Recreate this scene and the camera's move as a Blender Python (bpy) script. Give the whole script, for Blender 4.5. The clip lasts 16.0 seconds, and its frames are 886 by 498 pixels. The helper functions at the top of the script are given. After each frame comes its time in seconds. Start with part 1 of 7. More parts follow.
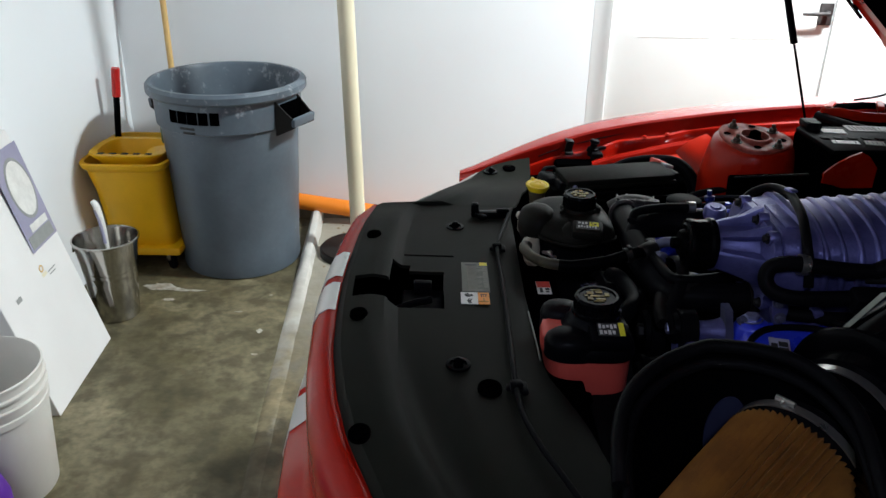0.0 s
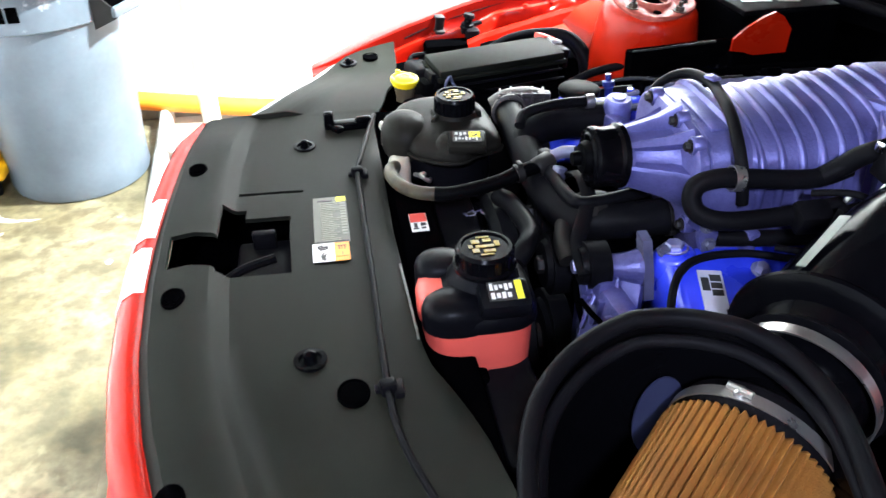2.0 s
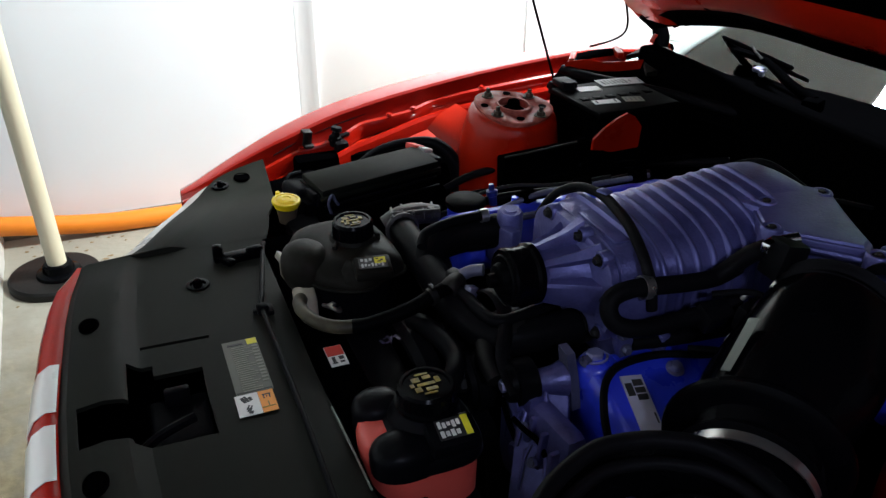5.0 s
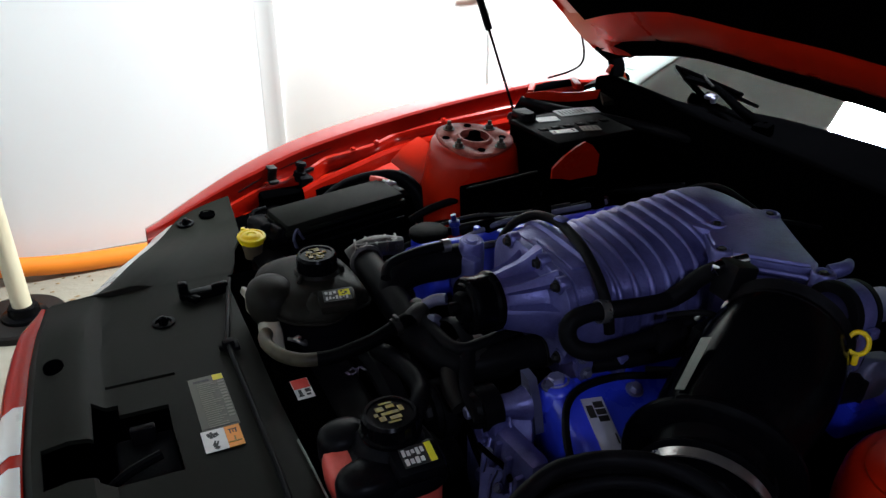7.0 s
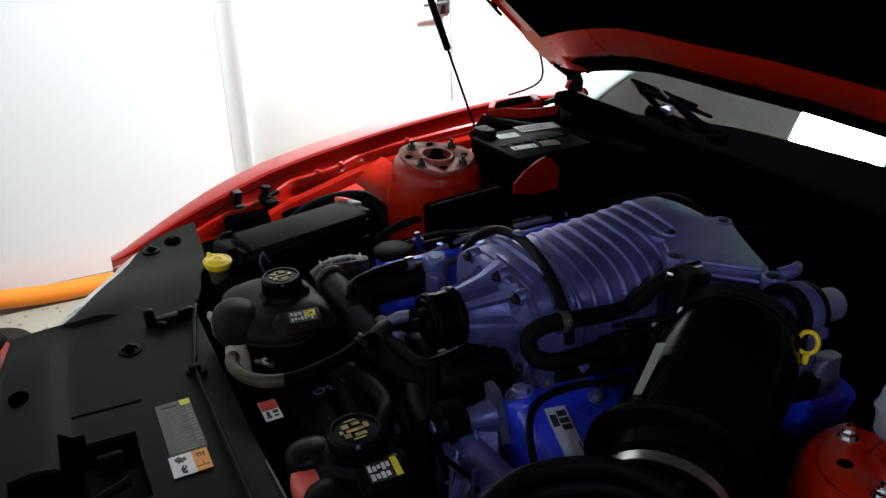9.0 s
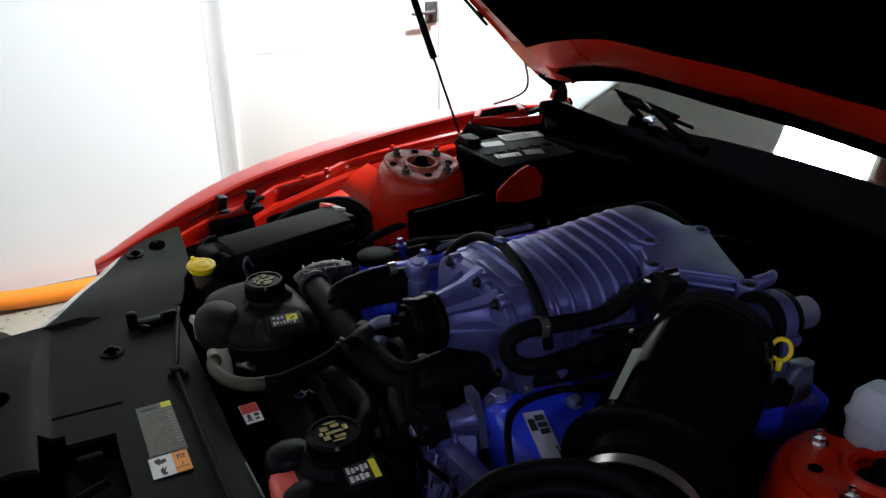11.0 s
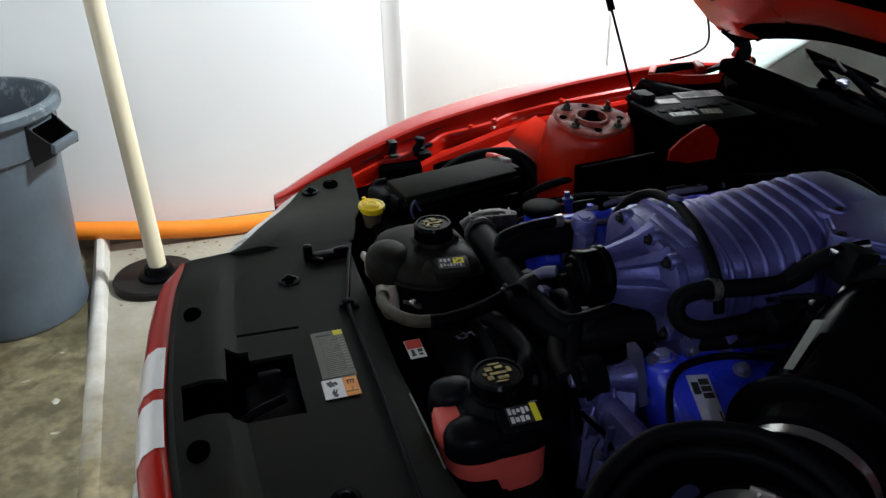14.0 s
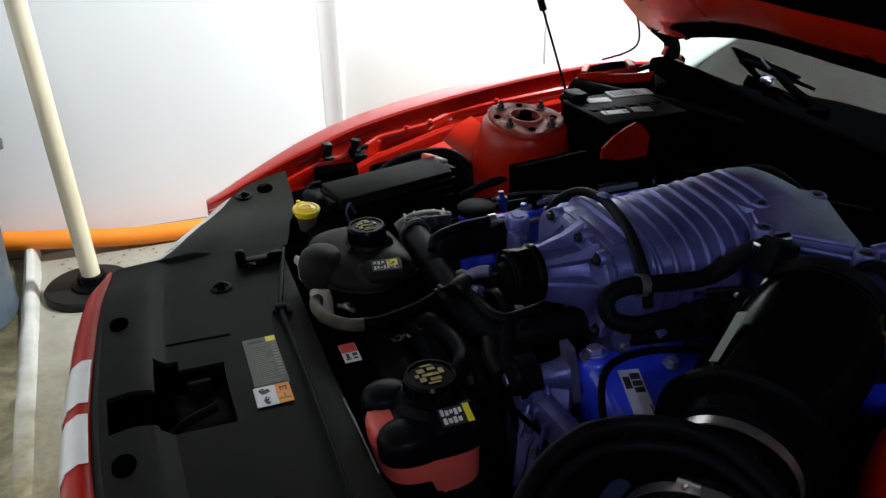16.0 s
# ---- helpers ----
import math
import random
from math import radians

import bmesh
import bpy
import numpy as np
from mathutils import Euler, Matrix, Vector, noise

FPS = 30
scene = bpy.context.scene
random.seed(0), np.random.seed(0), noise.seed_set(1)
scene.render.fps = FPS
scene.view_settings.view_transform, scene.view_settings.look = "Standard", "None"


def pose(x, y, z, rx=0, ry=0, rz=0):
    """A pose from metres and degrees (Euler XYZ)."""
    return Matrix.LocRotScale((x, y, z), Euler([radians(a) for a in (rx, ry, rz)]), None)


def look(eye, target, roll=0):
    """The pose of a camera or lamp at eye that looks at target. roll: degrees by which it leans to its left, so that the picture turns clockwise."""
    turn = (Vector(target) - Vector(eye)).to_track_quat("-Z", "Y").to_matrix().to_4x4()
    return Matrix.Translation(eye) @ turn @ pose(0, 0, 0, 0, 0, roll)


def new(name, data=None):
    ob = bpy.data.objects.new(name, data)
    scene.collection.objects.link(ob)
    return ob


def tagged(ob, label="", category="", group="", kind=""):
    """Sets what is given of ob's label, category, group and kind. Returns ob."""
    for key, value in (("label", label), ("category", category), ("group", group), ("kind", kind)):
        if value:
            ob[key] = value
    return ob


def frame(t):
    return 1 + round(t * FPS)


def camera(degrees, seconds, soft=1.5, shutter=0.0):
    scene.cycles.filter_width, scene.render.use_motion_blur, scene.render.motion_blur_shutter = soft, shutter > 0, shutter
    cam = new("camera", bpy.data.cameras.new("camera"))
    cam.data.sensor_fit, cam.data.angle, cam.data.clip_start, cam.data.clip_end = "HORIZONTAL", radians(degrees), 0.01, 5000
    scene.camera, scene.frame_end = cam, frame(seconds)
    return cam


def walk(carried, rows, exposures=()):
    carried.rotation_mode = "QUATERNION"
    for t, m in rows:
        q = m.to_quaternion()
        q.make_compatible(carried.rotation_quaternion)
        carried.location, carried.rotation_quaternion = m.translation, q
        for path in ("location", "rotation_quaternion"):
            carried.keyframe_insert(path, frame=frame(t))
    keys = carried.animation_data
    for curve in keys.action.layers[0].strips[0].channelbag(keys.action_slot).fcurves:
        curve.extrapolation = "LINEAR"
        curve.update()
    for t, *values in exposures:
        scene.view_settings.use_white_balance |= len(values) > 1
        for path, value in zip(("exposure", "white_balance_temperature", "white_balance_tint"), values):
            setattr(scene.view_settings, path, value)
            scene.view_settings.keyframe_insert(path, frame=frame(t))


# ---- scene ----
cam = camera(57.6, 16.0, 1.4, 0.3)
PATH = [
    (0, (0.115, -1.196, 1.454), (0.119, 0.618, 0.613), 0.9),
    (0.5, (0.095, -1.137, 1.443), (0.147, 0.642, 0.532), 1.5),
    (1, (0.138, -1.045, 1.429), (0.192, 0.676, 0.412), 1.1),
    (1.5, (0.171, -0.962, 1.41), (0.329, 0.706, 0.318), 1.9),
    (2, (0.18, -0.901, 1.409), (0.433, 0.731, 0.28), -0.5),
    (2.5, (0.149, -0.842, 1.432), (0.585, 0.792, 0.364), -1.2),
    (3, (0.116, -0.83, 1.455), (0.718, 0.8, 0.465), 0.5),
    (3.5, (0.102, -0.829, 1.461), (0.734, 0.796, 0.481), 0.9),
    (6, (0.09, -0.852, 1.47), (0.791, 0.77, 0.533), 0.3),
    (6.5, (0.093, -0.856, 1.472), (0.814, 0.77, 0.558), 0.2),
    (7, (0.097, -0.865, 1.477), (0.835, 0.76, 0.576), -0.1),
    (7.5, (0.098, -0.873, 1.484), (0.855, 0.747, 0.589), -0.6),
    (8, (0.101, -0.879, 1.483), (0.875, 0.74, 0.601), -0.9),
    (8.5, (0.104, -0.885, 1.482), (0.894, 0.734, 0.613), -1.1),
    (9, (0.106, -0.889, 1.484), (0.909, 0.727, 0.622), -1.3),
    (9.5, (0.109, -0.894, 1.486), (0.921, 0.722, 0.631), -1.3),
    (12, (0.102, -0.912, 1.484), (0.933, 0.705, 0.65), 0.5),
    (12.5, (0.091, -0.916, 1.479), (0.821, 0.746, 0.639), 0.2),
    (13, (0.071, -0.911, 1.479), (0.631, 0.802, 0.612), -1.1),
    (13.5, (0.07, -0.909, 1.479), (0.552, 0.809, 0.575), -1.5),
    (14, (0.075, -0.905, 1.479), (0.554, 0.798, 0.546), -1.4),
    (14.5, (0.081, -0.901, 1.477), (0.589, 0.792, 0.54), -1.3),
    (15, (0.087, -0.902, 1.478), (0.626, 0.78, 0.541), -1.1),
    (15.5, (0.093, -0.904, 1.477), (0.662, 0.769, 0.542), -1.1),
    (16, (0.096, -0.907, 1.477), (0.699, 0.756, 0.544), -0.8),
]
EXPOSURES = [(0, -0.1), (0.5, 0.1), (1.0, 0.55), (1.5, 1.9), (2.0, 2.85), (2.5, 2.4), (3.0, 1.05), (3.5, 0.4), (9.5, 0.18), (12.0, 0.15), (13.0, 0.12), (13.5, -0.02), (14.0, 0.05), (15.0, 0.1), (16.0, 0.15)]
walk(cam, [(t, look(eye, target, roll)) for t, eye, target, roll in PATH], EXPOSURES)
LAMP_WATTS, BACK_WATTS = 205.0, 22.0

# ---------------------------------------------------------------- world and lamps
world = bpy.data.worlds.new("world")
scene.world = world
world.use_nodes = True
world.node_tree.nodes["Background"].inputs[0].default_value = (0.55, 0.65, 1.0, 1)
world.node_tree.nodes["Background"].inputs[1].default_value = 0.02


def area_lamp(name, place, target, size, size_y, watts, colour):
    data = bpy.data.lights.new(name, "AREA")
    data.shape, data.size, data.size_y, data.energy, data.color = "RECTANGLE", size, size_y, watts, colour
    ob = new(name, data)
    ob.matrix_basis = look(place, target)
    return ob


area_lamp("ceiling_lamp", (1.92, 1.28, 2.745), (1.92, 1.28, 0), 0.32, 0.26, LAMP_WATTS, (0.90, 0.99, 1.0))
# Added bluish fill from behind the camera, no known source.
area_lamp("fill_lamp", (-0.2, -2.6, 2.69), (-0.2, -2.6, 0), 0.3, 0.3, BACK_WATTS, (0.66, 0.74, 1.0))


# ---------------------------------------------------------------- materials
def mat(name, colour, rough=0.5, metal=0.0, dark=None, scale=8.0, fine=120.0, amount=0.5, bump=0.15, depth=0.002,
        coat=0.0, rough_var=0.1, random=0.0, trans=0.0, sss=0.0, spec=0.5):
    """A principled surface with variation at a coarse and a fine scale."""
    m = bpy.data.materials.new(name)
    m.use_nodes = True
    t = m.node_tree
    n, link = t.nodes, t.links.new
    p = n["Principled BSDF"]
    co = n.new("ShaderNodeTexCoord")
    big, small = n.new("ShaderNodeTexNoise"), n.new("ShaderNodeTexNoise")
    big.inputs["Scale"].default_value, big.inputs["Detail"].default_value = scale, 5
    small.inputs["Scale"].default_value, small.inputs["Detail"].default_value = fine, 3
    link(co.outputs["Object"], big.inputs["Vector"])
    link(co.outputs["Object"], small.inputs["Vector"])
    ramp = n.new("ShaderNodeValToRGB")
    ramp.color_ramp.elements[0].position, ramp.color_ramp.elements[1].position = 0.35, 0.68
    link(big.outputs["Fac"], ramp.inputs["Fac"])
    mix = n.new("ShaderNodeMix")
    mix.data_type = "RGBA"
    d = dark or tuple(c * 0.7 for c in colour)
    mix.inputs[6].default_value, mix.inputs[7].default_value = (*d, 1), (*colour, 1)
    add = n.new("ShaderNodeMath")
    add.operation, add.use_clamp = "MULTIPLY_ADD", True
    link(ramp.outputs["Color"], add.inputs[0])
    add.inputs[1].default_value = amount
    part_two = n.new("ShaderNodeMath")
    part_two.operation = "MULTIPLY_ADD"
    link(small.outputs["Fac"], part_two.inputs[0])
    part_two.inputs[1].default_value, part_two.inputs[2].default_value = 0.5 * amount, 1 - 1.25 * amount
    link(part_two.outputs[0], add.inputs[2])
    link(add.outputs[0], mix.inputs[0])
    out = mix.outputs[2]
    if random:
        info, hsv = n.new("ShaderNodeObjectInfo"), n.new("ShaderNodeHueSaturation")
        mr = n.new("ShaderNodeMapRange")
        mr.inputs["To Min"].default_value, mr.inputs["To Max"].default_value = 1 - random, 1 + random
        link(info.outputs["Random"], mr.inputs["Value"])
        link(mr.outputs[0], hsv.inputs["Value"])
        link(out, hsv.inputs["Color"])
        out = hsv.outputs[0]
    link(out, p.inputs["Base Color"])
    rr = n.new("ShaderNodeMapRange")
    rr.inputs["To Min"].default_value, rr.inputs["To Max"].default_value = max(0.02, rough - rough_var), min(1, rough + rough_var)
    link(big.outputs["Fac"], rr.inputs["Value"])
    link(rr.outputs[0], p.inputs["Roughness"])
    p.inputs["Metallic"].default_value = metal
    p.inputs["Coat Weight"].default_value = coat
    p.inputs["Coat Roughness"].default_value = 0.06
    p.inputs["Transmission Weight"].default_value = trans
    p.inputs["Specular IOR Level"].default_value = spec
    if sss:
        p.inputs["Subsurface Weight"].default_value = sss
        p.inputs["Subsurface Radius"].default_value = (0.01, 0.006, 0.005)
    if bump:
        b = n.new("ShaderNodeBump")
        b.inputs["Strength"].default_value, b.inputs["Distance"].default_value = bump, depth
        link(small.outputs["Fac"], b.inputs["Height"])
        link(b.outputs[0], p.inputs["Normal"])
    return m


def glowing(name, colour, strength):
    m = bpy.data.materials.new(name)
    m.use_nodes = True
    p = m.node_tree.nodes["Principled BSDF"]
    p.inputs["Base Color"].default_value = (0.9, 0.9, 0.9, 1)
    p.inputs["Emission Color"].default_value = (*colour, 1)
    p.inputs["Emission Strength"].default_value = strength
    return m


def concrete(name, pale, mid, dirt, rust=0.35, chalk=None):
    """Trowelled slab: clouds, dark damp patches, pale scuffs and grit."""
    m = bpy.data.materials.new(name)
    m.use_nodes = True
    t = m.node_tree
    n, link = t.nodes, t.links.new
    p = n["Principled BSDF"]
    co = n.new("ShaderNodeTexCoord")

    def cloud(scale, lo, hi, detail=6, warp=0.0):
        x = n.new("ShaderNodeTexNoise")
        x.inputs["Scale"].default_value, x.inputs["Detail"].default_value, x.inputs["Distortion"].default_value = scale, detail, warp
        link(co.outputs["Object"], x.inputs["Vector"])
        r = n.new("ShaderNodeValToRGB")
        r.color_ramp.elements[0].position, r.color_ramp.elements[1].position = lo, hi
        link(x.outputs["Fac"], r.inputs["Fac"])
        return r.outputs["Color"], x.outputs["Fac"]

    def blend(a, b, f, k=1.0):
        x = n.new("ShaderNodeMix")
        x.data_type = "RGBA"
        for s, v in ((6, a), (7, b)):
            if isinstance(v, tuple):
                x.inputs[s].default_value = (*v, 1)
            else:
                link(v, x.inputs[s])
        g = n.new("ShaderNodeMath")
        g.operation = "MULTIPLY"
        g.inputs[1].default_value = k
        link(f, g.inputs[0])
        link(g.outputs[0], x.inputs[0])
        return x.outputs[2]

    c1, f1 = cloud(2.6, 0.40, 0.60, 14, 0.15)
    c2, f2 = cloud(12.0, 0.45, 0.62, 15, 0.1)
    c3, f3 = cloud(4.6, 0.57, 0.62, 12, 0.3)
    c4, f4 = cloud(38.0, 0.40, 0.62, 10)
    c5, f5 = cloud(1.7, 0.55, 0.72, 4, 0.3)
    col = blend(mid, pale, c1, 0.66)
    col = blend(col, dirt, c2, 0.58)
    col = blend(col, tuple(v * 1.25 for v in pale), c3, 0.50)
    col = blend(col, (mid[0] * 1.0, mid[1] * 0.80, mid[2] * 0.55), c5, rust)
    col = blend(col, tuple(v * 0.55 for v in mid), c4, 0.42)
    if chalk:
        # chalk dust that wears off with the distance from the wall
        sep, wear, sum_two = n.new("ShaderNodeSeparateXYZ"), n.new("ShaderNodeMapRange"), n.new("ShaderNodeMath")
        link(co.outputs["Object"], sep.inputs[0])
        for k, v in (("From Min", 0.70), ("From Max", 1.95), ("To Min", -0.62), ("To Max", 0.60)):
            wear.inputs[k].default_value = v
        link(sep.outputs["Y"], wear.inputs["Value"])
        link(wear.outputs[0], sum_two.inputs[0])
        link(f2, sum_two.inputs[1])
        sum_two.use_clamp = True
        col = blend(col, chalk, sum_two.outputs[0], 0.95)
    link(col, p.inputs["Base Color"])
    mr = n.new("ShaderNodeMapRange")
    mr.inputs["To Min"].default_value, mr.inputs["To Max"].default_value = 0.42, 0.85
    link(f2, mr.inputs["Value"])
    link(mr.outputs[0], p.inputs["Roughness"])
    b = n.new("ShaderNodeBump")
    b.inputs["Strength"].default_value, b.inputs["Distance"].default_value = 0.5, 0.004
    h = n.new("ShaderNodeMath")
    h.operation = "ADD"
    link(f4, h.inputs[0])
    link(f2, h.inputs[1])
    link(h.outputs[0], b.inputs["Height"])
    link(b.outputs[0], p.inputs["Normal"])
    return m


def glass(name, tint=(1, 1, 1), rough=0.0):
    m = bpy.data.materials.new(name)
    m.use_nodes = True
    t = m.node_tree
    n, link = t.nodes, t.links.new
    n.remove(n["Principled BSDF"])
    out = n["Material Output"]
    tr, gl, mix, fr = n.new("ShaderNodeBsdfTransparent"), n.new("ShaderNodeBsdfGlossy"), n.new("ShaderNodeMixShader"), n.new("ShaderNodeFresnel")
    tr.inputs[0].default_value = (*tint, 1)
    gl.inputs["Roughness"].default_value = rough
    fr.inputs[0].default_value = 2.05
    gl.inputs[0].default_value = (0.90, 1.0, 0.94, 1)
    link(fr.outputs[0], mix.inputs[0])
    link(tr.outputs[0], mix.inputs[1])
    link(gl.outputs[0], mix.inputs[2])
    link(mix.outputs[0], out.inputs[0])
    return m


WALL = mat("painted_wall", (0.85, 0.878, 0.905), 0.6, dark=(0.80, 0.825, 0.855), scale=1.5, fine=220, amount=0.5, bump=0.12, depth=0.001)
TRIM = mat("trim_paint", (0.85, 0.86, 0.86), 0.35, dark=(0.80, 0.81, 0.81), scale=5, bump=0.05, depth=0.001)
DOOR = mat("door_paint", (0.86, 0.86, 0.85), 0.35, dark=(0.80, 0.80, 0.79), scale=4, bump=0.05, depth=0.001)
CEIL = mat("ceiling_paint", (0.52, 0.53, 0.52), 0.8, scale=3, bump=0.2)
UNSEEN_WALL = mat("unseen_wall_grey", (0.30, 0.30, 0.30), 0.8, scale=3, bump=0.2)
FLOOR = concrete("slab_concrete", (0.245, 0.210, 0.128), (0.088, 0.074, 0.034), (0.024, 0.0195, 0.0075), 0.5)
STEM = concrete("pale_concrete", (0.36, 0.335, 0.285), (0.21, 0.19, 0.15), (0.09, 0.078, 0.055), 0.3)
STRIP_FLOOR = concrete("dusty_slab_strip", (0.235, 0.192, 0.112), (0.082, 0.064, 0.031), (0.021, 0.0155, 0.007), 0.5, (0.33, 0.305, 0.25))
KERB_WORN = concrete("worn_chalk_line", (0.235, 0.192, 0.112), (0.10, 0.080, 0.042), (0.03, 0.023, 0.011), 0.4, (0.62, 0.60, 0.56))
RED = mat("red_car_paint", (0.42, 0.0090, 0.003), 0.24, dark=(0.37, 0.0072, 0.0022), scale=3, fine=400, amount=0.3, bump=0.0, coat=0.0, spec=0.08)
# Same paint as RED: flank shade in the base, coat for the pale crest.
RED_WING = mat("shaded_wing_red_paint", (0.27, 0.0065, 0.0022), 0.25, dark=(0.22, 0.005, 0.0016), scale=3, fine=400, amount=0.3, bump=0.0, coat=1.0, spec=0.4)
RED_RAIL = mat("glossy_red_rail_paint", (0.36, 0.0085, 0.0028), 0.20, dark=(0.26, 0.006, 0.002), scale=22, fine=160, amount=0.6, bump=0.12, depth=0.0015, coat=0.8, spec=0.3)
RED_DULL = mat("red_primer_coat", (0.40, 0.012, 0.002), 0.30, dark=(0.27, 0.007, 0.0015), scale=9, fine=200, amount=0.5, bump=0.08, coat=0.15, spec=0.15)
STRIPE = mat("white_stripe_paint", (0.80, 0.78, 0.74), 0.3, dark=(0.74, 0.72, 0.68), scale=6, fine=300, bump=0.0, coat=0.5)
TOWER_TOP = mat("dusty_red_steel", (0.42, 0.105, 0.078), 0.55, dark=(0.19, 0.018, 0.011), scale=26, fine=140, amount=1.0, bump=0.35, spec=0.18)
PLASTIC = mat("black_grained_plastic", (0.0092, 0.0098, 0.0072), 0.62, dark=(0.0038, 0.0043, 0.0030), scale=5, fine=700, amount=0.8, bump=0.25, depth=0.0006, spec=0.075)
RUBBER = mat("black_rubber", (0.0048, 0.0046, 0.0058), 0.45, dark=(0.0018, 0.0018, 0.0024), scale=18, fine=300, bump=0.2, depth=0.0008, spec=0.035)
# A darker copy of the black rubber.
RUBBER_DEEP = mat("deep_black_rubber", (0.0015, 0.0015, 0.0019), 0.5, dark=(0.0007, 0.0007, 0.0010), scale=18, fine=300, bump=0.15, depth=0.0008, spec=0.02)
GLOSSBLACK = mat("gloss_black_plastic", (0.0018, 0.0018, 0.0025), 0.2, scale=12, fine=300, bump=0.05, spec=0.042)
# Deep shade of the bay is put into this black, darker than real parts.
VOID = mat("black_and_shade", (0.0007, 0.0007, 0.0009), 0.9, spec=0.0, scale=9, bump=0.2)
# The light's blue cast is put into the base colour of this grey metal.
ALU = mat("blue_lit_cast_aluminium", (0.140, 0.140, 0.375), 0.38, metal=0.45, dark=(0.050, 0.049, 0.165), scale=16, fine=260, amount=0.8, bump=0.5, depth=0.0012)
CAST = mat("grey_casting", (0.085, 0.076, 0.076), 0.5, metal=0.4, dark=(0.022, 0.019, 0.020), scale=40, fine=200, amount=0.8, bump=0.4, depth=0.0015)
ALU_BRIGHT = mat("machined_aluminium", (0.30, 0.30, 0.50), 0.30, metal=0.6, dark=(0.16, 0.16, 0.28), scale=30, fine=260, amount=0.5, bump=0.1)
ALU_DULL = mat("dull_aluminium", (0.12, 0.12, 0.20), 0.5, metal=0.4, dark=(0.05, 0.05, 0.09), scale=22, fine=200, amount=0.7, bump=0.4, depth=0.0015)
CHROME = mat("bright_steel", (0.72, 0.72, 0.74), 0.18, metal=1.0, dark=(0.60, 0.60, 0.62), scale=20, bump=0.02)
CLAMP = mat("satin_clamp_steel", (0.56, 0.55, 0.53), 0.30, metal=0.9, dark=(0.30, 0.29, 0.28), scale=30, fine=200, bump=0.04)
STRIP = mat("satin_grey_strip", (0.105, 0.118, 0.098), 0.42, metal=0.2, dark=(0.05, 0.058, 0.048), scale=25, bump=0.03)
STEEL = mat("brushed_steel", (0.55, 0.53, 0.50), 0.13, metal=1.0, dark=(0.34, 0.33, 0.31), scale=9, fine=90, bump=0.06, depth=0.0005, rough_var=0.06)
BLUE = mat("blue_engine_enamel", (0.024, 0.047, 0.66), 0.30, dark=(0.010, 0.020, 0.42), scale=18, fine=260, amount=0.5, bump=0.15, depth=0.0008, coat=0.25)
BLUE_DARK = mat("dark_blue_plastic", (0.008, 0.016, 0.14), 0.4, dark=(0.004, 0.008, 0.07), scale=30, bump=0.05)
YELLOW = mat("yellow_cap_plastic", (0.92, 0.66, 0.005), 0.4, dark=(0.85, 0.58, 0.004), scale=25, bump=0.05)
TANK = mat("smoky_tank_plastic", (0.0135, 0.0123, 0.0100), 0.46, dark=(0.0055, 0.0051, 0.0043), scale=14, fine=200, amount=0.7, bump=0.12, spec=0.05)
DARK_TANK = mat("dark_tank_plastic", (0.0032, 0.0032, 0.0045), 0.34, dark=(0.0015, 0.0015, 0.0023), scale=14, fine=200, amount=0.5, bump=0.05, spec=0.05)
TANK_PALE = mat("milky_tank_plastic", (0.34, 0.30, 0.24), 0.4, dark=(0.16, 0.14, 0.11), scale=20, bump=0.05, sss=0.2)
TANK_WARM = mat("milky_neck_plastic", (0.10, 0.075, 0.048), 0.4, dark=(0.05, 0.036, 0.024), scale=20, bump=0.05, sss=0.1)
NUT_RUST = mat("dusty_brown_steel", (0.085, 0.052, 0.033), 0.65, metal=0.2, dark=(0.025, 0.015, 0.010), scale=60, fine=300, amount=0.8, bump=0.3)
TANK_DUSK = mat("dusty_tan_rubber", (0.080, 0.068, 0.042), 0.5, dark=(0.018, 0.0155, 0.011), scale=24, amount=0.85, bump=0.1, spec=0.2)
COOLANT = mat("pink_coolant_tank", (0.62, 0.090, 0.068), 0.38, dark=(0.50, 0.060, 0.048), scale=9, fine=150, bump=0.03, sss=0.25)
MILKY = mat("milky_white_plastic", (0.36, 0.37, 0.44), 0.4, dark=(0.28, 0.29, 0.36), scale=14, bump=0.04, sss=0.2)
PLATE = mat("silver_plate", (0.50, 0.50, 0.62), 0.4, metal=0.2, dark=(0.40, 0.40, 0.52), scale=30, bump=0.02)
PATCH = mat("slate_blue_reflection", (0.030, 0.034, 0.075), 0.4, dark=(0.016, 0.018, 0.045), scale=14, bump=0.02)
LAMP_LENS = mat("dusty_lamp_lens", (0.36, 0.35, 0.34), 0.3, dark=(0.20, 0.19, 0.18), scale=14, amount=0.6, bump=0.04)
FILTER = mat("oiled_cotton_gauze", (0.285, 0.116, 0.014), 0.75, dark=(0.155, 0.053, 0.0065), scale=30, fine=500, amount=0.7, bump=0.5, depth=0.001)
PAPER = mat("white_label", (0.78, 0.77, 0.74), 0.5, scale=30, bump=0.0)
PAPER_GREY = mat("grey_green_label", (0.075, 0.078, 0.056), 0.5, dark=(0.060, 0.062, 0.044), scale=30, bump=0.0)
ORANGE_INK = mat("orange_print", (0.86, 0.30, 0.03), 0.5, scale=30, bump=0.0)
RED_INK = mat("red_print", (0.72, 0.05, 0.03), 0.5, scale=30, bump=0.0)
YELLOW_INK = mat("yellow_print", (0.80, 0.72, 0.03), 0.5, scale=30, bump=0.0)
PALE_INK = mat("pale_grey_print", (0.50, 0.50, 0.49), 0.5, scale=30, bump=0.0)
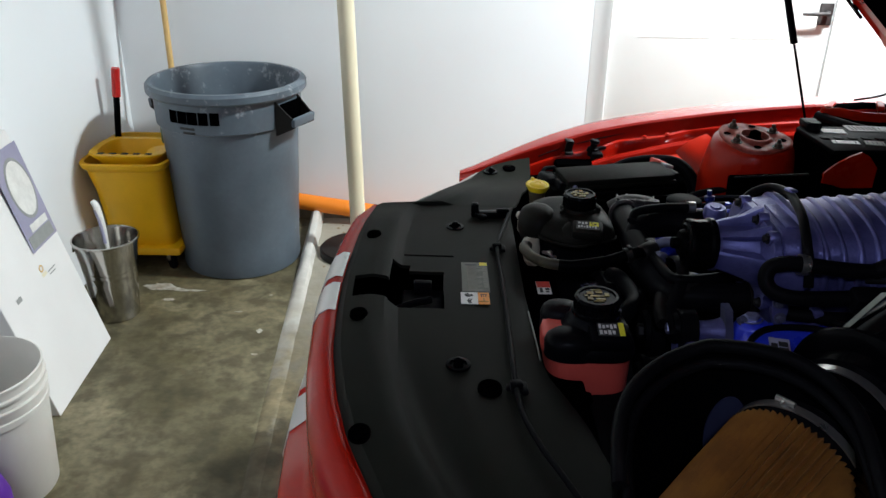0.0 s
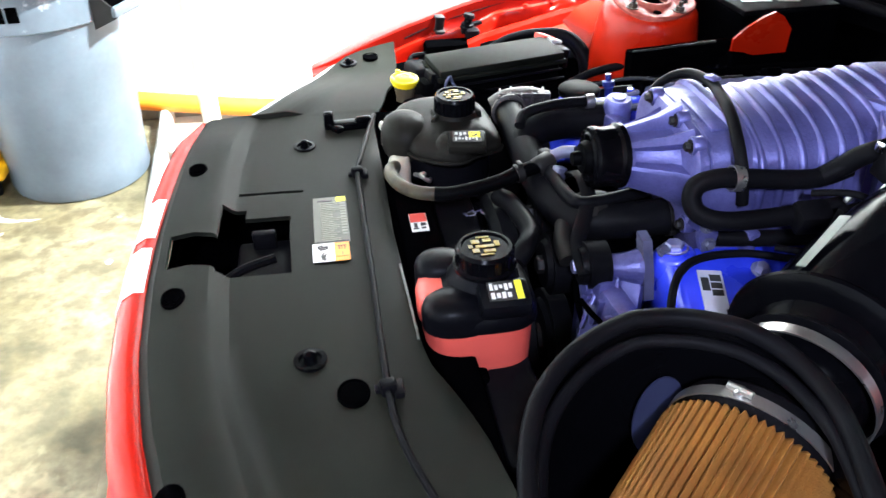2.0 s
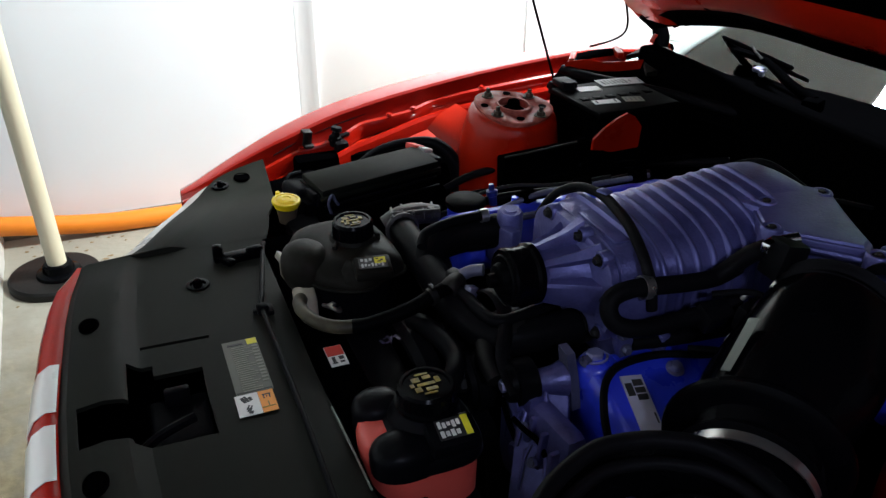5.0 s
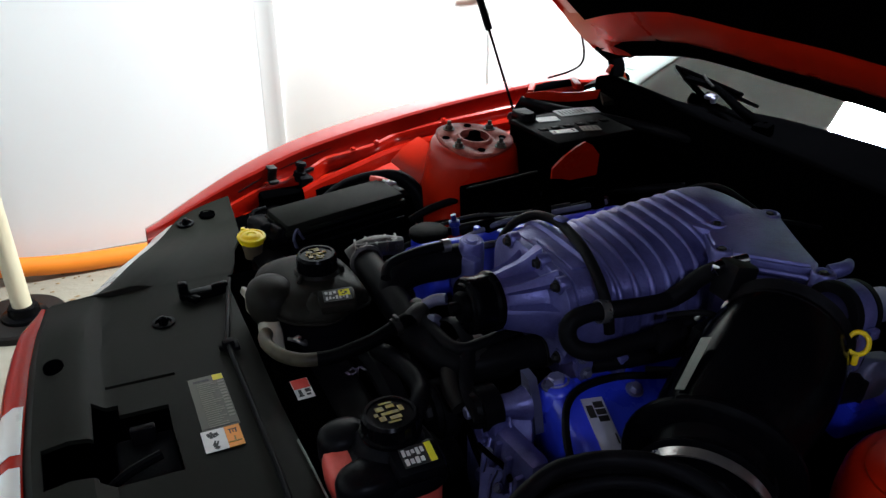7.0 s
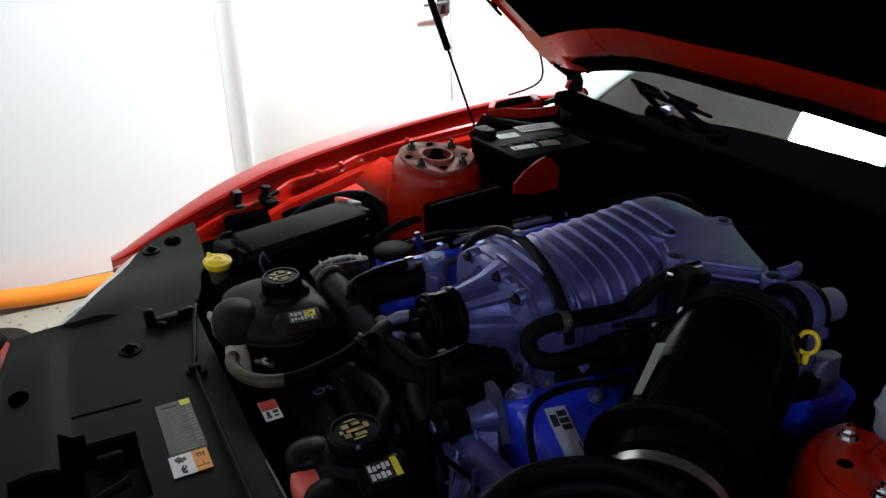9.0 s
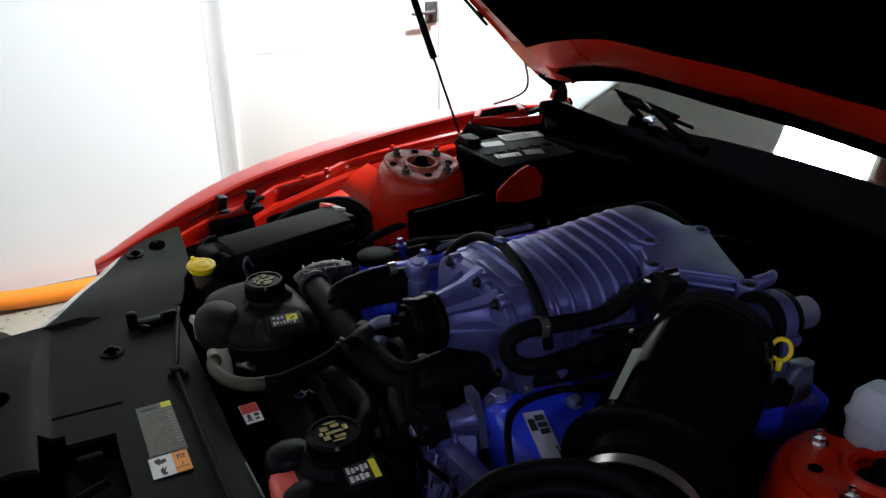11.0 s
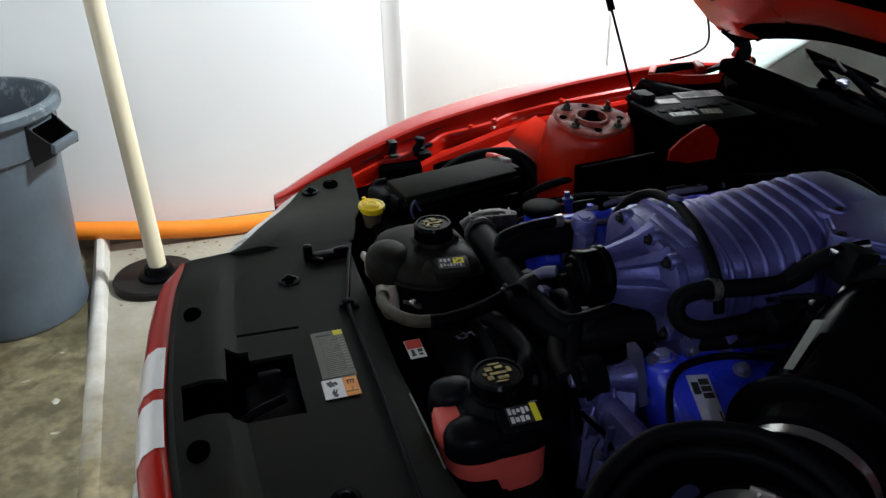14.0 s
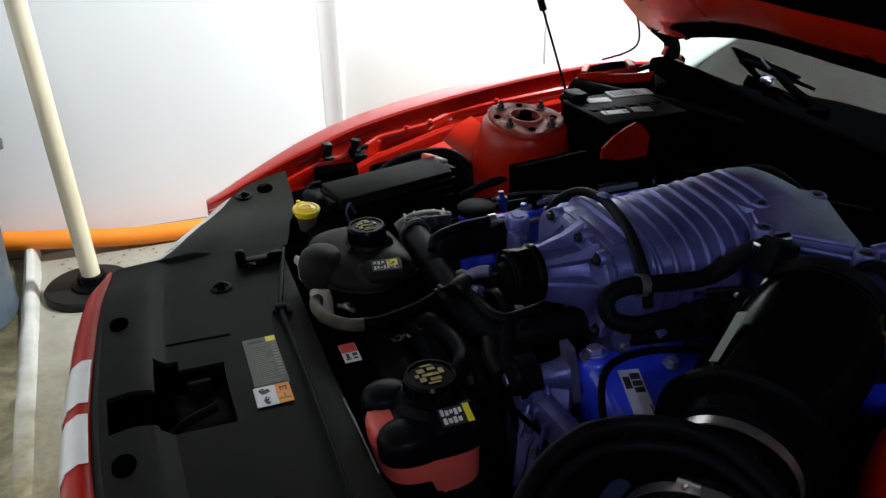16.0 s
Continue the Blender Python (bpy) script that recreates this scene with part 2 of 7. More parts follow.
PRINT_INK = mat("dim_print", (0.17, 0.17, 0.13), 0.5, scale=30, bump=0.0)
BLACK_INK = mat("black_print", (0.02, 0.02, 0.02), 0.5, scale=30, bump=0.0)
MARK_VIOLET = mat("violet_mark_colour", (0.030, 0.027, 0.090), 0.5, dark=(0.006, 0.0055, 0.02), scale=90, amount=0.9, bump=0.0)
GOLD_INK = mat("gold_print", (0.30, 0.21, 0.024), 0.5, dark=(0.11, 0.075, 0.009), scale=120, amount=0.9, bump=0.0)
GREY_INK = mat("grey_print", (0.30, 0.31, 0.30), 0.5, scale=30, bump=0.0)
TEAL_INK = mat("teal_print", (0.05, 0.36, 0.42), 0.5, scale=30, bump=0.0)
VIOLET_INK = mat("slate_violet_print", (0.34, 0.33, 0.45), 0.5, dark=(0.22, 0.21, 0.31), scale=8, bump=0.0)


def chalky_bin():
    """Scuffed grey-blue plastic with whitish chalk splashes near the rim."""
    m = mat("grey_bin_plastic", (0.112, 0.143, 0.176), 0.46, dark=(0.058, 0.076, 0.095), scale=4, fine=60, amount=0.75, bump=0.12, depth=0.001)
    n, link = m.node_tree.nodes, m.node_tree.links.new
    p = n["Principled BSDF"]
    old = p.inputs["Base Color"].links[0].from_socket
    co, sep, blot = n.new("ShaderNodeTexCoord"), n.new("ShaderNodeSeparateXYZ"), n.new("ShaderNodeTexNoise")
    blot.inputs["Scale"].default_value, blot.inputs["Detail"].default_value, blot.inputs["Roughness"].default_value = 17.0, 12, 0.72
    link(co.outputs["Object"], blot.inputs["Vector"])
    link(co.outputs["Object"], sep.inputs[0])
    band = n.new("ShaderNodeMapRange")
    for k, v in (("From Min", 0.42), ("From Max", 0.72), ("To Min", -0.10), ("To Max", 0.035)):
        band.inputs[k].default_value = v
    link(sep.outputs["Z"], band.inputs["Value"])
    add = n.new("ShaderNodeMath")
    link(blot.outputs["Fac"], add.inputs[0])
    link(band.outputs[0], add.inputs[1])
    mask = n.new("ShaderNodeMapRange")
    for k, v in (("From Min", 0.59), ("From Max", 0.74), ("To Max", 0.85)):
        mask.inputs[k].default_value = v
    link(add.outputs[0], mask.inputs["Value"])
    mix = n.new("ShaderNodeMix")
    mix.data_type = "RGBA"
    mix.inputs[7].default_value = (0.50, 0.54, 0.58, 1)
    link(mask.outputs[0], mix.inputs[0])
    link(old, mix.inputs[6])
    link(mix.outputs[2], p.inputs["Base Color"])
    return m


BIN = chalky_bin()
SMEAR = mat("chalk_smear", (0.46, 0.43, 0.37), 0.9, dark=(0.20, 0.17, 0.12), scale=30, fine=200, amount=0.9, bump=0.3)
MOP_YELLOW = mat("yellow_bucket_plastic", (0.95, 0.52, 0.003), 0.42, dark=(0.72, 0.36, 0.003), scale=8, bump=0.06)
WOOD = mat("pale_pine_handle", (0.66, 0.44, 0.17), 0.5, dark=(0.52, 0.32, 0.11), scale=12, fine=80, bump=0.1)
CREAM = mat("cream_pvc", (0.76, 0.70, 0.52), 0.42, dark=(0.66, 0.60, 0.43), scale=6, fine=80, amount=0.5, bump=0.04)
ORANGE = mat("orange_tube", (0.86, 0.24, 0.012), 0.45, dark=(0.76, 0.18, 0.008), scale=6, bump=0.05)
IRON = mat("dark_iron", (0.013, 0.0115, 0.011), 0.5, dark=(0.006, 0.0055, 0.0055), scale=12, fine=120, amount=0.7, bump=0.3, spec=0.18)
CARD = mat("white_carton", (0.74, 0.73, 0.72), 0.55, dark=(0.68, 0.66, 0.65), scale=6, bump=0.06)
PAIL = mat("white_pail_plastic", (0.66, 0.64, 0.60), 0.45, dark=(0.58, 0.55, 0.50), scale=6, bump=0.05, sss=0.1)
PURPLE = mat("purple_bottle_plastic", (0.10, 0.02, 0.30), 0.35, scale=10, bump=0.03)
GREEN = mat("green_bristle", (0.06, 0.14, 0.05), 0.8, dark=(0.10, 0.12, 0.08), scale=60, bump=0.5)
HANDLE_RED = mat("red_grip", (0.55, 0.015, 0.012), 0.45, scale=20, bump=0.05)
GLASS = glass("windscreen_glass", (0.36, 0.48, 0.42))
DRY_LEAF = mat("dry_leaf_bits", (0.30, 0.20, 0.10), 0.9, scale=40, bump=0.3, random=0.4)


# ---------------------------------------------------------------- mesh helpers
def world_of(o):
    return world_of(o.parent) @ o.matrix_parent_inverse @ o.matrix_basis if o.parent else o.matrix_basis.copy()


def thing(name, place, label, category, group=""):
    ob = new(name)
    ob.matrix_basis = Matrix.Translation(place)
    ob.empty_display_size = 0.1
    return tagged(ob, label, category, group)


FINE_PRINT = ("label_print", "cap_print", "symbol", "small_print")


def part(name, bm, material, parent=None, label="", crease=38, flat=False):
    bmesh.ops.recalc_face_normals(bm, faces=bm.faces)
    me = bpy.data.meshes.new(name)
    bm.to_mesh(me)
    bm.free()
    me.materials.append(material)
    if not flat:
        me.shade_smooth()
        me.set_sharp_from_angle(angle=radians(crease))
    ob = new(name, me)
    if parent:
        ob.parent = parent
        ob.matrix_parent_inverse = world_of(parent).inverted()
    return tagged(ob, label, kind="stuff") if name in FINE_PRINT else tagged(ob, label)


def structure(name, bm, material, label, **kw):
    return tagged(part(name, bm, material, **kw), label, kind="structure")


def B():
    return bmesh.new()


def V(*a):
    return Vector(a)


def rbox(centre, size, turn=(0, 0, 0), bevel=0.0, seg=2, taper=1.0):
    """A bevelled block as a bmesh of its own; taper narrows its top."""
    bm = bmesh.new()
    bmesh.ops.create_cube(bm, size=1)
    bmesh.ops.scale(bm, vec=size, verts=bm.verts)
    if taper != 1.0:
        for v in bm.verts:
            if v.co.z > 0:
                v.co.x *= taper
                v.co.y *= taper
    if bevel:
        bmesh.ops.bevel(bm, geom=bm.edges[:], offset=bevel, segments=seg, affect="EDGES", profile=0.5)
    bmesh.ops.transform(bm, matrix=pose(*centre, *turn), verts=bm.verts)
    return bm


def transformed(bm, m):
    bmesh.ops.transform(bm, matrix=m, verts=bm.verts)
    return bm


def join(*bms):
    """Joins several bmeshes into the first one."""
    first = bms[0]
    for other in bms[1:]:
        me = bpy.data.meshes.new("scratch")
        other.to_mesh(me)
        other.free()
        first.from_mesh(me)
        bpy.data.meshes.remove(me)
    return first


def along(p, d):
    """A pose at p whose z points along d."""
    return Matrix.Translation(p) @ Vector(d).to_track_quat("Z", "Y").to_matrix().to_4x4()


def lathe(profile, m=None, n=32, close=True):
    """Turns a profile of (radius, height) about z; m places it."""
    bm = bmesh.new()
    m = m or Matrix()
    rings = []
    for r, z in profile:
        if r < 1e-6:
            rings.append([bm.verts.new(m @ V(0, 0, z))])
        else:
            rings.append([bm.verts.new(m @ V(r * math.cos(2 * math.pi * k / n), r * math.sin(2 * math.pi * k / n), z)) for k in range(n)])
    for a, b in zip(rings, rings[1:]):
        for k in range(n):
            l = (k + 1) % n
            if len(a) == 1 and len(b) == 1:
                continue
            if len(a) == 1:
                bm.faces.new((a[0], b[k], b[l]))
            elif len(b) == 1:
                bm.faces.new((a[k], a[l], b[0]))
            else:
                bm.faces.new((a[k], a[l], b[l], b[k]))
    if close:
        for r in (rings[0], rings[-1]):
            if len(r) > 2:
                bm.faces.new(r)
    return bm


def curve(points, steps=6):
    """A smooth line through the points."""
    p = [Vector(q) for q in points]
    if len(p) < 3:
        return [p[0].lerp(p[-1], k / steps) for k in range(steps + 1)]
    out = []
    for i in range(len(p) - 1):
        a, b, c, d = p[max(i - 1, 0)], p[i], p[i + 1], p[min(i + 2, len(p) - 1)]
        for k in range(steps):
            t = k / steps
            out.append(0.5 * ((2 * b) + (c - a) * t + (2 * a - 5 * b + 4 * c - d) * t * t + (3 * b - a - 3 * c + d) * t ** 3))
    out.append(p[-1])
    return out


def tube(points, r, n=12, steps=6, ripple=0.0, pitch=0.012, squash=1.0, hollow=False):
    """A hose through the points; r is one radius or one a point; ripple gives it convolutions."""
    line = curve(points, steps)
    if isinstance(r, (int, float)):
        radii = [r] * len(line)
    else:
        radii = [v.x for v in curve([V(q, 0, 0) for q in r], steps)]
    if ripple:
        total = sum((b - a).length for a, b in zip(line, line[1:]))
        count = max(4, int(total / pitch) * 4)
        fine_line, fine_r, acc, i, run = [], [], 0.0, 0, 0.0
        lengths = [0.0]
        for a, b in zip(line, line[1:]):
            lengths.append(lengths[-1] + (b - a).length)
        for k in range(count + 1):
            s = total * k / count
            while i < len(lengths) - 2 and lengths[i + 1] < s:
                i += 1
            f = (s - lengths[i]) / max(1e-9, lengths[i + 1] - lengths[i])
            fine_line.append(line[i].lerp(line[i + 1], f))
            fine_r.append(radii[i] + (radii[i + 1] - radii[i]) * f + ripple * (0.5 + 0.5 * math.cos(math.pi * k / 2)))
        line, radii = fine_line, fine_r
    bm = bmesh.new()
    side, rings = None, []
    for k, p in enumerate(line):
        d = (line[min(k + 1, len(line) - 1)] - line[max(k - 1, 0)]).normalized()
        if side is None:
            side = d.cross(V(0, 0, 1) if abs(d.z) < 0.9 else V(1, 0, 0)).normalized()
        side = (side - d * side.dot(d)).normalized()
        up = side.cross(d)
        rings.append([bm.verts.new(p + radii[k] * (math.cos(2 * math.pi * j / n) * side + squash * math.sin(2 * math.pi * j / n) * up)) for j in range(n)])
    for a, b in zip(rings, rings[1:]):
        for j in range(n):
            bm.faces.new((a[j], a[(j + 1) % n], b[(j + 1) % n], b[j]))
    if not hollow:
        bm.faces.new(rings[0])
        bm.faces.new(rings[-1])
    return bm


def loft(rings, cap=True, closed=True):
    """A skin over rings of equal count."""
    bm = bmesh.new()
    made = [[bm.verts.new(p) for p in r] for r in rings]
    n = len(made[0])
    for a, b in zip(made, made[1:]):
        for j in range(n if closed else n - 1):
            bm.faces.new((a[j], a[(j + 1) % n], b[(j + 1) % n], b[j]))
    if cap and closed:
        bm.faces.new(made[0])
        bm.faces.new(made[-1])
    return bm


def sheet(grid, thick, skip=lambda i, j: False):
    """A panel over a grid of points, with thickness along the vector thick, and with holes where skip says so."""
    bm = bmesh.new()
    t = Vector(thick)
    top = [[bm.verts.new(p) for p in row] for row in grid]
    low = [[bm.verts.new(Vector(p) + t) for p in row] for row in grid]
    keep = {}
    for i in range(len(grid) - 1):
        for j in range(len(grid[0]) - 1):
            keep[i, j] = not skip(i, j)
    for (i, j), k in keep.items():
        if not k:
            continue
        bm.faces.new((top[i][j], top[i + 1][j], top[i + 1][j + 1], top[i][j + 1]))
        bm.faces.new((low[i][j], low[i][j + 1], low[i + 1][j + 1], low[i + 1][j]))
        for di, dj, a, b in ((-1, 0, (i, j), (i, j + 1)), (1, 0, (i + 1, j + 1), (i + 1, j)), (0, -1, (i + 1, j), (i, j)), (0, 1, (i, j + 1), (i + 1, j + 1))):
            if not keep.get((i + di, j + dj), False):
                bm.faces.new((top[a[0]][a[1]], top[b[0]][b[1]], low[b[0]][b[1]], low[a[0]][a[1]]))
    bmesh.ops.delete(bm, geom=[v for v in bm.verts if not v.link_faces], context="VERTS")
    return bm


def table(pairs):
    """A line through (a, b) pairs, evened out a little."""
    a, b = [p[0] for p in pairs], [p[1] for p in pairs]
    return lambda v: float(np.interp(v, a, b))


def superring(centre, u, v, a, b, power=2.6, n=28):
    """A rounded-square ring about centre, with half sizes a along u and b along v."""
    out = []
    for k in range(n):
        t = 2 * math.pi * k / n
        c, s = math.cos(t), math.sin(t)
        out.append(Vector(centre) + Vector(u) * a * math.copysign(abs(c) ** (2 / power), c) + Vector(v) * b * math.copysign(abs(s) ** (2 / power), s))
    return out


def plate(m, w, h, t=0.0008, corner=0.0):
    """A thin card of w by h on the plane of m, its back on it."""
    bm = bmesh.new()
    bmesh.ops.create_cube(bm, size=1)
    bmesh.ops.scale(bm, vec=(w, h, t), verts=bm.verts)
    bmesh.ops.translate(bm, vec=(0, 0, t / 2), verts=bm.verts)
    bmesh.ops.transform(bm, matrix=m, verts=bm.verts)
    return bm


def on_plane(o, x_to, up):
    """A pose at o, its x towards x_to and its z near up."""
    x = (Vector(x_to) - Vector(o)).normalized()
    z = (Vector(up) - x * Vector(up).dot(x)).normalized()
    y = z.cross(x)
    return Matrix.Translation(o) @ Matrix((x, y, z)).transposed().to_4x4()


def bars(m, rows, t=0.0005):
    """Bars for unreadable print: rows of (x, y, width, height) on the plane of m."""
    bms = [plate(m @ Matrix.Translation((x, y, 0.0008)), w, h, t) for x, y, w, h in rows]
    return join(*bms)


def bolt(place, up=(0, 0, 1), r=0.008, h=0.007, stud=0.0):
    """A hexagon head on a washer, with a stud through it if asked."""
    m = along(place, up)
    bms = [lathe([(0, 0), (r * 1.45, 0), (r * 1.45, h * 0.2), (0, h * 0.2)], m, 14, False),
           lathe([(r, h * 0.2), (r, h * 0.85), (r * 0.85, h), (0, h)], m, 6, False)]
    if stud:
        bms.append(lathe([(r * 0.5, h), (r * 0.5, h + stud * 0.9), (r * 0.35, h + stud), (0, h + stud)], m, 8, False))
    return join(*bms)


# ---------------------------------------------------------------- the garage
X0, X1, Y0, Y1, H = -1.26, 6.2, -3.6, 2.27, 2.8


def block(x0, x1, y0, y1, z0, z1, bevel=0.0):
    return rbox(((x0 + x1) / 2, (y0 + y1) / 2, (z0 + z1) / 2), (x1 - x0, y1 - y0, z1 - z0), bevel=bevel)


structure("floor", block(X0 - 0.15, X1 + 0.15, Y0 - 0.15, Y1 + 0.15, -0.15, 0.0), FLOOR, "stained grey-brown concrete garage floor slab")
# Ceiling kept mid-grey so that less light bounces into the bay.
structure("ceiling", block(X0 - 0.15, X1 + 0.15, Y0 - 0.15, Y1 + 0.15, H, H + 0.12), CEIL, "plain mid-grey garage ceiling")
structure("wall_west", block(X0 - 0.15, X0, Y0 - 0.15, Y1 + 0.15, 0, H), WALL, "smooth pale grey painted garage wall")
# East and south walls are unseen, greyed to weaken the fill.
structure("wall_east", block(X1, X1 + 0.15, Y0 - 0.15, Y1 + 0.15, 0, H), UNSEEN_WALL, "unseen garage wall, greyed to cut bounce")
structure("wall_south", block(X0, X1, Y0 - 0.15, Y0, 0, H), UNSEEN_WALL, "unseen garage wall behind the camera, greyed to cut bounce")

# the north wall with its door opening
DX0, DX1, DZ = 0.815, 1.735, 2.06
structure("wall_north", join(block(X0, DX0, Y1, Y1 + 0.15, 0, H), block(DX1, X1, Y1, Y1 + 0.15, 0, H), block(DX0, DX1, Y1, Y1 + 0.15, DZ, H)),
          WALL, "smooth white painted garage wall with a door")
structure("stem_wall", block(X0, 0.735, Y1 - 0.012, Y1 - 0.0005, 0.0, 0.052, 0.003), STEM, "grey concrete foot of the garage wall")


def casing(x, side, deep=1.0):
    """A door casing that thins towards the door."""
    prof = [(0.0, 0.0), (0.0, 0.0015), (0.012, 0.004), (0.030, 0.010), (0.048, 0.019), (0.062, 0.027), (0.070, 0.029), (0.0735, 0.025), (0.0735, 0.0)]
    rings = [[V(x + side * a, Y1 - b * deep, z) for a, b in prof] for z in (0.0, DZ + 0.03)]
    return loft(rings)


structure("trim_1", casing(DX0 - 0.076, 1), TRIM, "white moulded door casing")
structure("trim_2", casing(DX1 + 0.076, -1, 0.35), TRIM, "white moulded door casing")

door = tagged(part("door_1", block(DX0 + 0.003, DX1 - 0.003, Y1 - 0.002, Y1 + 0.038, 0.008, DZ - 0.003, 0.002), DOOR), "closed white panelled door with a lever handle", kind="structure")
for x0, x1, z0, z1 in ((0.93, 1.235, 0.16, 0.855), (1.315, 1.62, 0.16, 0.855), (0.93, 1.235, 1.02, 1.92), (1.315, 1.62, 1.02, 1.92)):
    edge = join(block(x0, x1, Y1 - 0.0028, Y1 - 0.0020, z1 - 0.010, z1, 0.0003), block(x0, x1, Y1 - 0.0028, Y1 - 0.0020, z0, z0 + 0.010, 0.0003))
    part("panel", edge, DOOR, door)
part("door_handle", join(rbox((1.70, Y1 - 0.006, 0.952), (0.056, 0.008, 0.090), bevel=0.003),
                         lathe([(0.011, 0.004), (0.011, 0.040), (0, 0.040)], along((1.70, Y1 - 0.006, 0.958), (0, -1, 0)), 16, False),
                         tube([(1.70, Y1 - 0.042, 0.958), (1.66, Y1 - 0.046, 0.958), (1.61, Y1 - 0.046, 0.957), (1.59, Y1 - 0.045, 0.956)], [0.009, 0.008, 0.007, 0.006], 12)),
     CAST, door, "brushed steel lever handle")
part("deadbolt", join(lathe([(0, 0), (0.030, 0), (0.030, 0.010), (0.022, 0.016), (0, 0.016)], along((1.685, Y1 - 0.002, 1.08), (0, -1, 0)), 28, False)), CLAMP, door, "round steel deadbolt")

# the low chalk-white kerb that crosses the floor, worn at its edges
rows, grid = 80, []
for i in range(rows + 1):
    y = -0.25 + (Y1 - 0.013 + 0.25) * i / rows
    x = -0.366 - 0.050 * (y - 0.83)
    f = max(0.0, min(1.0, (y - 0.30) / 0.70))
    h = 0.0065 + 0.072 * max(0, min(1, (y - 1.2) / 1.0)) ** 1.4
    w = noise.noise(V(0, y * 6, 3)) * 0.003
    v = noise.noise(V(9, y * 8, 1)) * 0.003 + (1 - f) * noise.noise(V(2, y * 9, 1)) * 0.02
    g = 0.62 + 0.16 * f
    grid.append([V(x - 0.020 - 0.046 * g + w + v, y, -0.002), V(x - 0.020 - 0.038 * g + w, y, h * 0.30), V(x - 0.020 - 0.026 * g + w, y, h * 0.74), V(x - 0.020 - 0.012 * g + w, y, h * 0.96), V(x - 0.020 + 0.006 * g, y, h), V(x - 0.020 + 0.020 * g + v, y, h * 0.93), V(x - 0.020 + 0.029 * g + v, y, h * 0.6), V(x - 0.020 + 0.034 * g + v * 1.5, y, -0.002)])
structure("kerb", loft(grid, cap=True), KERB_WORN, "low chalk-white concrete kerb worn off at one end")
grid = []
for i in range(25):
    y = -0.6 + (Y1 - 0.015 + 0.6) * i / 24
    x = -0.392 - 0.050 * (y - 0.83)
    grid.append([V(x, y, 0.004), V(x + 0.30, y, 0.0045), V(x + 0.75, y, 0.0042)])
structure("pavement", sheet(grid, (0, 0, -0.0038)), STRIP_FLOOR, "pale dusty concrete strip of the garage floor")

# ceiling lamp over the car
lamp = thing("ceiling_light", (1.92, 1.28, H), "white ceiling lamp with a glowing diffuser", "lamp")
part("frame", block(1.74, 2.10, 1.13, 1.43, 2.762, 2.798, 0.004), TRIM, lamp)
part("diffuser", block(1.755, 2.085, 1.145, 1.415, 2.752, 2.763, 0.003), glowing("lamp_diffuser", (1.0, 0.97, 0.93), 14.0), lamp, "glowing white diffuser")
# Made-up unseen housing for the fill lamp.
lamp = thing("ceiling_light", (-0.2, -2.6, H), "added square fill lamp, unseen", "lamp")
part("frame", block(-0.38, 0.02, -2.78, -2.42, 2.75, 2.798, 0.004), TRIM, lamp)
part("diffuser", block(-0.36, 0.0, -2.76, -2.44, 2.708, 2.75, 0.003), glowing("fill_diffuser", (0.8, 0.87, 1.0), 2.0), lamp, "glowing diffuser")


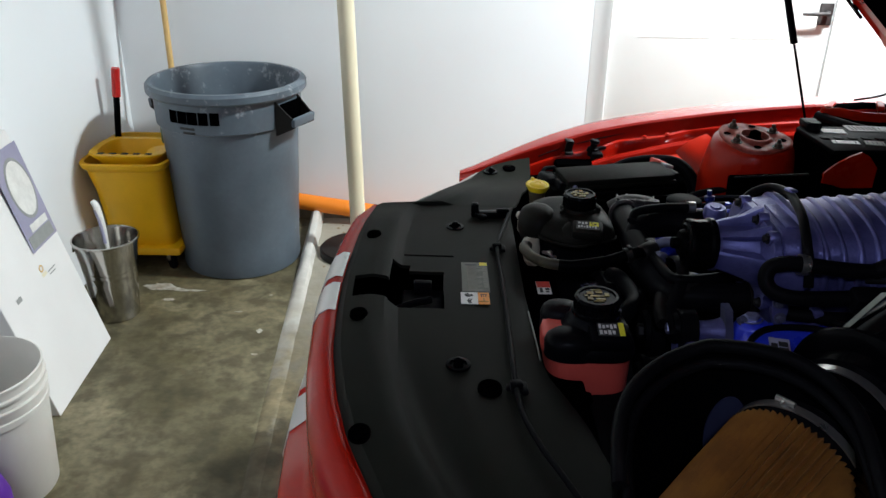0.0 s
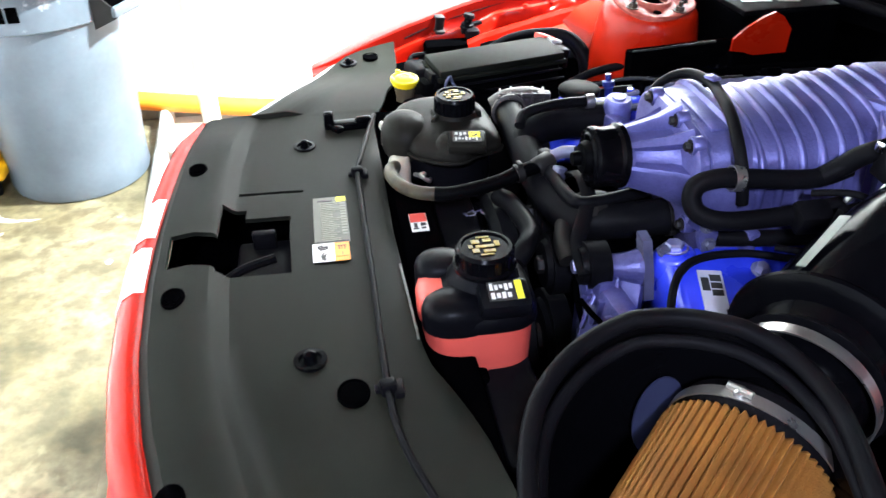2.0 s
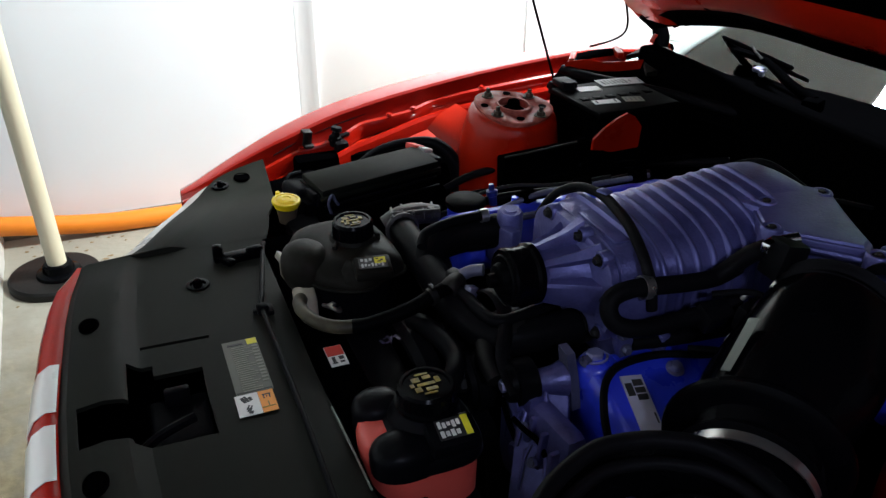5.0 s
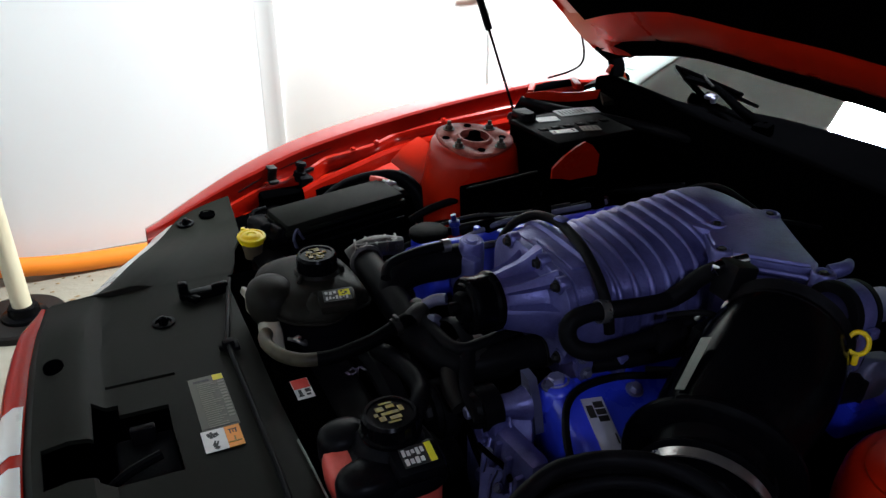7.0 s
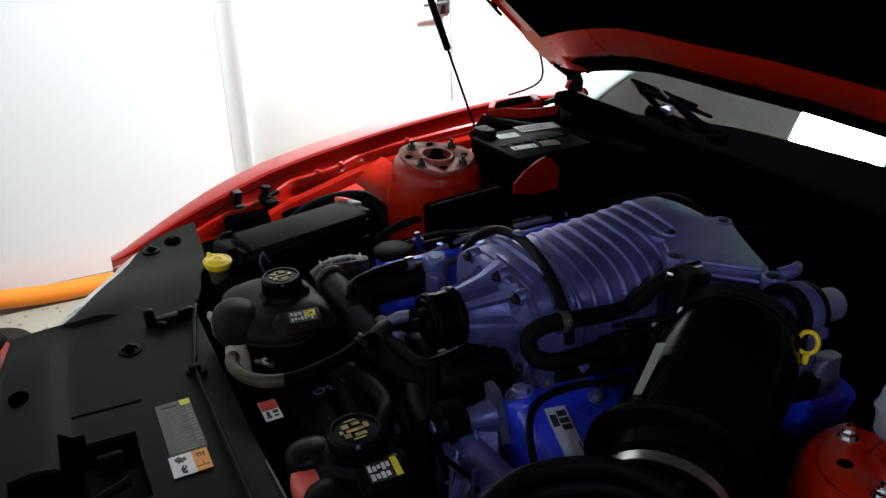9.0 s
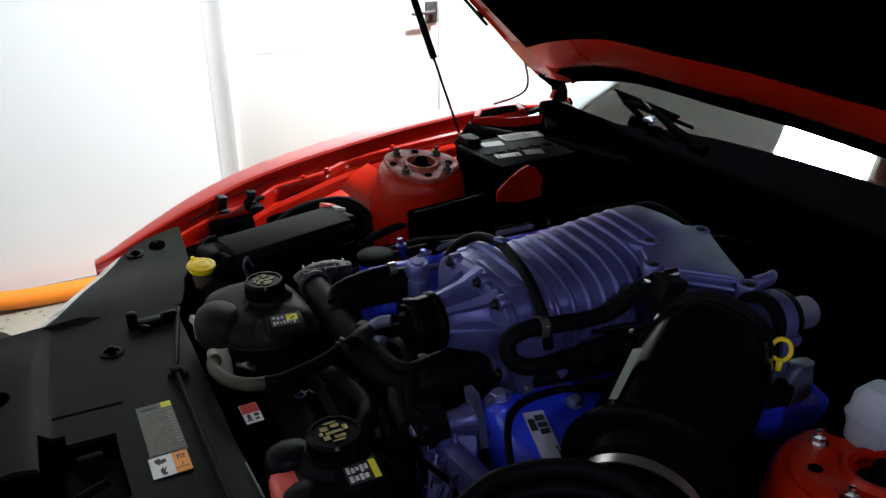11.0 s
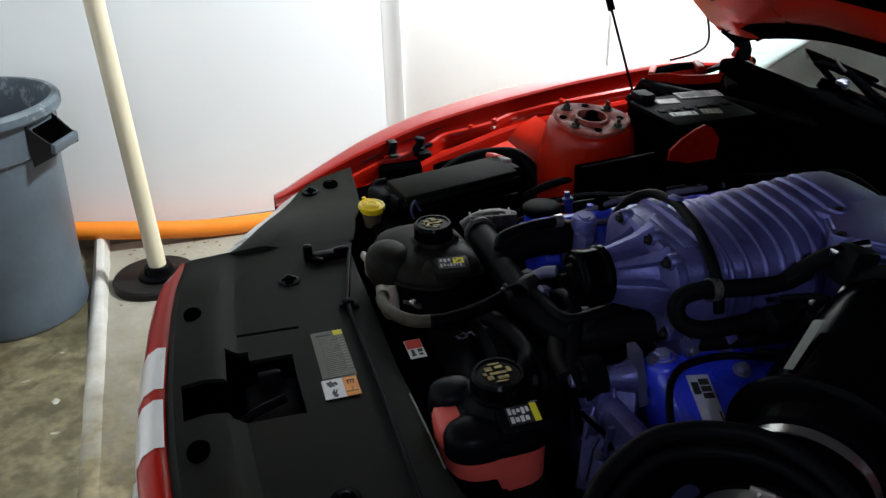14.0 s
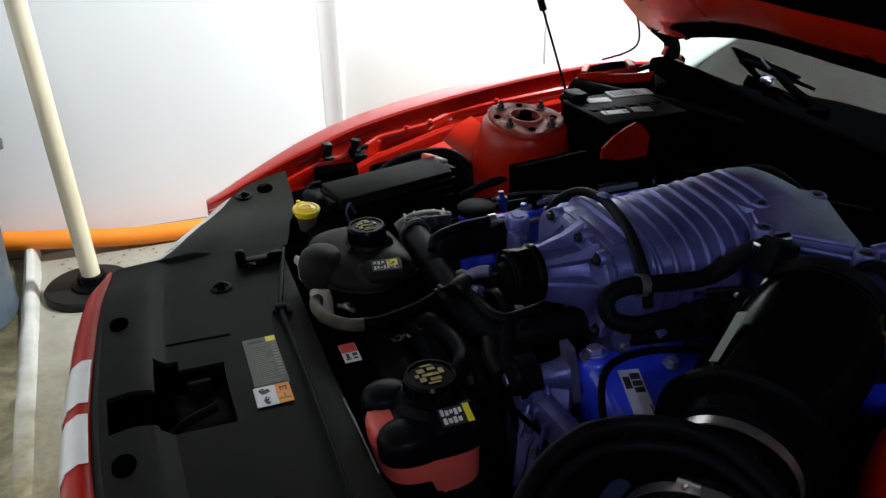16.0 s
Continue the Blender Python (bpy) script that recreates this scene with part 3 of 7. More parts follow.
# ---------------------------------------------------------------- things by the wall
def trash_can():
    cx, cy, hh, r1, r0 = -0.711, 1.852, 0.748, 0.281, 0.231
    t = thing("trash_can", (cx, cy, 0), "large blue-grey ribbed plastic bin with scuffed rim standing on the floor", "trash can")
    m = pose(cx, cy, 0)
    prof = [(0, 0.012), (r0 - 0.02, 0.012), (r0 - 0.02, 0.0), (r0, 0.004), (r0 + 0.004, 0.02)]
    for k in range(1, 9):
        f = k / 9
        prof.append((r0 + (r1 - 0.022 - r0) * f, 0.02 + (hh * 0.76) * f))
    prof += [(r1 - 0.022, hh * 0.79), (r1 - 0.008, hh * 0.80), (r1 - 0.006, hh * 0.94), (r1 + 0.012, hh * 0.945), (r1 + 0.018, hh * 0.955), (r1 + 0.018, hh * 0.985),
             (r1 + 0.008, hh), (r1 - 0.006, hh), (r1 - 0.012, hh * 0.985), (r1 - 0.020, hh * 0.80), (r0 - 0.006, 0.03), (0, 0.022)]
    part("body", lathe(prof, m, 64, False), BIN, t)
    for a, nm in ((-24, "handle"), (156, "handle")):
        q = pose(cx, cy, 0) @ pose(0, 0, 0, 0, 0, a)
        # a hollow grip: two side cheeks, an outer bar and a bottom shelf
        k, z1, z0 = r1 - 0.006, hh * 0.93, hh * 0.775
        for s in (-1, 1):
            pts = [V(k - 0.012, s * 0.074, z1 + 0.006), V(k + 0.050, s * 0.066, z1 - 0.050), V(k + 0.066, s * 0.064, z1 - 0.056), V(k + 0.066, s * 0.064, z1 - 0.088), V(k - 0.012, s * 0.074, z0 - 0.010)]
            part("handle_cheek", loft([[q @ p for p in pts], [q @ (p - V(0, s * 0.006, 0)) for p in pts]]), IRON, t, "dark handle cheek")
        bar = rbox((0, 0, 0), (0.018, 0.134, 0.034), bevel=0.006)
        bmesh.ops.transform(bar, matrix=q @ pose(k + 0.060, 0, z1 - 0.070, 0, 8, 0), verts=bar.verts)
        part(nm, bar, BIN, t)
        # Black plate stands for the shade inside the hollow grip.
        dark = rbox((0, 0, 0), (0.006, 0.126, 0.108), bevel=0.001)
        bmesh.ops.transform(dark, matrix=q @ pose(k + 0.006, 0, z1 - 0.060, 0, 4, 0), verts=dark.verts)
        part("handle_shade", dark, VOID, t, "black plate for the shade behind the handle")
    # worn moulded lettering and chalk smears
    def on_can(angle, z, w, h, off):
        n = 8
        rings = []
        for i in range(n + 1):
            a = radians(angle + (i / n - 0.5) * math.degrees(w / r1))
            def rad(zz):
                return (r1 - 0.0068 if zz > hh * 0.80 else r0 + 0.002 + (r1 - 0.024 - r0) * zz / (hh * 0.78)) + off
            rings.append([V(cx + rad(zz) * math.cos(a), cy + rad(zz) * math.sin(a), zz) for zz in (z - h / 2, z + h / 2)])
        return sheet(rings, (-0.002 * math.cos(radians(angle)), -0.002 * math.sin(radians(angle)), 0))
    for k, w in enumerate((0.036, 0.040, 0.040, 0.036, 0.034)):
        part("lettering", on_can(-121 + k * 8.6, hh * 0.880, w, 0.046, 0.0015), VOID, t, "black worn lettering bar")
    for k in range(2):
        part("lettering", on_can(-109 + k * 1.5, hh * 0.828 - 0.016 * k, 0.062 - 0.012 * k, 0.009, 0.0015), BLACK_INK, t, "small dark lettering bar")


def mop_bucket():
    t = thing("mop_bucket", (-1.10, 1.86, 0), "yellow plastic mop bucket with wringer on casters", "mop bucket")
    z0, z1 = 0.085, 0.50
    rings = []
    for z, a, b, dx in ((z0, 0.115, 0.155, 0.03), (z0 + 0.03, 0.12, 0.165, 0.028), (0.30, 0.135, 0.185, 0.01), (0.425, 0.150, 0.20, -0.005), (0.44, 0.165, 0.215, -0.005), (0.458, 0.168, 0.218, -0.005)):
        rings.append(superring((-1.085 + dx, 1.86, z), (1, 0, 0), (0, 1, 0), a, b, 7.0, 36))
    for z, a, b in ((0.460, 0.155, 0.205), (0.41, 0.140, 0.190), (0.16, 0.115, 0.165)):
        rings.append(superring((-1.088, 1.86, z), (1, 0, 0), (0, 1, 0), a, b, 7.0, 36))
    part("tub", loft(rings), MOP_YELLOW, t)
    # the wringer basket that hooks over the rim
    rings = [superring((-1.085, 1.80, z), (1, 0, 0), (0, 1, 0), a, b, 4.0, 24) for z, a, b in ((0.34, 0.085, 0.085), (0.455, 0.120, 0.110), (0.478, 0.148, 0.125), (0.485, 0.148, 0.125), (0.485, 0.120, 0.10), (0.38, 0.090, 0.075))]
    wr = part("wringer", loft(rings), MOP_YELLOW, t)
    for k in range(5):
        part("slot", rbox((-1.175 + 0.045 * k, 1.705, 0.478), (0.026, 0.018, 0.018), bevel=0.003), IRON, wr, "dark drain slot")
    part("spout", loft([[V(-0.99 + dx, 1.70 + dy, z) for dx, dy, z in ((0, 0, 0.435), (0.03, 0.05, 0.465), (0.02, 0.14, 0.48), (-0.04, 0.16, 0.465))], [V(-1.03 + dx, 1.72 + dy, z) for dx, dy, z in ((0, 0, 0.425), (0.03, 0.04, 0.455), (0.02, 0.12, 0.47), (-0.02, 0.13, 0.455))]]), MOP_YELLOW, t)
    part("handle_bar", join(tube([(-1.208, 1.95, 0.40), (-1.190, 1.955, 0.58), (-1.182, 1.957, 0.67)], 0.0125, 12), ), GLOSSBLACK, t, "black metal lever")
    part("grip", tube([(-1.184, 1.957, 0.640), (-1.172, 1.958, 0.752)], 0.0165, 14), HANDLE_RED, t, "red rubber grip")
    part("warning_mark", rbox((-0.935, 1.80, 0.39), (0.002, 0.07, 0.09), (0, 8, 0)), BLACK_INK, t, "dark printed mark")
    part("base_skirt", rbox((-1.06, 1.85, 0.095), (0.30, 0.37, 0.035), bevel=0.012), MOP_YELLOW, t)
    for x, y in ((-0.965, 1.72), (-1.18, 1.72), (-0.965, 1.99), (-1.18, 1.99)):
        c = part("caster", lathe([(0, -0.011), (0.030, -0.011), (0.036, -0.005), (0.036, 0.005), (0.030, 0.011), (0, 0.011)], along((x, y, 0.0365), (0.8, 0.6, 0)), 20, False), RUBBER, t, "grey caster wheel")
        part("fork", rbox((x, y, 0.062), (0.032, 0.036, 0.045), bevel=0.004), STEEL, c)


def steel_pail():
    cx, cy = -1.048, 1.345
    t = thing("steel_pail", (cx, cy, 0), "small shiny stainless steel pail on the floor", "pail")
    m = pose(cx, cy, 0)
    part("body", lathe([(0, 0.004), (0.068, 0.004), (0.070, 0.0), (0.074, 0.004), (0.088, 0.15), (0.092, 0.19), (0.0935, 0.192), (0.0935, 0.205), (0.094, 0.207), (0.108, 0.295), (0.112, 0.298), (0.112, 0.303), (0.107, 0.304), (0.105, 0.298), (0.071, 0.010), (0, 0.009)], m, 48, False), STEEL, t)
    part("ear", rbox((cx - 0.109, cy - 0.01, 0.27), (0.006, 0.03, 0.035), (0, 10, 0), 0.002), STEEL, t)
    br = thing("scrub_brush", (cx - 0.02, cy + 0.02, 0.012), "white-handled brush standing in the steel pail", "brush")
    part("handle", tube([(cx - 0.005, cy + 0.02, 0.03), (cx - 0.012, cy + 0.03, 0.25), (cx - 0.018, cy + 0.036, 0.33), (cx - 0.032, cy + 0.042, 0.40), (cx - 0.045, cy + 0.046, 0.415)], [0.008, 0.009, 0.013, 0.015, 0.012], 12, squash=0.7), PAPER, br, "white plastic handle")
    part("grip_inlay", tube([(cx - 0.012, cy + 0.018, 0.27), (cx - 0.022, cy + 0.026, 0.345), (cx - 0.033, cy + 0.031, 0.39)], 0.006, 8), VIOLET_INK, br, "violet grip inlay")
    part("head", rbox((cx - 0.005, cy + 0.02, 0.035), (0.06, 0.05, 0.045), bevel=0.01), PAPER, br)


def carton():
    # a flat box leaning against the west wall
    a, b = V(-0.992, 0.735, 0.0), V(-1.010, 1.172, 0.0)
    up = V(-0.205, 0.0, 0.735)
    t = thing("carton", (-1.05, 0.95, 0), "flat white printed carton leaning on the wall", "box")
    q = [a, b, b + up, a + up]
    bm = loft([[p for p in q], [p + V(-0.055, 0, 0.0) for p in q]])
    bmesh.ops.bevel(bm, geom=bm.edges[:], offset=0.002, segments=1, affect="EDGES")
    part("body", bm, CARD, t)
    m = on_plane((a + b) / 2 + up * 0.5, (a + b) / 2 + up * 0.5 + (b - a), V(0.72, 0, 0.175))
    off = Matrix.Translation((0, 0, 0.0006))
    part("picture", plate(m @ off @ Matrix.Translation((0.128, 0.190, 0)), 0.176, 0.31), VIOLET_INK, t, "slate-violet printed picture")
    part("picture_rim", lathe([(0.062, 0), (0.070, 0.0004), (0.070, 0.0008), (0.062, 0.0008)], m @ off @ Matrix.Translation((0.136, 0.216, 0.0004)) @ Matrix.Diagonal((1, 1.38, 1, 1)), 40, False), GREY_INK, t, "printed grey rim")
    part("pictured_lid", lathe([(0, 0), (0.060, 0), (0.062, 0.0008), (0, 0.0012)], m @ off @ Matrix.Translation((0.136, 0.216, 0.0009)) @ Matrix.Diagonal((1, 1.38, 1, 1)), 40, False), PAPER, t, "printed white oval")
    part("pictured_base", plate(m @ off @ Matrix.Translation((0.125, 0.062, 0.0010)), 0.150, 0.040), GREY_INK, t, "printed grey base")
    part("pictured_base", plate(m @ off @ Matrix.Translation((0.140, 0.098, 0.0010)), 0.110, 0.024), PAPER, t, "printed white base")
    part("small_picture", lathe([(0.007, 0), (0.012, 0), (0.012, 0.0006), (0.007, 0.0006)], m @ off @ Matrix.Translation((0.041, -0.016, 0.0002)), 20, False), WOOD, t, "printed brown ring")
    part("small_picture", plate(m @ off @ Matrix.Translation((0.046, -0.066, 0)), 0.030, 0.070), CREAM, t, "faded cream print")
    for x, y, w, h in ((-0.128, -0.043, 0.030, 0.032), (0.146, -0.240, 0.022, 0.024)):
        part("small_picture", plate(m @ off @ Matrix.Translation((x, y, 0)), w, h), GREY_INK, t, "small printed square")
    part("small_picture", plate(m @ off @ Matrix.Translation((0.019, -0.187, 0)), 0.014, 0.022), WOOD, t, "small brown picture")
    part("small_print", bars(m @ off, [(0.092, -0.040 - 0.011 * k, 0.050 - 0.010 * (k % 3), 0.004) for k in range(7)], 0.0004), GREY_INK, t, "rows of unreadable print")
    part("small_print", bars(m @ off, [(-0.118, -0.105 - 0.010 * k, 0.046 - 0.008 * (k % 2), 0.0035) for k in range(5)], 0.0004), GREY_INK, t, "rows of unreadable print")
    part("small_print", bars(m @ off, [(-0.02, -0.250 - 0.010 * k, 0.05 - 0.01 * (k % 2), 0.003) for k in range(4)], 0.0004), PALE_INK, t, "rows of unreadable print")
    part("corner_mark", loft([[m @ off @ V(x, y, z) for x, y in ((-0.218, -0.082), (-0.188, -0.082), (-0.192, -0.108), (-0.204, -0.112))] for z in (0.0, 0.0008)]), TEAL_INK, t, "teal printed mark")


def pails():
    cx, cy = -1.012, 0.44
    for k in range(2):
        t = thing("plastic_pail", (cx, cy, 0.028 * k), "white plastic pail nested in a stack on the floor", "pail", "stack of pails")
        z = 0.028 * k
        prof = [(0, z + 0.006), (0.128, z + 0.006), (0.130, z), (0.133, z + 0.004), (0.149, z + 0.28), (0.153, z + 0.282), (0.153, z + 0.300), (0.150, z + 0.302), (0.151, z + 0.325), (0.1565, z + 0.327), (0.1565, z + 0.334),
                (0.1505, z + 0.336), (0.1515, z + 0.358), (0.1545, z + 0.360), (0.1545, z + 0.366), (0.150, z + 0.368), (0.147, z + 0.362), (0.1455, z + 0.29), (0.129, z + 0.012), (0, z + 0.011)]
        prof = [(r, z + (h - z) * 0.90) for r, h in prof]
        part("shell", lathe(prof, pose(cx, cy, 0), 56, False), PAIL, t)
        for s in (-1, 1):
            part("ear", lathe([(0, 0), (0.014, 0), (0.014, 0.008), (0, 0.010)], along((cx, cy + s * 0.150, z + 0.285), (0, s, 0)), 14, False), PAIL, t)
    t = thing("detergent_bottle", (-0.93, 0.20, 0), "purple plastic detergent bottle on the floor", "bottle")
    part("body", loft([superring((-0.95, 0.235, z), (1, 0, 0), (0, 1, 0), a, b, 3.2, 24) for z, a, b in ((0, 0.07, 0.045), (0.01, 0.078, 0.052), (0.15, 0.078, 0.052), (0.20, 0.06, 0.045), (0.225, 0.025, 0.025))]), PURPLE, t)
    part("cap", lathe([(0, 0.225), (0.024, 0.225), (0.022, 0.262), (0, 0.265)], pose(-0.95, 0.235, 0), 20, False), PURPLE, t)


def pole_stand():
    b = V(-0.228, 1.866, 0)
    t = thing("pole_stand", b, "cream plastic pole standing in a round dark base", "pole")
    part("base", lathe([(0, 0), (0.145, 0), (0.150, 0.004), (0.150, 0.026), (0.143, 0.034), (0.05, 0.040), (0, 0.040)], pose(b.x - 0.018, b.y + 0.020, 0), 56, False), IRON, t, "round dark brown cast base")
    part("collar", lathe([(0.075, 0.038), (0.072, 0.048), (0.052, 0.054), (0.048, 0.078), (0.043, 0.082), (0, 0.082)], pose(*b), 36, False), GLOSSBLACK, t, "black collar")
    part("pole", tube([b + V(0, 0, 0.06), b + V(-0.016, -0.028, 0.9), b + V(-0.037, -0.066, 2.05)], 0.0315, 28, hollow=False), CREAM, t, "cream plastic tube")


def loose_things():
    t = thing("orange_tube", (0.3, 2.2, 0.05), "long orange plastic tube lying along the wall", "tube")
    part("tube", tube([(-0.565, 2.203, 0.112), (-0.35, 2.202, 0.081), (-0.12, 2.200, 0.050), (0.10, 2.199, 0.0378), (0.7, 2.196, 0.0368), (1.5, 2.19, 0.0368)], 0.0365, 24, hollow=True), ORANGE, t)
    t = thing("broom", (-1.03, 2.14, 0), "broom with pale wooden handle leaning on the wall", "broom")
    part("handle", tube([(-0.985, 2.06, 0.10), (-1.040, 2.215, 1.20), (-1.055, 2.255, 1.45)], 0.0122, 14), WOOD, t)
    part("head", loft([superring((-0.985 - 0.002 * k, 2.055 + 0.003 * k, z), (1, 0, 0), (0, 1, 0), a, b, 3, 20) for k, (z, a, b) in enumerate(((0.0, 0.14, 0.03), (0.10, 0.12, 0.025), (0.14, 0.06, 0.02)))]), GREEN, t, "green bristle head")
    t = thing("scrub_brush", (-1.0, 1.93, 0.465), "green bristled brush lying on the mop bucket", "brush")
    part("bristles", rbox((-0.985, 1.94, 0.492), (0.07, 0.11, 0.05), (0, 0, 20), 0.012), GREEN, t)
    rng = random.Random(9)
    smear = B()
    for cx, cy, lx, ly in ((-0.965, 1.556, 0.070, 0.034), (-0.845, 1.528, 0.085, 0.010), (-0.905, 1.540, 0.050, 0.014), (-0.90, 1.455, 0.030, 0.012), (-0.502, 1.085, 0.016, 0.008), (-0.516, 1.235, 0.014, 0.020), (-0.528, 1.50, 0.012, 0.006), (-0.62, 1.37, 0.020, 0.006)):
        edge = []
        for k in range(26):
            a = 2 * math.pi * k / 26
            w = 0.62 + 0.75 * abs(noise.noise(V(3 * math.cos(a) + 9 * cx, 3 * math.sin(a) + 7 * cy, 1)))
            edge.append(smear.verts.new((cx + lx * w * math.cos(a), cy + ly * w * math.sin(a), 0.0012)))
        mid = smear.verts.new((cx, cy, 0.0022))
        for k in range(26):
            smear.faces.new((edge[k], edge[(k + 1) % 26], mid))
    tagged(part("chalk_smear", smear, SMEAR), "dried white chalk smears on the concrete floor", "smears", kind="stuff")
    chips = B()
    for k in range(46):
        x, y = rng.uniform(-0.40, 0.15), 2.2 - abs(rng.gauss(0, 0.35))
        if (x + 0.238) ** 2 + (y - 1.866) ** 2 < 0.028:
            continue
        r = rng.uniform(0.003, 0.013)
        a = rng.uniform(0, 6.3)
        vs = [chips.verts.new((x + r * math.cos(a + k2 * 1.3) * rng.uniform(0.5, 1.2), y + r * math.sin(a + k2 * 1.3) * 0.6, 0.0052 + rng.uniform(0, 0.003))) for k2 in range(5)]
        top = chips.verts.new((x, y, 0.009))
        for i in range(5):
            chips.faces.new((vs[i], vs[(i + 1) % 5], top))
    tagged(part("litter", chips, DRY_LEAF), "dry leaf bits and paint chips on the floor", "litter", kind="stuff")


trash_can()
mop_bucket()
steel_pail()
carton()
pails()
pole_stand()
loose_things()


# ---------------------------------------------------------------- the car: x runs to its rear, y to its passenger side
car = thing("car", (1.8, 0, 0), "red two-door coupe with white stripes, bonnet open, parked in the garage", "car")

front_x = table([(-0.80, 0.22), (-0.70, 0.13), (-0.60, 0.072), (-0.445, 0.009), (-0.356, -0.015), (-0.25, -0.033), (-0.14, -0.042), (-0.03, -0.046), (0.075, -0.045), (0.2, -0.042), (0.29, -0.036), (0.385, -0.022), (0.395, 0.046), (0.44, 0.080), (0.50, 0.106), (0.57, 0.136), (0.655, 0.180), (0.70, 0.206), (0.745, 0.240), (0.80, 0.318)])
rear_x = table([(-0.80, 0.33), (-0.5, 0.315), (-0.4, 0.30), (-0.35, 0.285), (-0.29, 0.256), (-0.03, 0.251), (0.2, 0.255), (0.35, 0.256), (0.42, 0.28), (0.5, 0.295), (0.58, 0.322), (0.70, 0.333), (0.80, 0.338)])


def cover_z(y):
    return 0.850 - 0.05 * y - 0.07 * y * y + 0.42 * max(0.0, y - 0.58) ** 2 + 0.10 * max(0.0, y - 0.66)


def cover_point(y, f):
    """The moulded radiator cover: a raised front band, a step, a flat field and a turned-down rear edge."""
    x = front_x(y) + (rear_x(y) - front_x(y)) * f
    d = x - front_x(y)
    z = cover_z(y) + float(np.interp(d, [0, 0.012, 0.05, 0.072, 0.092, 0.20, 0.285, 0.31], [-0.002, 0.012, 0.018, 0.015, -0.002, -0.004, -0.006, -0.018])) * float(np.interp(y, [0.26, 0.375, 0.45, 0.62], [1.0, 0.40, 0.40, 0.15]))
    if y < -0.24:
        z -= 0.010 * min(1.0, (-0.24 - y) / 0.12) * math.exp(-((d - 0.112) / 0.022) ** 2)
    if y > 0.36:
        z += 0.004 * math.sin((y - 0.36) * 16)
    return V(x, y, z)


ys = sorted([-0.80 + 1.60 * k / 48 for k in range(49)] + [-0.114, -0.108, -0.033, -0.029, 0.024, 0.048, 0.0915, 0.0985, 0.380, 0.385, 0.390, 0.395])
fs = [0.0, 0.02, 0.04, 0.075, 0.12, 0.17, 0.21, 0.245, 0.26, 0.30, 0.315, 0.36, 0.42, 0.50, 0.556, 0.61, 0.70, 0.80, 0.90, 0.96, 1.0]


def hole(i, j):
    y, f = (ys[i] + ys[i + 1]) / 2, (fs[j] + fs[j + 1]) / 2
    return (0.075 < f < 0.26 and -0.108 < y < -0.033) or (0.26 < f < 0.36 and -0.114 < y < 0.048) or (0.36 < f < 0.556 and -0.114 < y < 0.024) or (0.315 < f < 0.61 and 0.0915 < y < 0.0985)


cover = part("radiator_cover", sheet([[cover_point(y, f) for f in fs] for y in ys], (0, 0, -0.006), hole), PLASTIC, car, "black moulded plastic radiator cover", 30)


def on_cover(x, y, lift=0.0):
    f = (x - front_x(y)) / (rear_x(y) - front_x(y))
    return cover_point(y, f) + V(0, 0, lift)


for x, y in ((-0.008, 0.150), (-0.004, -0.172), (0.024, -0.447)):
    part("push_pin", lathe([(0, 0.002), (0.016, 0.002), (0.0165, -0.001), (0.012, -0.003), (0.011, 0.004), (0.0, 0.005)], pose(*on_cover(x, y, 0.001)) @ Matrix.Diagonal((0.8, 1.1, 1, 1)), 18, False), VOID, cover, "black push pin")
for x, y in ((0.140, -0.277), (0.141, 0.251), (0.234, 0.692)):
    part("retainer", lathe([(0.017, -0.002), (0.017, 0.0025), (0.012, 0.003), (0.011, 0.0), (0.007, 0.0), (0.006, 0.010), (0.003, 0.012), (0, 0.012)], pose(*on_cover(x, y, 0.001)), 20, False), GLOSSBLACK, cover, "black plastic retainer")
for x, y in ((0.180, -0.331), (0.281, 0.716)):
    part("plug", lathe([(0.016, -0.002), (0.016, 0.002), (0.0145, 0.0028), (0.0135, 0.0008), (0, 0.0008)], pose(*on_cover(x, y, 0.001)) @ Matrix.Diagonal((1, 1.2, 1, 1)), 20, False), VOID, cover, "black recessed plug")

# bonnet latch in the opening
latch = part("bonnet_latch", join(rbox((0.085, -0.04, 0.800), (0.07, 0.10, 0.04), bevel=0.006), rbox((0.02, -0.06, 0.79), (0.05, 0.03, 0.02), (0, 0, 12), 0.004),
                                  tube([(0.03, -0.085, 0.82), (0.06, -0.075, 0.835), (0.10, -0.06, 0.838)], 0.006, 8), rbox((0.085, -0.005, 0.828), (0.03, 0.012, 0.03), bevel=0.003)), RUBBER, car, "black steel bonnet latch")
part("core_support", join(rbox((0.115, -0.06, 0.765), (0.29, 0.80, 0.02), bevel=0.004), rbox((-0.026, -0.02, 0.80), (0.012, 0.46, 0.07), bevel=0.003)), VOID, car, "black front crossmember")

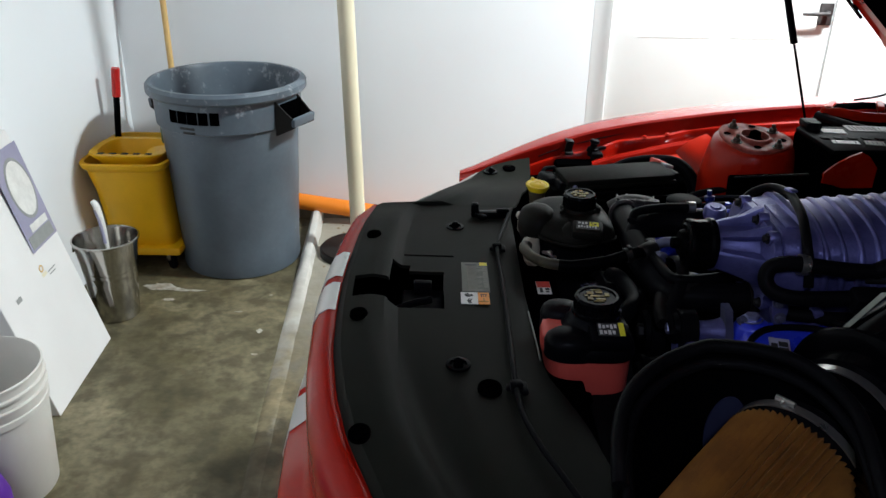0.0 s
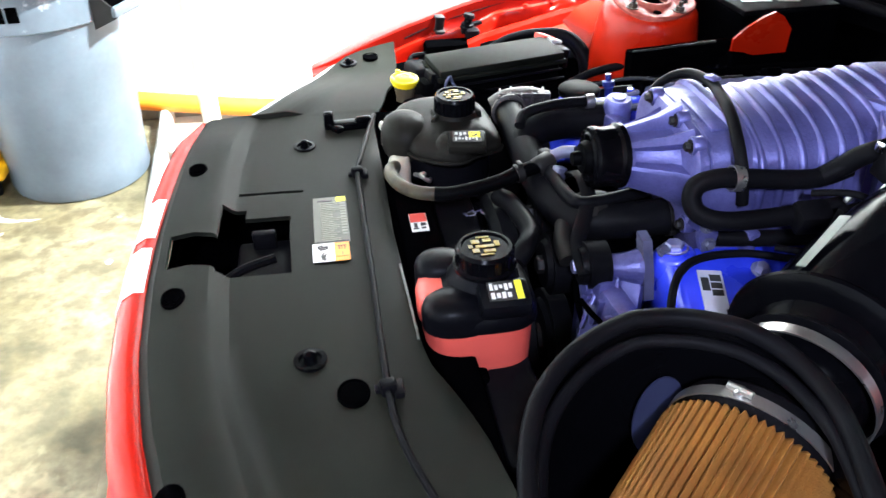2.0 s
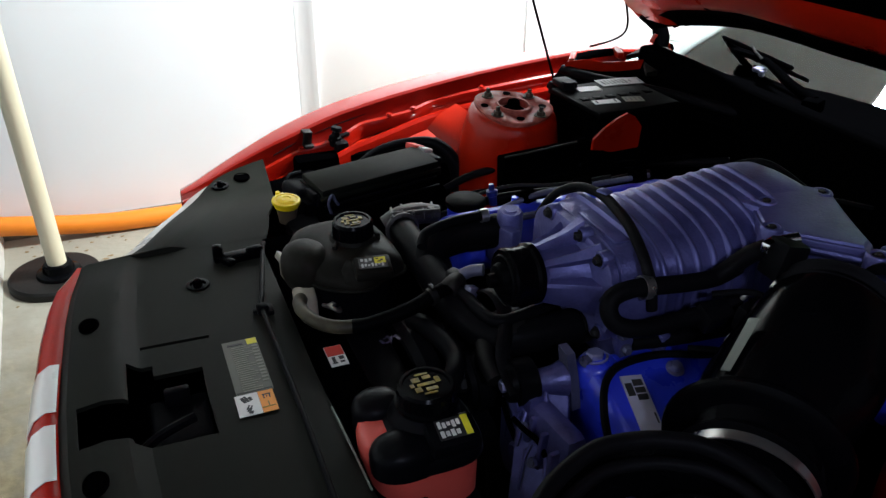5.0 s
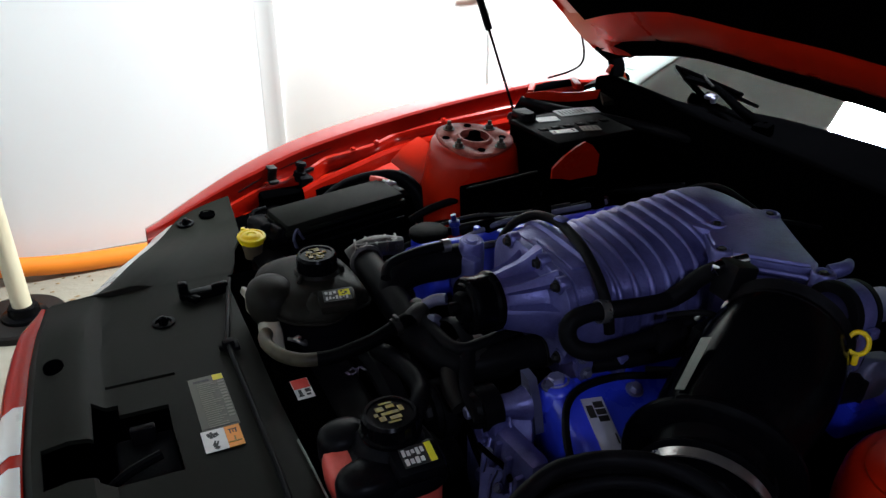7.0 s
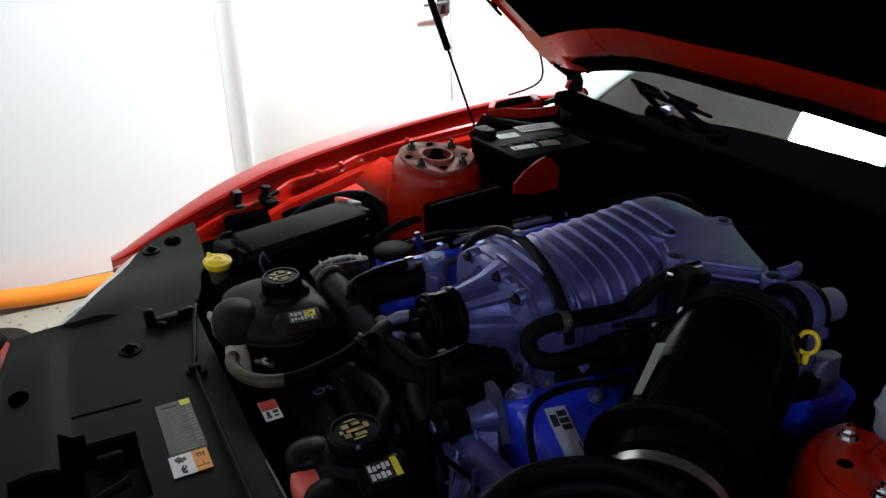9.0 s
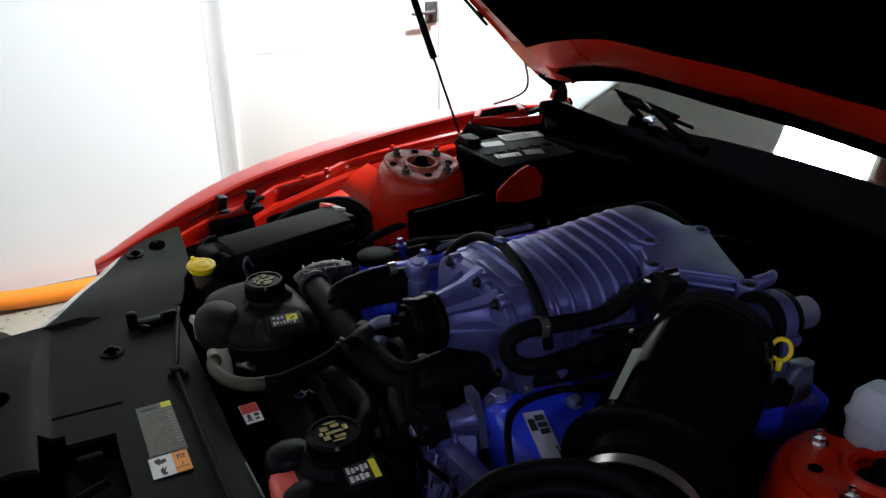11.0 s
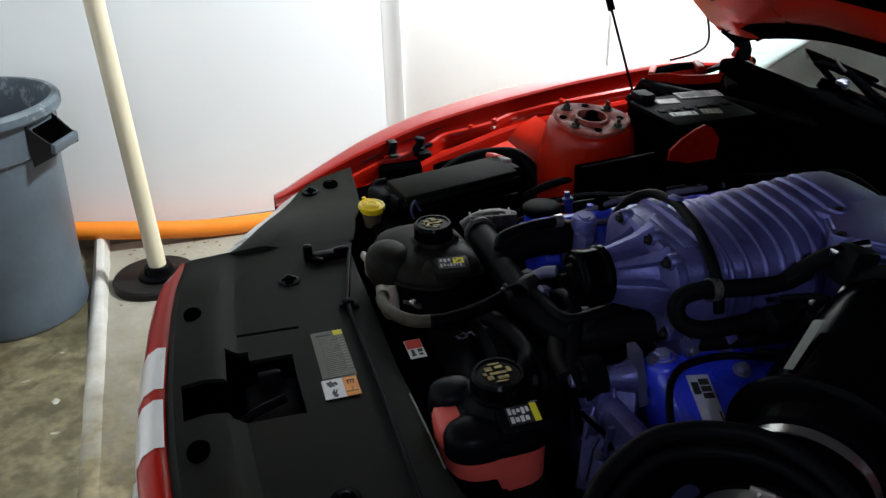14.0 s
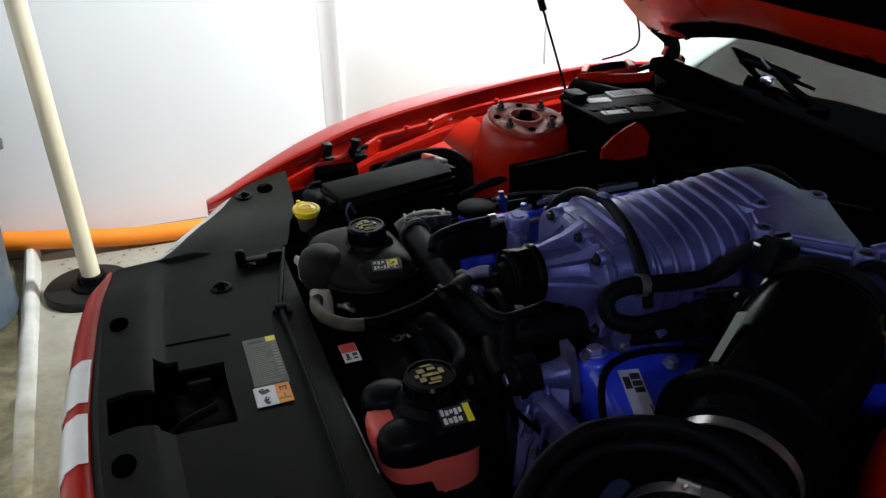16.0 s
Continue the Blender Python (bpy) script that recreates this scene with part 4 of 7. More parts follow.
# prop rod clipped along the rear edge
rod = part("release_cable", tube([on_cover(0.258, 0.345, 0.012), on_cover(0.250, 0.310, 0.013), on_cover(0.222, 0.165, 0.012), on_cover(0.2155, 0.125, 0.010), on_cover(0.215, 0.0, 0.009), on_cover(0.2145, -0.14, 0.009), on_cover(0.213, -0.29, 0.009), on_cover(0.216, -0.385, 0.009), on_cover(0.232, -0.452, 0.009), on_cover(0.252, -0.505, 0.009), on_cover(0.282, -0.58, 0.006)], 0.0036, 10), RUBBER, car, "thin black rod along the cover")
for x, y in ((0.2155, 0.128), (0.2135, -0.335)):
    part("clip", join(rbox(on_cover(x, y, 0.009), (0.016, 0.014, 0.015), (0, 0, 8), 0.003), rbox(on_cover(x + 0.010, y, 0.006), (0.010, 0.024, 0.007), bevel=0.0025), rbox(on_cover(x - 0.008, y + 0.004, 0.004), (0.010, 0.010, 0.006), bevel=0.002)), RUBBER, rod)
part("bracket", join(rbox(on_cover(0.215, 0.318, 0.008), (0.062, 0.024, 0.013), (0, 0, 4), 0.004), rbox(on_cover(0.182, 0.326, 0.014), (0.016, 0.018, 0.030), bevel=0.005), rbox(on_cover(0.190, 0.312, 0.008), (0.014, 0.040, 0.010), (0, 0, 30), 0.003), rbox(on_cover(0.238, 0.318, 0.012), (0.026, 0.014, 0.018), (0, 0, 10), 0.004)), GLOSSBLACK, cover, "small black plastic bracket")

# printed labels on the cover
m = on_plane(on_cover(0.1755, -0.016, 0.0006), on_cover(0.1755, 0.10, 0.0006), (0, 0, 1))
lab = part("label", plate(m @ Matrix.Translation((0.022, 0.0035, 0)), 0.124, 0.0445), PAPER_GREY, cover, "grey-green printed label")
part("label_band", plate(m @ Matrix.Translation((0.0765, -0.0118, 0.0003)), 0.0135, 0.0130), YELLOW_INK, lab, "yellow print")
rng = random.Random(4)
part("label_print", bars(m, [(0.066 - 0.0048 * k, 0.0165 - w / 2, 0.0021, w) for k, w in enumerate(rng.choice((0.016, 0.020, 0.024, 0.027)) for _ in range(22))] + [(0.0635 - 0.0075 * k, -0.0135, 0.0042, 0.0075) for k in range(12)], 0.0004), PRINT_INK, lab, "rows of unreadable print")
part("label_print", bars(m, [(0.074, 0.010, 0.0040, 0.020), (-0.0365, 0.0035, 0.0016, 0.0425)], 0.0004), BLACK_INK, lab, "dark heading bar")
lab = part("label", plate(m @ Matrix.Translation((-0.0615, 0.0152, 0)), 0.0425, 0.0270), PAPER, cover, "white label with dark symbols")
part("symbol", bars(m @ Matrix.Translation((-0.0505, 0.0160, 0)) @ pose(0, 0, 0, 0, 0, 20), [(0, 0, 0.0125, 0.0028), (0, 0, 0.0028, 0.0125), (0.0038, 0.0038, 0.0036, 0.0036), (-0.0038, -0.0038, 0.0036, 0.0036), (-0.0038, 0.0038, 0.0036, 0.0036)], 0.0005), BLACK_INK, lab, "dark fan symbol")
part("symbol", bars(m @ Matrix.Translation((-0.0725, 0.0155, 0)) @ pose(0, 0, 0, 0, 0, -25), [(0, 0, 0.0070, 0.0042), (0.004, 0.003, 0.0085, 0.0020), (0.004, -0.0005, 0.0080, 0.0018), (-0.004, -0.003, 0.0050, 0.0050)], 0.0005), BLACK_INK, lab, "dark symbol")
lab = part("label", plate(m @ Matrix.Translation((-0.0615, -0.0075, 0)), 0.0425, 0.0180), ORANGE_INK, cover, "orange label")
part("symbol", bars(m, [(-0.0485, -0.0075, 0.0014, 0.0100), (-0.0520, -0.0040, 0.0085, 0.0014), (-0.0520, -0.0110, 0.0085, 0.0014), (-0.0530, -0.0075, 0.0040, 0.0012)], 0.0005), BLACK_INK, lab, "thin dark triangle")
part("symbol", bars(m, [(-0.0685, -0.0075, 0.0100, 0.0014), (-0.0735, -0.0035, 0.0014, 0.0085), (-0.0735, -0.0115, 0.0014, 0.0060)], 0.0005), GOLD_INK, lab, "faint symbol")
part("edge_strip", tube([on_cover(0.2495, -0.115, 0.004), on_cover(0.2515, -0.19, 0.004), on_cover(0.2525, -0.262, 0.003)], 0.0013, 8, squash=0.8), STRIP, cover, "thin pale edge strip")

# front bumper skin, with the stripes laid on it
SECTION = [(0.004, -0.006), (-0.003, 0.002), (-0.012, 0.003), (-0.026, -0.006), (-0.036, -0.024), (-0.040, -0.055), (-0.040, -0.11), (-0.038, -0.17), (-0.055, -0.20), (-0.085, -0.225), (-0.098, -0.27), (-0.100, -0.36), (-0.092, -0.46), (-0.075, -0.56), (-0.045, -0.63), (0.02, -0.65)]


def bumper_point(y, k, out=0.0):
    dx, dz = SECTION[k]
    a, b = SECTION[max(k - 1, 0)], SECTION[min(k + 1, len(SECTION) - 1)]
    n = V(b[1] - a[1], -(b[0] - a[0]), 0).normalized() * out
    x = front_x(y)
    shrink = float(np.interp(y, [-0.9, -0.6, 0.33, 0.385], [0.4, 1.0, 1.0, 0.45]))
    return V(x + dx * shrink + n.x, y, cover_z(y) + dz + n.y)


def bumper_rings(y0, y1, n, k0, k1, out=0.0):
    return [[bumper_point(y0 + (y1 - y0) * i / n, k, out) for k in range(k0, k1 + 1)] for i in range(n + 1)]


bumper = part("front_bumper", sheet(bumper_rings(-0.79, 0.385, 58, 0, len(SECTION) - 1), (0.012, 0, -0.004)), RED, car, "glossy red bumper skin", 50)
for y0, y1 in ((-0.134, -0.038), (-0.013, 0.090)):
    part("stripe", sheet(bumper_rings(y0, y1, 6, 1, len(SECTION) - 2, 0.0016), (0.001, 0, -0.0005)), STRIPE, bumper, "white racing stripe", 50)

# the cars' sides: wings with bonnet gutter
crest_y_line = table([(0.10, 0.640), (0.158, 0.70), (0.221, 0.76), (0.302, 0.81), (0.445, 0.87), (0.591, 0.90), (0.741, 0.92), (0.897, 0.93), (1.146, 0.935), (1.40, 0.935), (1.8, 0.93)])
crest_z_line = table([(0.10, 0.783), (0.158, 0.788), (0.221, 0.797), (0.302, 0.818), (0.445, 0.858), (0.591, 0.881), (0.741, 0.898), (0.897, 0.916), (1.146, 0.936), (1.24, 0.938), (1.34, 0.918), (1.8, 0.915)])


def crest_y(x):
    return sum(crest_y_line(x + d) for d in (-0.08, -0.04, 0, 0.04, 0.08)) / 5


def crest_z(x):
    return sum(crest_z_line(x + d) for d in (-0.08, -0.04, 0, 0.04, 0.08)) / 5


WING = [(0.055, -0.60), (0.06, -0.40), (0.052, -0.20), (0.036, -0.08), (0.016, -0.018), (0.006, -0.004), (-0.004, 0.0), (-0.026, -0.003), (-0.046, -0.008), (-0.051, -0.013), (-0.055, -0.044), (-0.056, -0.060), (-0.064, -0.064), (-0.070, -0.075), (-0.072, -0.20), (-0.08, -0.36)]


def wing(side):
    rows = []
    for k in range(49):
        x = 0.158 + (1.62 - 0.158) * k / 48
        g = min(1.0, 0.25 + max(0.0, x - 0.158) * 3.0)
        rows.append([V(x, side * (crest_y(x) + (a * g if a < 0 else a)), crest_z(x) + (b * g if b > -0.3 else b)) for a, b in WING])
    return part("front_wing", sheet(rows, (0, -side * 0.003, 0)), RED_WING, car, "glossy red front wing", 16)


wing_far, wing_near = wing(1), wing(-1)


def rail_point(x, a, b):
    return V(x, crest_y(x) + a, crest_z(x) + b)


# inner rail of the far wing: two pressed ridges with a dark channel between them
def ridge(path, profile, x0, x1, n, material, label):
    line = table(path)
    rows = []
    for k in range(n + 1):
        x = x0 + (x1 - x0) * k / n
        c = sum(line(x + d) for d in (-0.012, -0.006, 0, 0.006, 0.012)) / 5
        rows.append([rail_point(x, c + dy, dz) for dy, dz in profile])
    return part("inner_rail", sheet(rows, (0, 0, -0.003)), material, wing_far, label, 22)


ridge([(0.33, -0.052), (0.43, -0.066), (0.47, -0.085), (0.515, -0.090), (0.545, -0.074), (0.572, -0.058), (0.62, -0.072), (0.69, -0.078), (0.725, -0.066), (0.757, -0.054), (0.84, -0.058), (0.93, -0.068), (1.06, -0.074), (1.12, -0.086), (1.25, -0.092)],
      [(0.022, -0.062), (0.012, -0.052), (0.008, -0.046), (0.000, -0.043), (-0.007, -0.046), (-0.010, -0.053), (-0.011, -0.074)], 0.335, 1.24, 90, RED_RAIL, "red pressed steel ridge")
ridge([(0.49, -0.140), (0.52, -0.133), (0.63, -0.121), (0.713, -0.104), (0.775, -0.100), (0.90, -0.108), (1.05, -0.116), (1.25, -0.118)],
      [(0.010, -0.074), (0.008, -0.063), (0.003, -0.058), (-0.004, -0.058), (-0.010, -0.064), (-0.016, -0.080), (-0.018, -0.120)], 0.49, 1.24, 70, RED_RAIL, "red pressed steel ridge")
ridge([(0.33, -0.085), (0.56, -0.098), (0.75, -0.083), (1.05, -0.096), (1.25, -0.105)],
      [(0.030, -0.078), (0.000, -0.080), (-0.040, -0.086), (-0.070, -0.100)], 0.335, 1.24, 30, RED_DULL, "red sheet behind the ridges")
# Flat black inlays stand for the shade inside the rail slots.
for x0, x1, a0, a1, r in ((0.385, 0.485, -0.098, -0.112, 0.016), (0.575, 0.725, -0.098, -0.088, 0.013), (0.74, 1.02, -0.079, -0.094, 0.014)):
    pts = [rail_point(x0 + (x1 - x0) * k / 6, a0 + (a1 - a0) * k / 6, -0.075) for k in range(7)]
    part("slot", tube(pts, [r * 0.5] + [r] * 5 + [r * 0.5], 8, 2, squash=0.35), VOID, wing_far, "rail slot with its shade as a black inlay")
for x, c in ((0.425, -0.066), (0.640, -0.074), (0.70, -0.078), (0.885, -0.063)):
    part("rail_bolt", bolt(rail_point(x, c, -0.043), (0, -0.25, 1), 0.0055, 0.004), RED_RAIL, wing_far, "painted bolt head")
part("seam_sealer", tube([rail_point(x, -0.0545, -0.030) for x in (0.36, 0.45, 0.6, 0.75, 0.9, 1.1, 1.3)], 0.0016, 8, 4), RUBBER, wing_far, "black sealing strip")
# Another black inlay gives the shade of the rear opening.
part("slot", loft([superring((x, y, z), (0.2, 1, 0), (0, 0.3, 1), a, 0.006, 2.4, 14) for x, y, z, a in ((1.085, 0.802, 0.934, 0.006), (1.11, 0.806, 0.938, 0.018), (1.17, 0.806, 0.942, 0.022), (1.21, 0.800, 0.944, 0.016), (1.225, 0.796, 0.944, 0.006))]), VOID, wing_far, "rail opening with its shade as a black inlay")
part("hinge_bracket", join(sheet([[V(x, 0.752 - 0.02 * k, 0.928 + h), V(x + 0.004, 0.748 - 0.02 * k, 0.950 + h)] for k, (x, h) in enumerate(((1.04, 0.0), (1.075, 0.006), (1.11, 0.002), (1.15, 0.004), (1.19, 0.010)))], (0.002, -0.003, 0)), rbox((1.085, 0.790, 0.946), (0.014, 0.07, 0.010), (0, 0, -35), 0.003), rbox((1.20, 0.775, 0.948), (0.016, 0.06, 0.016), (0, 0, -20), 0.004)), RED_DULL, wing_far, "red hinge bracket pressing", 30)
part("bump_stop", join(rbox(rail_point(0.440, -0.066, -0.028), (0.020, 0.010, 0.034), (8, 6, 10), 0.003), rbox(rail_point(0.440, -0.061, -0.014), (0.020, 0.018, 0.006), (8, 6, 10), 0.002), rbox(rail_point(0.440, -0.070, -0.044), (0.024, 0.022, 0.008), (0, 6, 10), 0.003)), IRON, wing_far, "dark grey steel clip")
part("bump_stop", join(lathe([(0.014, -0.02), (0.014, 0.0), (0.009, 0.004), (0.009, 0.012), (0.013, 0.015), (0.011, 0.022), (0, 0.024)], pose(*rail_point(0.500, -0.094, -0.040), 0, 10, 0), 18, False), lathe([(0.0175, 0), (0.0175, 0.005), (0.012, 0.007), (0, 0.007)], pose(*rail_point(0.500, -0.094, -0.050), 8, 10, 0), 8, False), rbox(rail_point(0.508, -0.112, -0.075), (0.030, 0.026, 0.055), bevel=0.006), rbox(rail_point(0.520, -0.090, -0.046), (0.030, 0.012, 0.008), (0, 0, 30), 0.002)), RUBBER, wing_far, "black rubber bump stop")

# headlamps under the cover's swept corners
for s in (1, -1):
    rows = []
    for k in range(13):
        y = (0.40 if s > 0 else 0.50) + (0.315 if s > 0 else 0.22) * k / 12
        p = cover_point(s * y, 0.0)
        rows.append([p + V(0.004, 0, -0.006), p + V(-0.012, s * 0.004, -0.007), p + V(-0.026, s * 0.010, -0.014), p + V(-0.036, s * 0.016, -0.04), p + V(-0.042, s * 0.018, -0.10), p + V(-0.03, s * 0.012, -0.16)])
    part("headlamp", sheet(rows, (0.004, 0, -0.003)), LAMP_LENS, car, "pale dusty headlamp lens")

# strut towers
def strut_tower(cx, cy, cz, side, name):
    lean = V(0.02, -side * 0.10, 1).normalized()
    m = along((cx, cy, cz), lean)
    far = side > 0
    body = [(0.130, -0.42), (0.124, -0.25), (0.117, -0.12), (0.112, -0.050), (0.106, -0.020), (0.099, -0.006), (0.090, 0.0), (0.034, 0.0)]
    if far:
        body = [(0.122, -0.42), (0.115, -0.25), (0.104, -0.12), (0.097, -0.060), (0.092, -0.030), (0.088, -0.012), (0.081, -0.003), (0.074, -0.001), (0.034, -0.001)]
    t = part(name, lathe(body, m @ Matrix.Diagonal((1, 1.08, 1, 1)), 48, False), RED_DULL, car, "red steel strut tower")
    mm = m @ Matrix.Diagonal((1, 1.08, 1, 1))
    k1 = 0.90 if far else 1.0
    rings = []
    for r, z in ((0.086, -0.004), (0.087, 0.003), (0.083, 0.0055), (0.060, 0.0050), (0.050, 0.0030), (0.042, 0.0035), (0.038, 0.010), (0.033, 0.010), (0.032, -0.02)):
        ring = []
        for k in range(64):
            a = 2 * math.pi * k / 64
            w = 1 + (0.06 * math.cos(3 * a + 0.6) if r > 0.08 else 0)
            dip = 0.0045 * max(0.0, math.cos(4 * (a - radians(65)))) if 0.045 < r < 0.07 and far else 0.0
            ring.append(mm @ V(r * k1 * w * math.cos(a), r * k1 * w * math.sin(a), z - dip))
        rings.append(ring)
    part("tower_top", loft(rings), TOWER_TOP if far else RED_DULL, t, "dusty red tower top" if far else "red tower top")
    part("bearing", lathe([(0.026, -0.018), (0.026, -0.004), (0.014, 0.0), (0.012, 0.016), (0.006, 0.020), (0, 0.020)], m, 20, False), VOID if far else RUBBER, t, "black strut bearing")
    for a in (20, 110, 200, 290):
        q = m @ V(0.068 * k1 * math.cos(radians(a)), 0.073 * k1 * math.sin(radians(a)), 0.0045)
        part("nut", bolt(q, lean, 0.0088 if far else 0.0075, 0.010, 0.009 if far else 0.007), NUT_RUST if far else CHROME, t, "dusty brown nut on a stud" if far else "steel nut on a stud")
    for a in (65, 155, 245, 335):
        q = m @ V(0.066 * k1 * math.cos(radians(a)), 0.070 * k1 * math.sin(radians(a)), 0.0050)
        part("hole", lathe([(0, 0), (0.008, 0), (0.008, 0.0012), (0, 0.0012)], along(q, lean), 14, False), VOID, t, "dark hole")
    return t


strut_tower(0.822, 0.573, 0.921, 1, "strut_tower")
strut_tower(0.815, -0.530, 0.915, -1, "strut_tower")
# Far inner wing is black for its shade; the near one keeps its red.
part("apron", join(rbox((0.86, 0.76, 0.60), (0.92, 0.05, 0.40), bevel=0.01), rbox((0.70, 0.70, 0.68), (0.12, 0.10, 0.22), bevel=0.02)), VOID, car, "inner wing panel with shade in its black colour")
part("apron", rbox((0.86, -0.76, 0.60), (0.92, 0.05, 0.40), bevel=0.01), RED_DULL, car, "red inner wing panel")

part("apron", sheet([[V(0.700, 0.745, 0.835), V(0.720, 0.69, 0.818), V(0.735, 0.63, 0.785), V(0.740, 0.60, 0.72)], [V(0.735, 0.760, 0.858), V(0.752, 0.70, 0.846), V(0.764, 0.645, 0.818), V(0.772, 0.60, 0.74)], [V(0.78, 0.775, 0.872), V(0.79, 0.71, 0.868), V(0.795, 0.66, 0.86), V(0.80, 0.62, 0.80)]], (0, 0, -0.004)), RED_DULL, car, "red inner wing panel beside the tower", 60)
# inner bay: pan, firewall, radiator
# Added black sheet: hides the tower's red foot as if in shade.
part("tower_shade_sheet", rbox((0.74, 0.445, 0.55), (0.36, 0.012, 0.36), bevel=0.004), VOID, car, "added black sheet for the dark below the tower")
# The bay's shade is in the black of pan and bulkhead.
part("underpan", rbox((0.75, 0, 0.36), (1.2, 1.4, 0.03)), VOID, car, "underside with shade in its black colour")
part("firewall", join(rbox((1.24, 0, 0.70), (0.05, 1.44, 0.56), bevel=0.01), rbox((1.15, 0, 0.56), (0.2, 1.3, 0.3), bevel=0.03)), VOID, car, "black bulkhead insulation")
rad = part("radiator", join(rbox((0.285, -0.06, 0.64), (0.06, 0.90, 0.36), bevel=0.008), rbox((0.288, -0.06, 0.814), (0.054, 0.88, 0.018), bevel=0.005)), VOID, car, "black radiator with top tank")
part("fan_shroud", join(rbox((0.35, 0.05, 0.62), (0.06, 0.9, 0.36), bevel=0.01), lathe([(0.20, 0), (0.21, 0.01), (0.21, 0.03), (0.195, 0.035), (0.19, 0.0)], along((0.385, 0.02, 0.62), (1, 0, 0)), 40, False)), RUBBER, car, "black fan shroud")
m = on_plane((0.289, 0.014, 0.8232), (0.289, 0.06, 0.8232), (0, 0, 1))
lab = part("label", plate(m, 0.045, 0.0235), PAPER, rad, "white and red warning label")
part("label_band", plate(m @ Matrix.Translation((0.011, 0, 0.0004)), 0.0215, 0.0225), RED_INK, lab, "red print")
part("symbol", bars(m, [(-0.006, -0.0055, 0.007, 0.007), (-0.008, 0.0050, 0.011, 0.0045), (-0.015, -0.005, 0.004, 0.006), (-0.016, 0.005, 0.003, 0.007)]), BLACK_INK, lab, "dark symbols")

part("violet_mark", bars(on_plane((0.367, 0.022, 0.8242), (0.40, 0.034, 0.8242), (0, 0, 1)), [(-0.012, 0.002, 0.004, 0.010), (-0.005, -0.004, 0.010, 0.003), (0.001, 0.003, 0.003, 0.012), (0.008, 0.002, 0.010, 0.003), (0.010, -0.005, 0.004, 0.008), (-0.004, 0.006, 0.006, 0.002)]), MARK_VIOLET, rad, "faint violet marks")
# washer filler
wash = part("washer_neck", lathe([(0, -0.036), (0.0165, -0.034), (0.0165, -0.025), (0.019, -0.012), (0.021, 0.0), (0, 0.0)], pose(0.327, 0.490, 0.826), 20, False), TANK_WARM, car, "milky washer filler neck")
part("neck_tube", lathe([(0.012, -0.14), (0.0145, -0.034), (0, -0.034)], pose(0.327, 0.490, 0.826), 16, False), VOID, wash, "black filler tube")
part("washer_cap", join(lathe([(0.022, -0.010), (0.023, -0.004), (0.0255, -0.003), (0.0265, 0.0), (0.0255, 0.003), (0.021, 0.0040), (0.0195, 0.0025), (0.0185, 0.0025), (0.0155, 0.0050), (0.008, 0.0062), (0.007, 0.0048), (0, 0.0050)], pose(0.327, 0.490, 0.832, 4, 3, 0), 36, False), rbox((0.322, 0.516, 0.833), (0.016, 0.014, 0.005), (0, 0, 10), 0.002), lathe([(0.004, 0), (0.004, 0.006), (0, 0.006)], pose(0.318, 0.520, 0.833), 10, False)), YELLOW, wash, "yellow snap cap")

# fuse box
fuse = part("fuse_box", join(rbox((0.508, 0.546, 0.78), (0.245, 0.074, 0.096), (0, 0, 13), 0.006), rbox((0.376, 0.520, 0.79), (0.05, 0.08, 0.07), (0, 0, 13), 0.008)), RUBBER_DEEP, car, "black fuse box")
part("lid", join(rbox((0.508, 0.546, 0.842), (0.258, 0.084, 0.014), (4, 0, 13), 0.003), rbox((0.508, 0.546, 0.832), (0.266, 0.092, 0.008), (4, 0, 13), 0.002)), PLASTIC, fuse, "dark grey plastic lid", 25)
for k, z in enumerate((0.816, 0.800)):
    part("ledge", rbox((0.515 + 0.004 * k, 0.500 - 0.004 * k, z), (0.25, 0.006, 0.004), (0, 0, 13), 0.0015), RUBBER, fuse)
part("end_catch", join(rbox((0.645, 0.585, 0.828), (0.022, 0.05, 0.026), (0, 8, 13), 0.004), rbox((0.652, 0.575, 0.815), (0.014, 0.022, 0.03), (0, 0, 13), 0.003)), RUBBER, fuse, "black end catch")
part("lid_clip", join(rbox((0.362, 0.548, 0.822), (0.044, 0.070, 0.030), (0, 6, 13), 0.012, 3), rbox((0.378, 0.500, 0.830), (0.016, 0.036, 0.020), (0, 10, 13), 0.004), rbox((0.386, 0.486, 0.824), (0.012, 0.014, 0.024), (0, 10, 13), 0.003), tube([(0.342, 0.560, 0.824), (0.352, 0.582, 0.838), (0.378, 0.588, 0.840)], 0.005, 8)), RUBBER, fuse, "black side latch")
part("clip_wire", tube([(0.405, 0.470, 0.80), (0.400, 0.470, 0.822), (0.408, 0.472, 0.838), (0.414, 0.475, 0.825), (0.420, 0.475, 0.815)], 0.0028, 8), ALU_DULL, fuse, "bright wire clip")
part("warning_tab", rbox((0.638, 0.610, 0.842), (0.03, 0.03, 0.012), (0, 20, 30), 0.003), PAPER, fuse, "white and red tab")
part("warning_tab", rbox((0.625, 0.622, 0.846), (0.03, 0.03, 0.012), (0, 20, 30), 0.003), RED_INK, fuse, "red tab")
part("loom", tube([(0.50, 0.645, 0.81), (0.56, 0.665, 0.832), (0.63, 0.665, 0.840), (0.685, 0.645, 0.832), (0.715, 0.615, 0.79), (0.715, 0.60, 0.74)], [0.006, 0.008, 0.010, 0.014, 0.017, 0.017], 12), RUBBER, car, "black wiring loom")
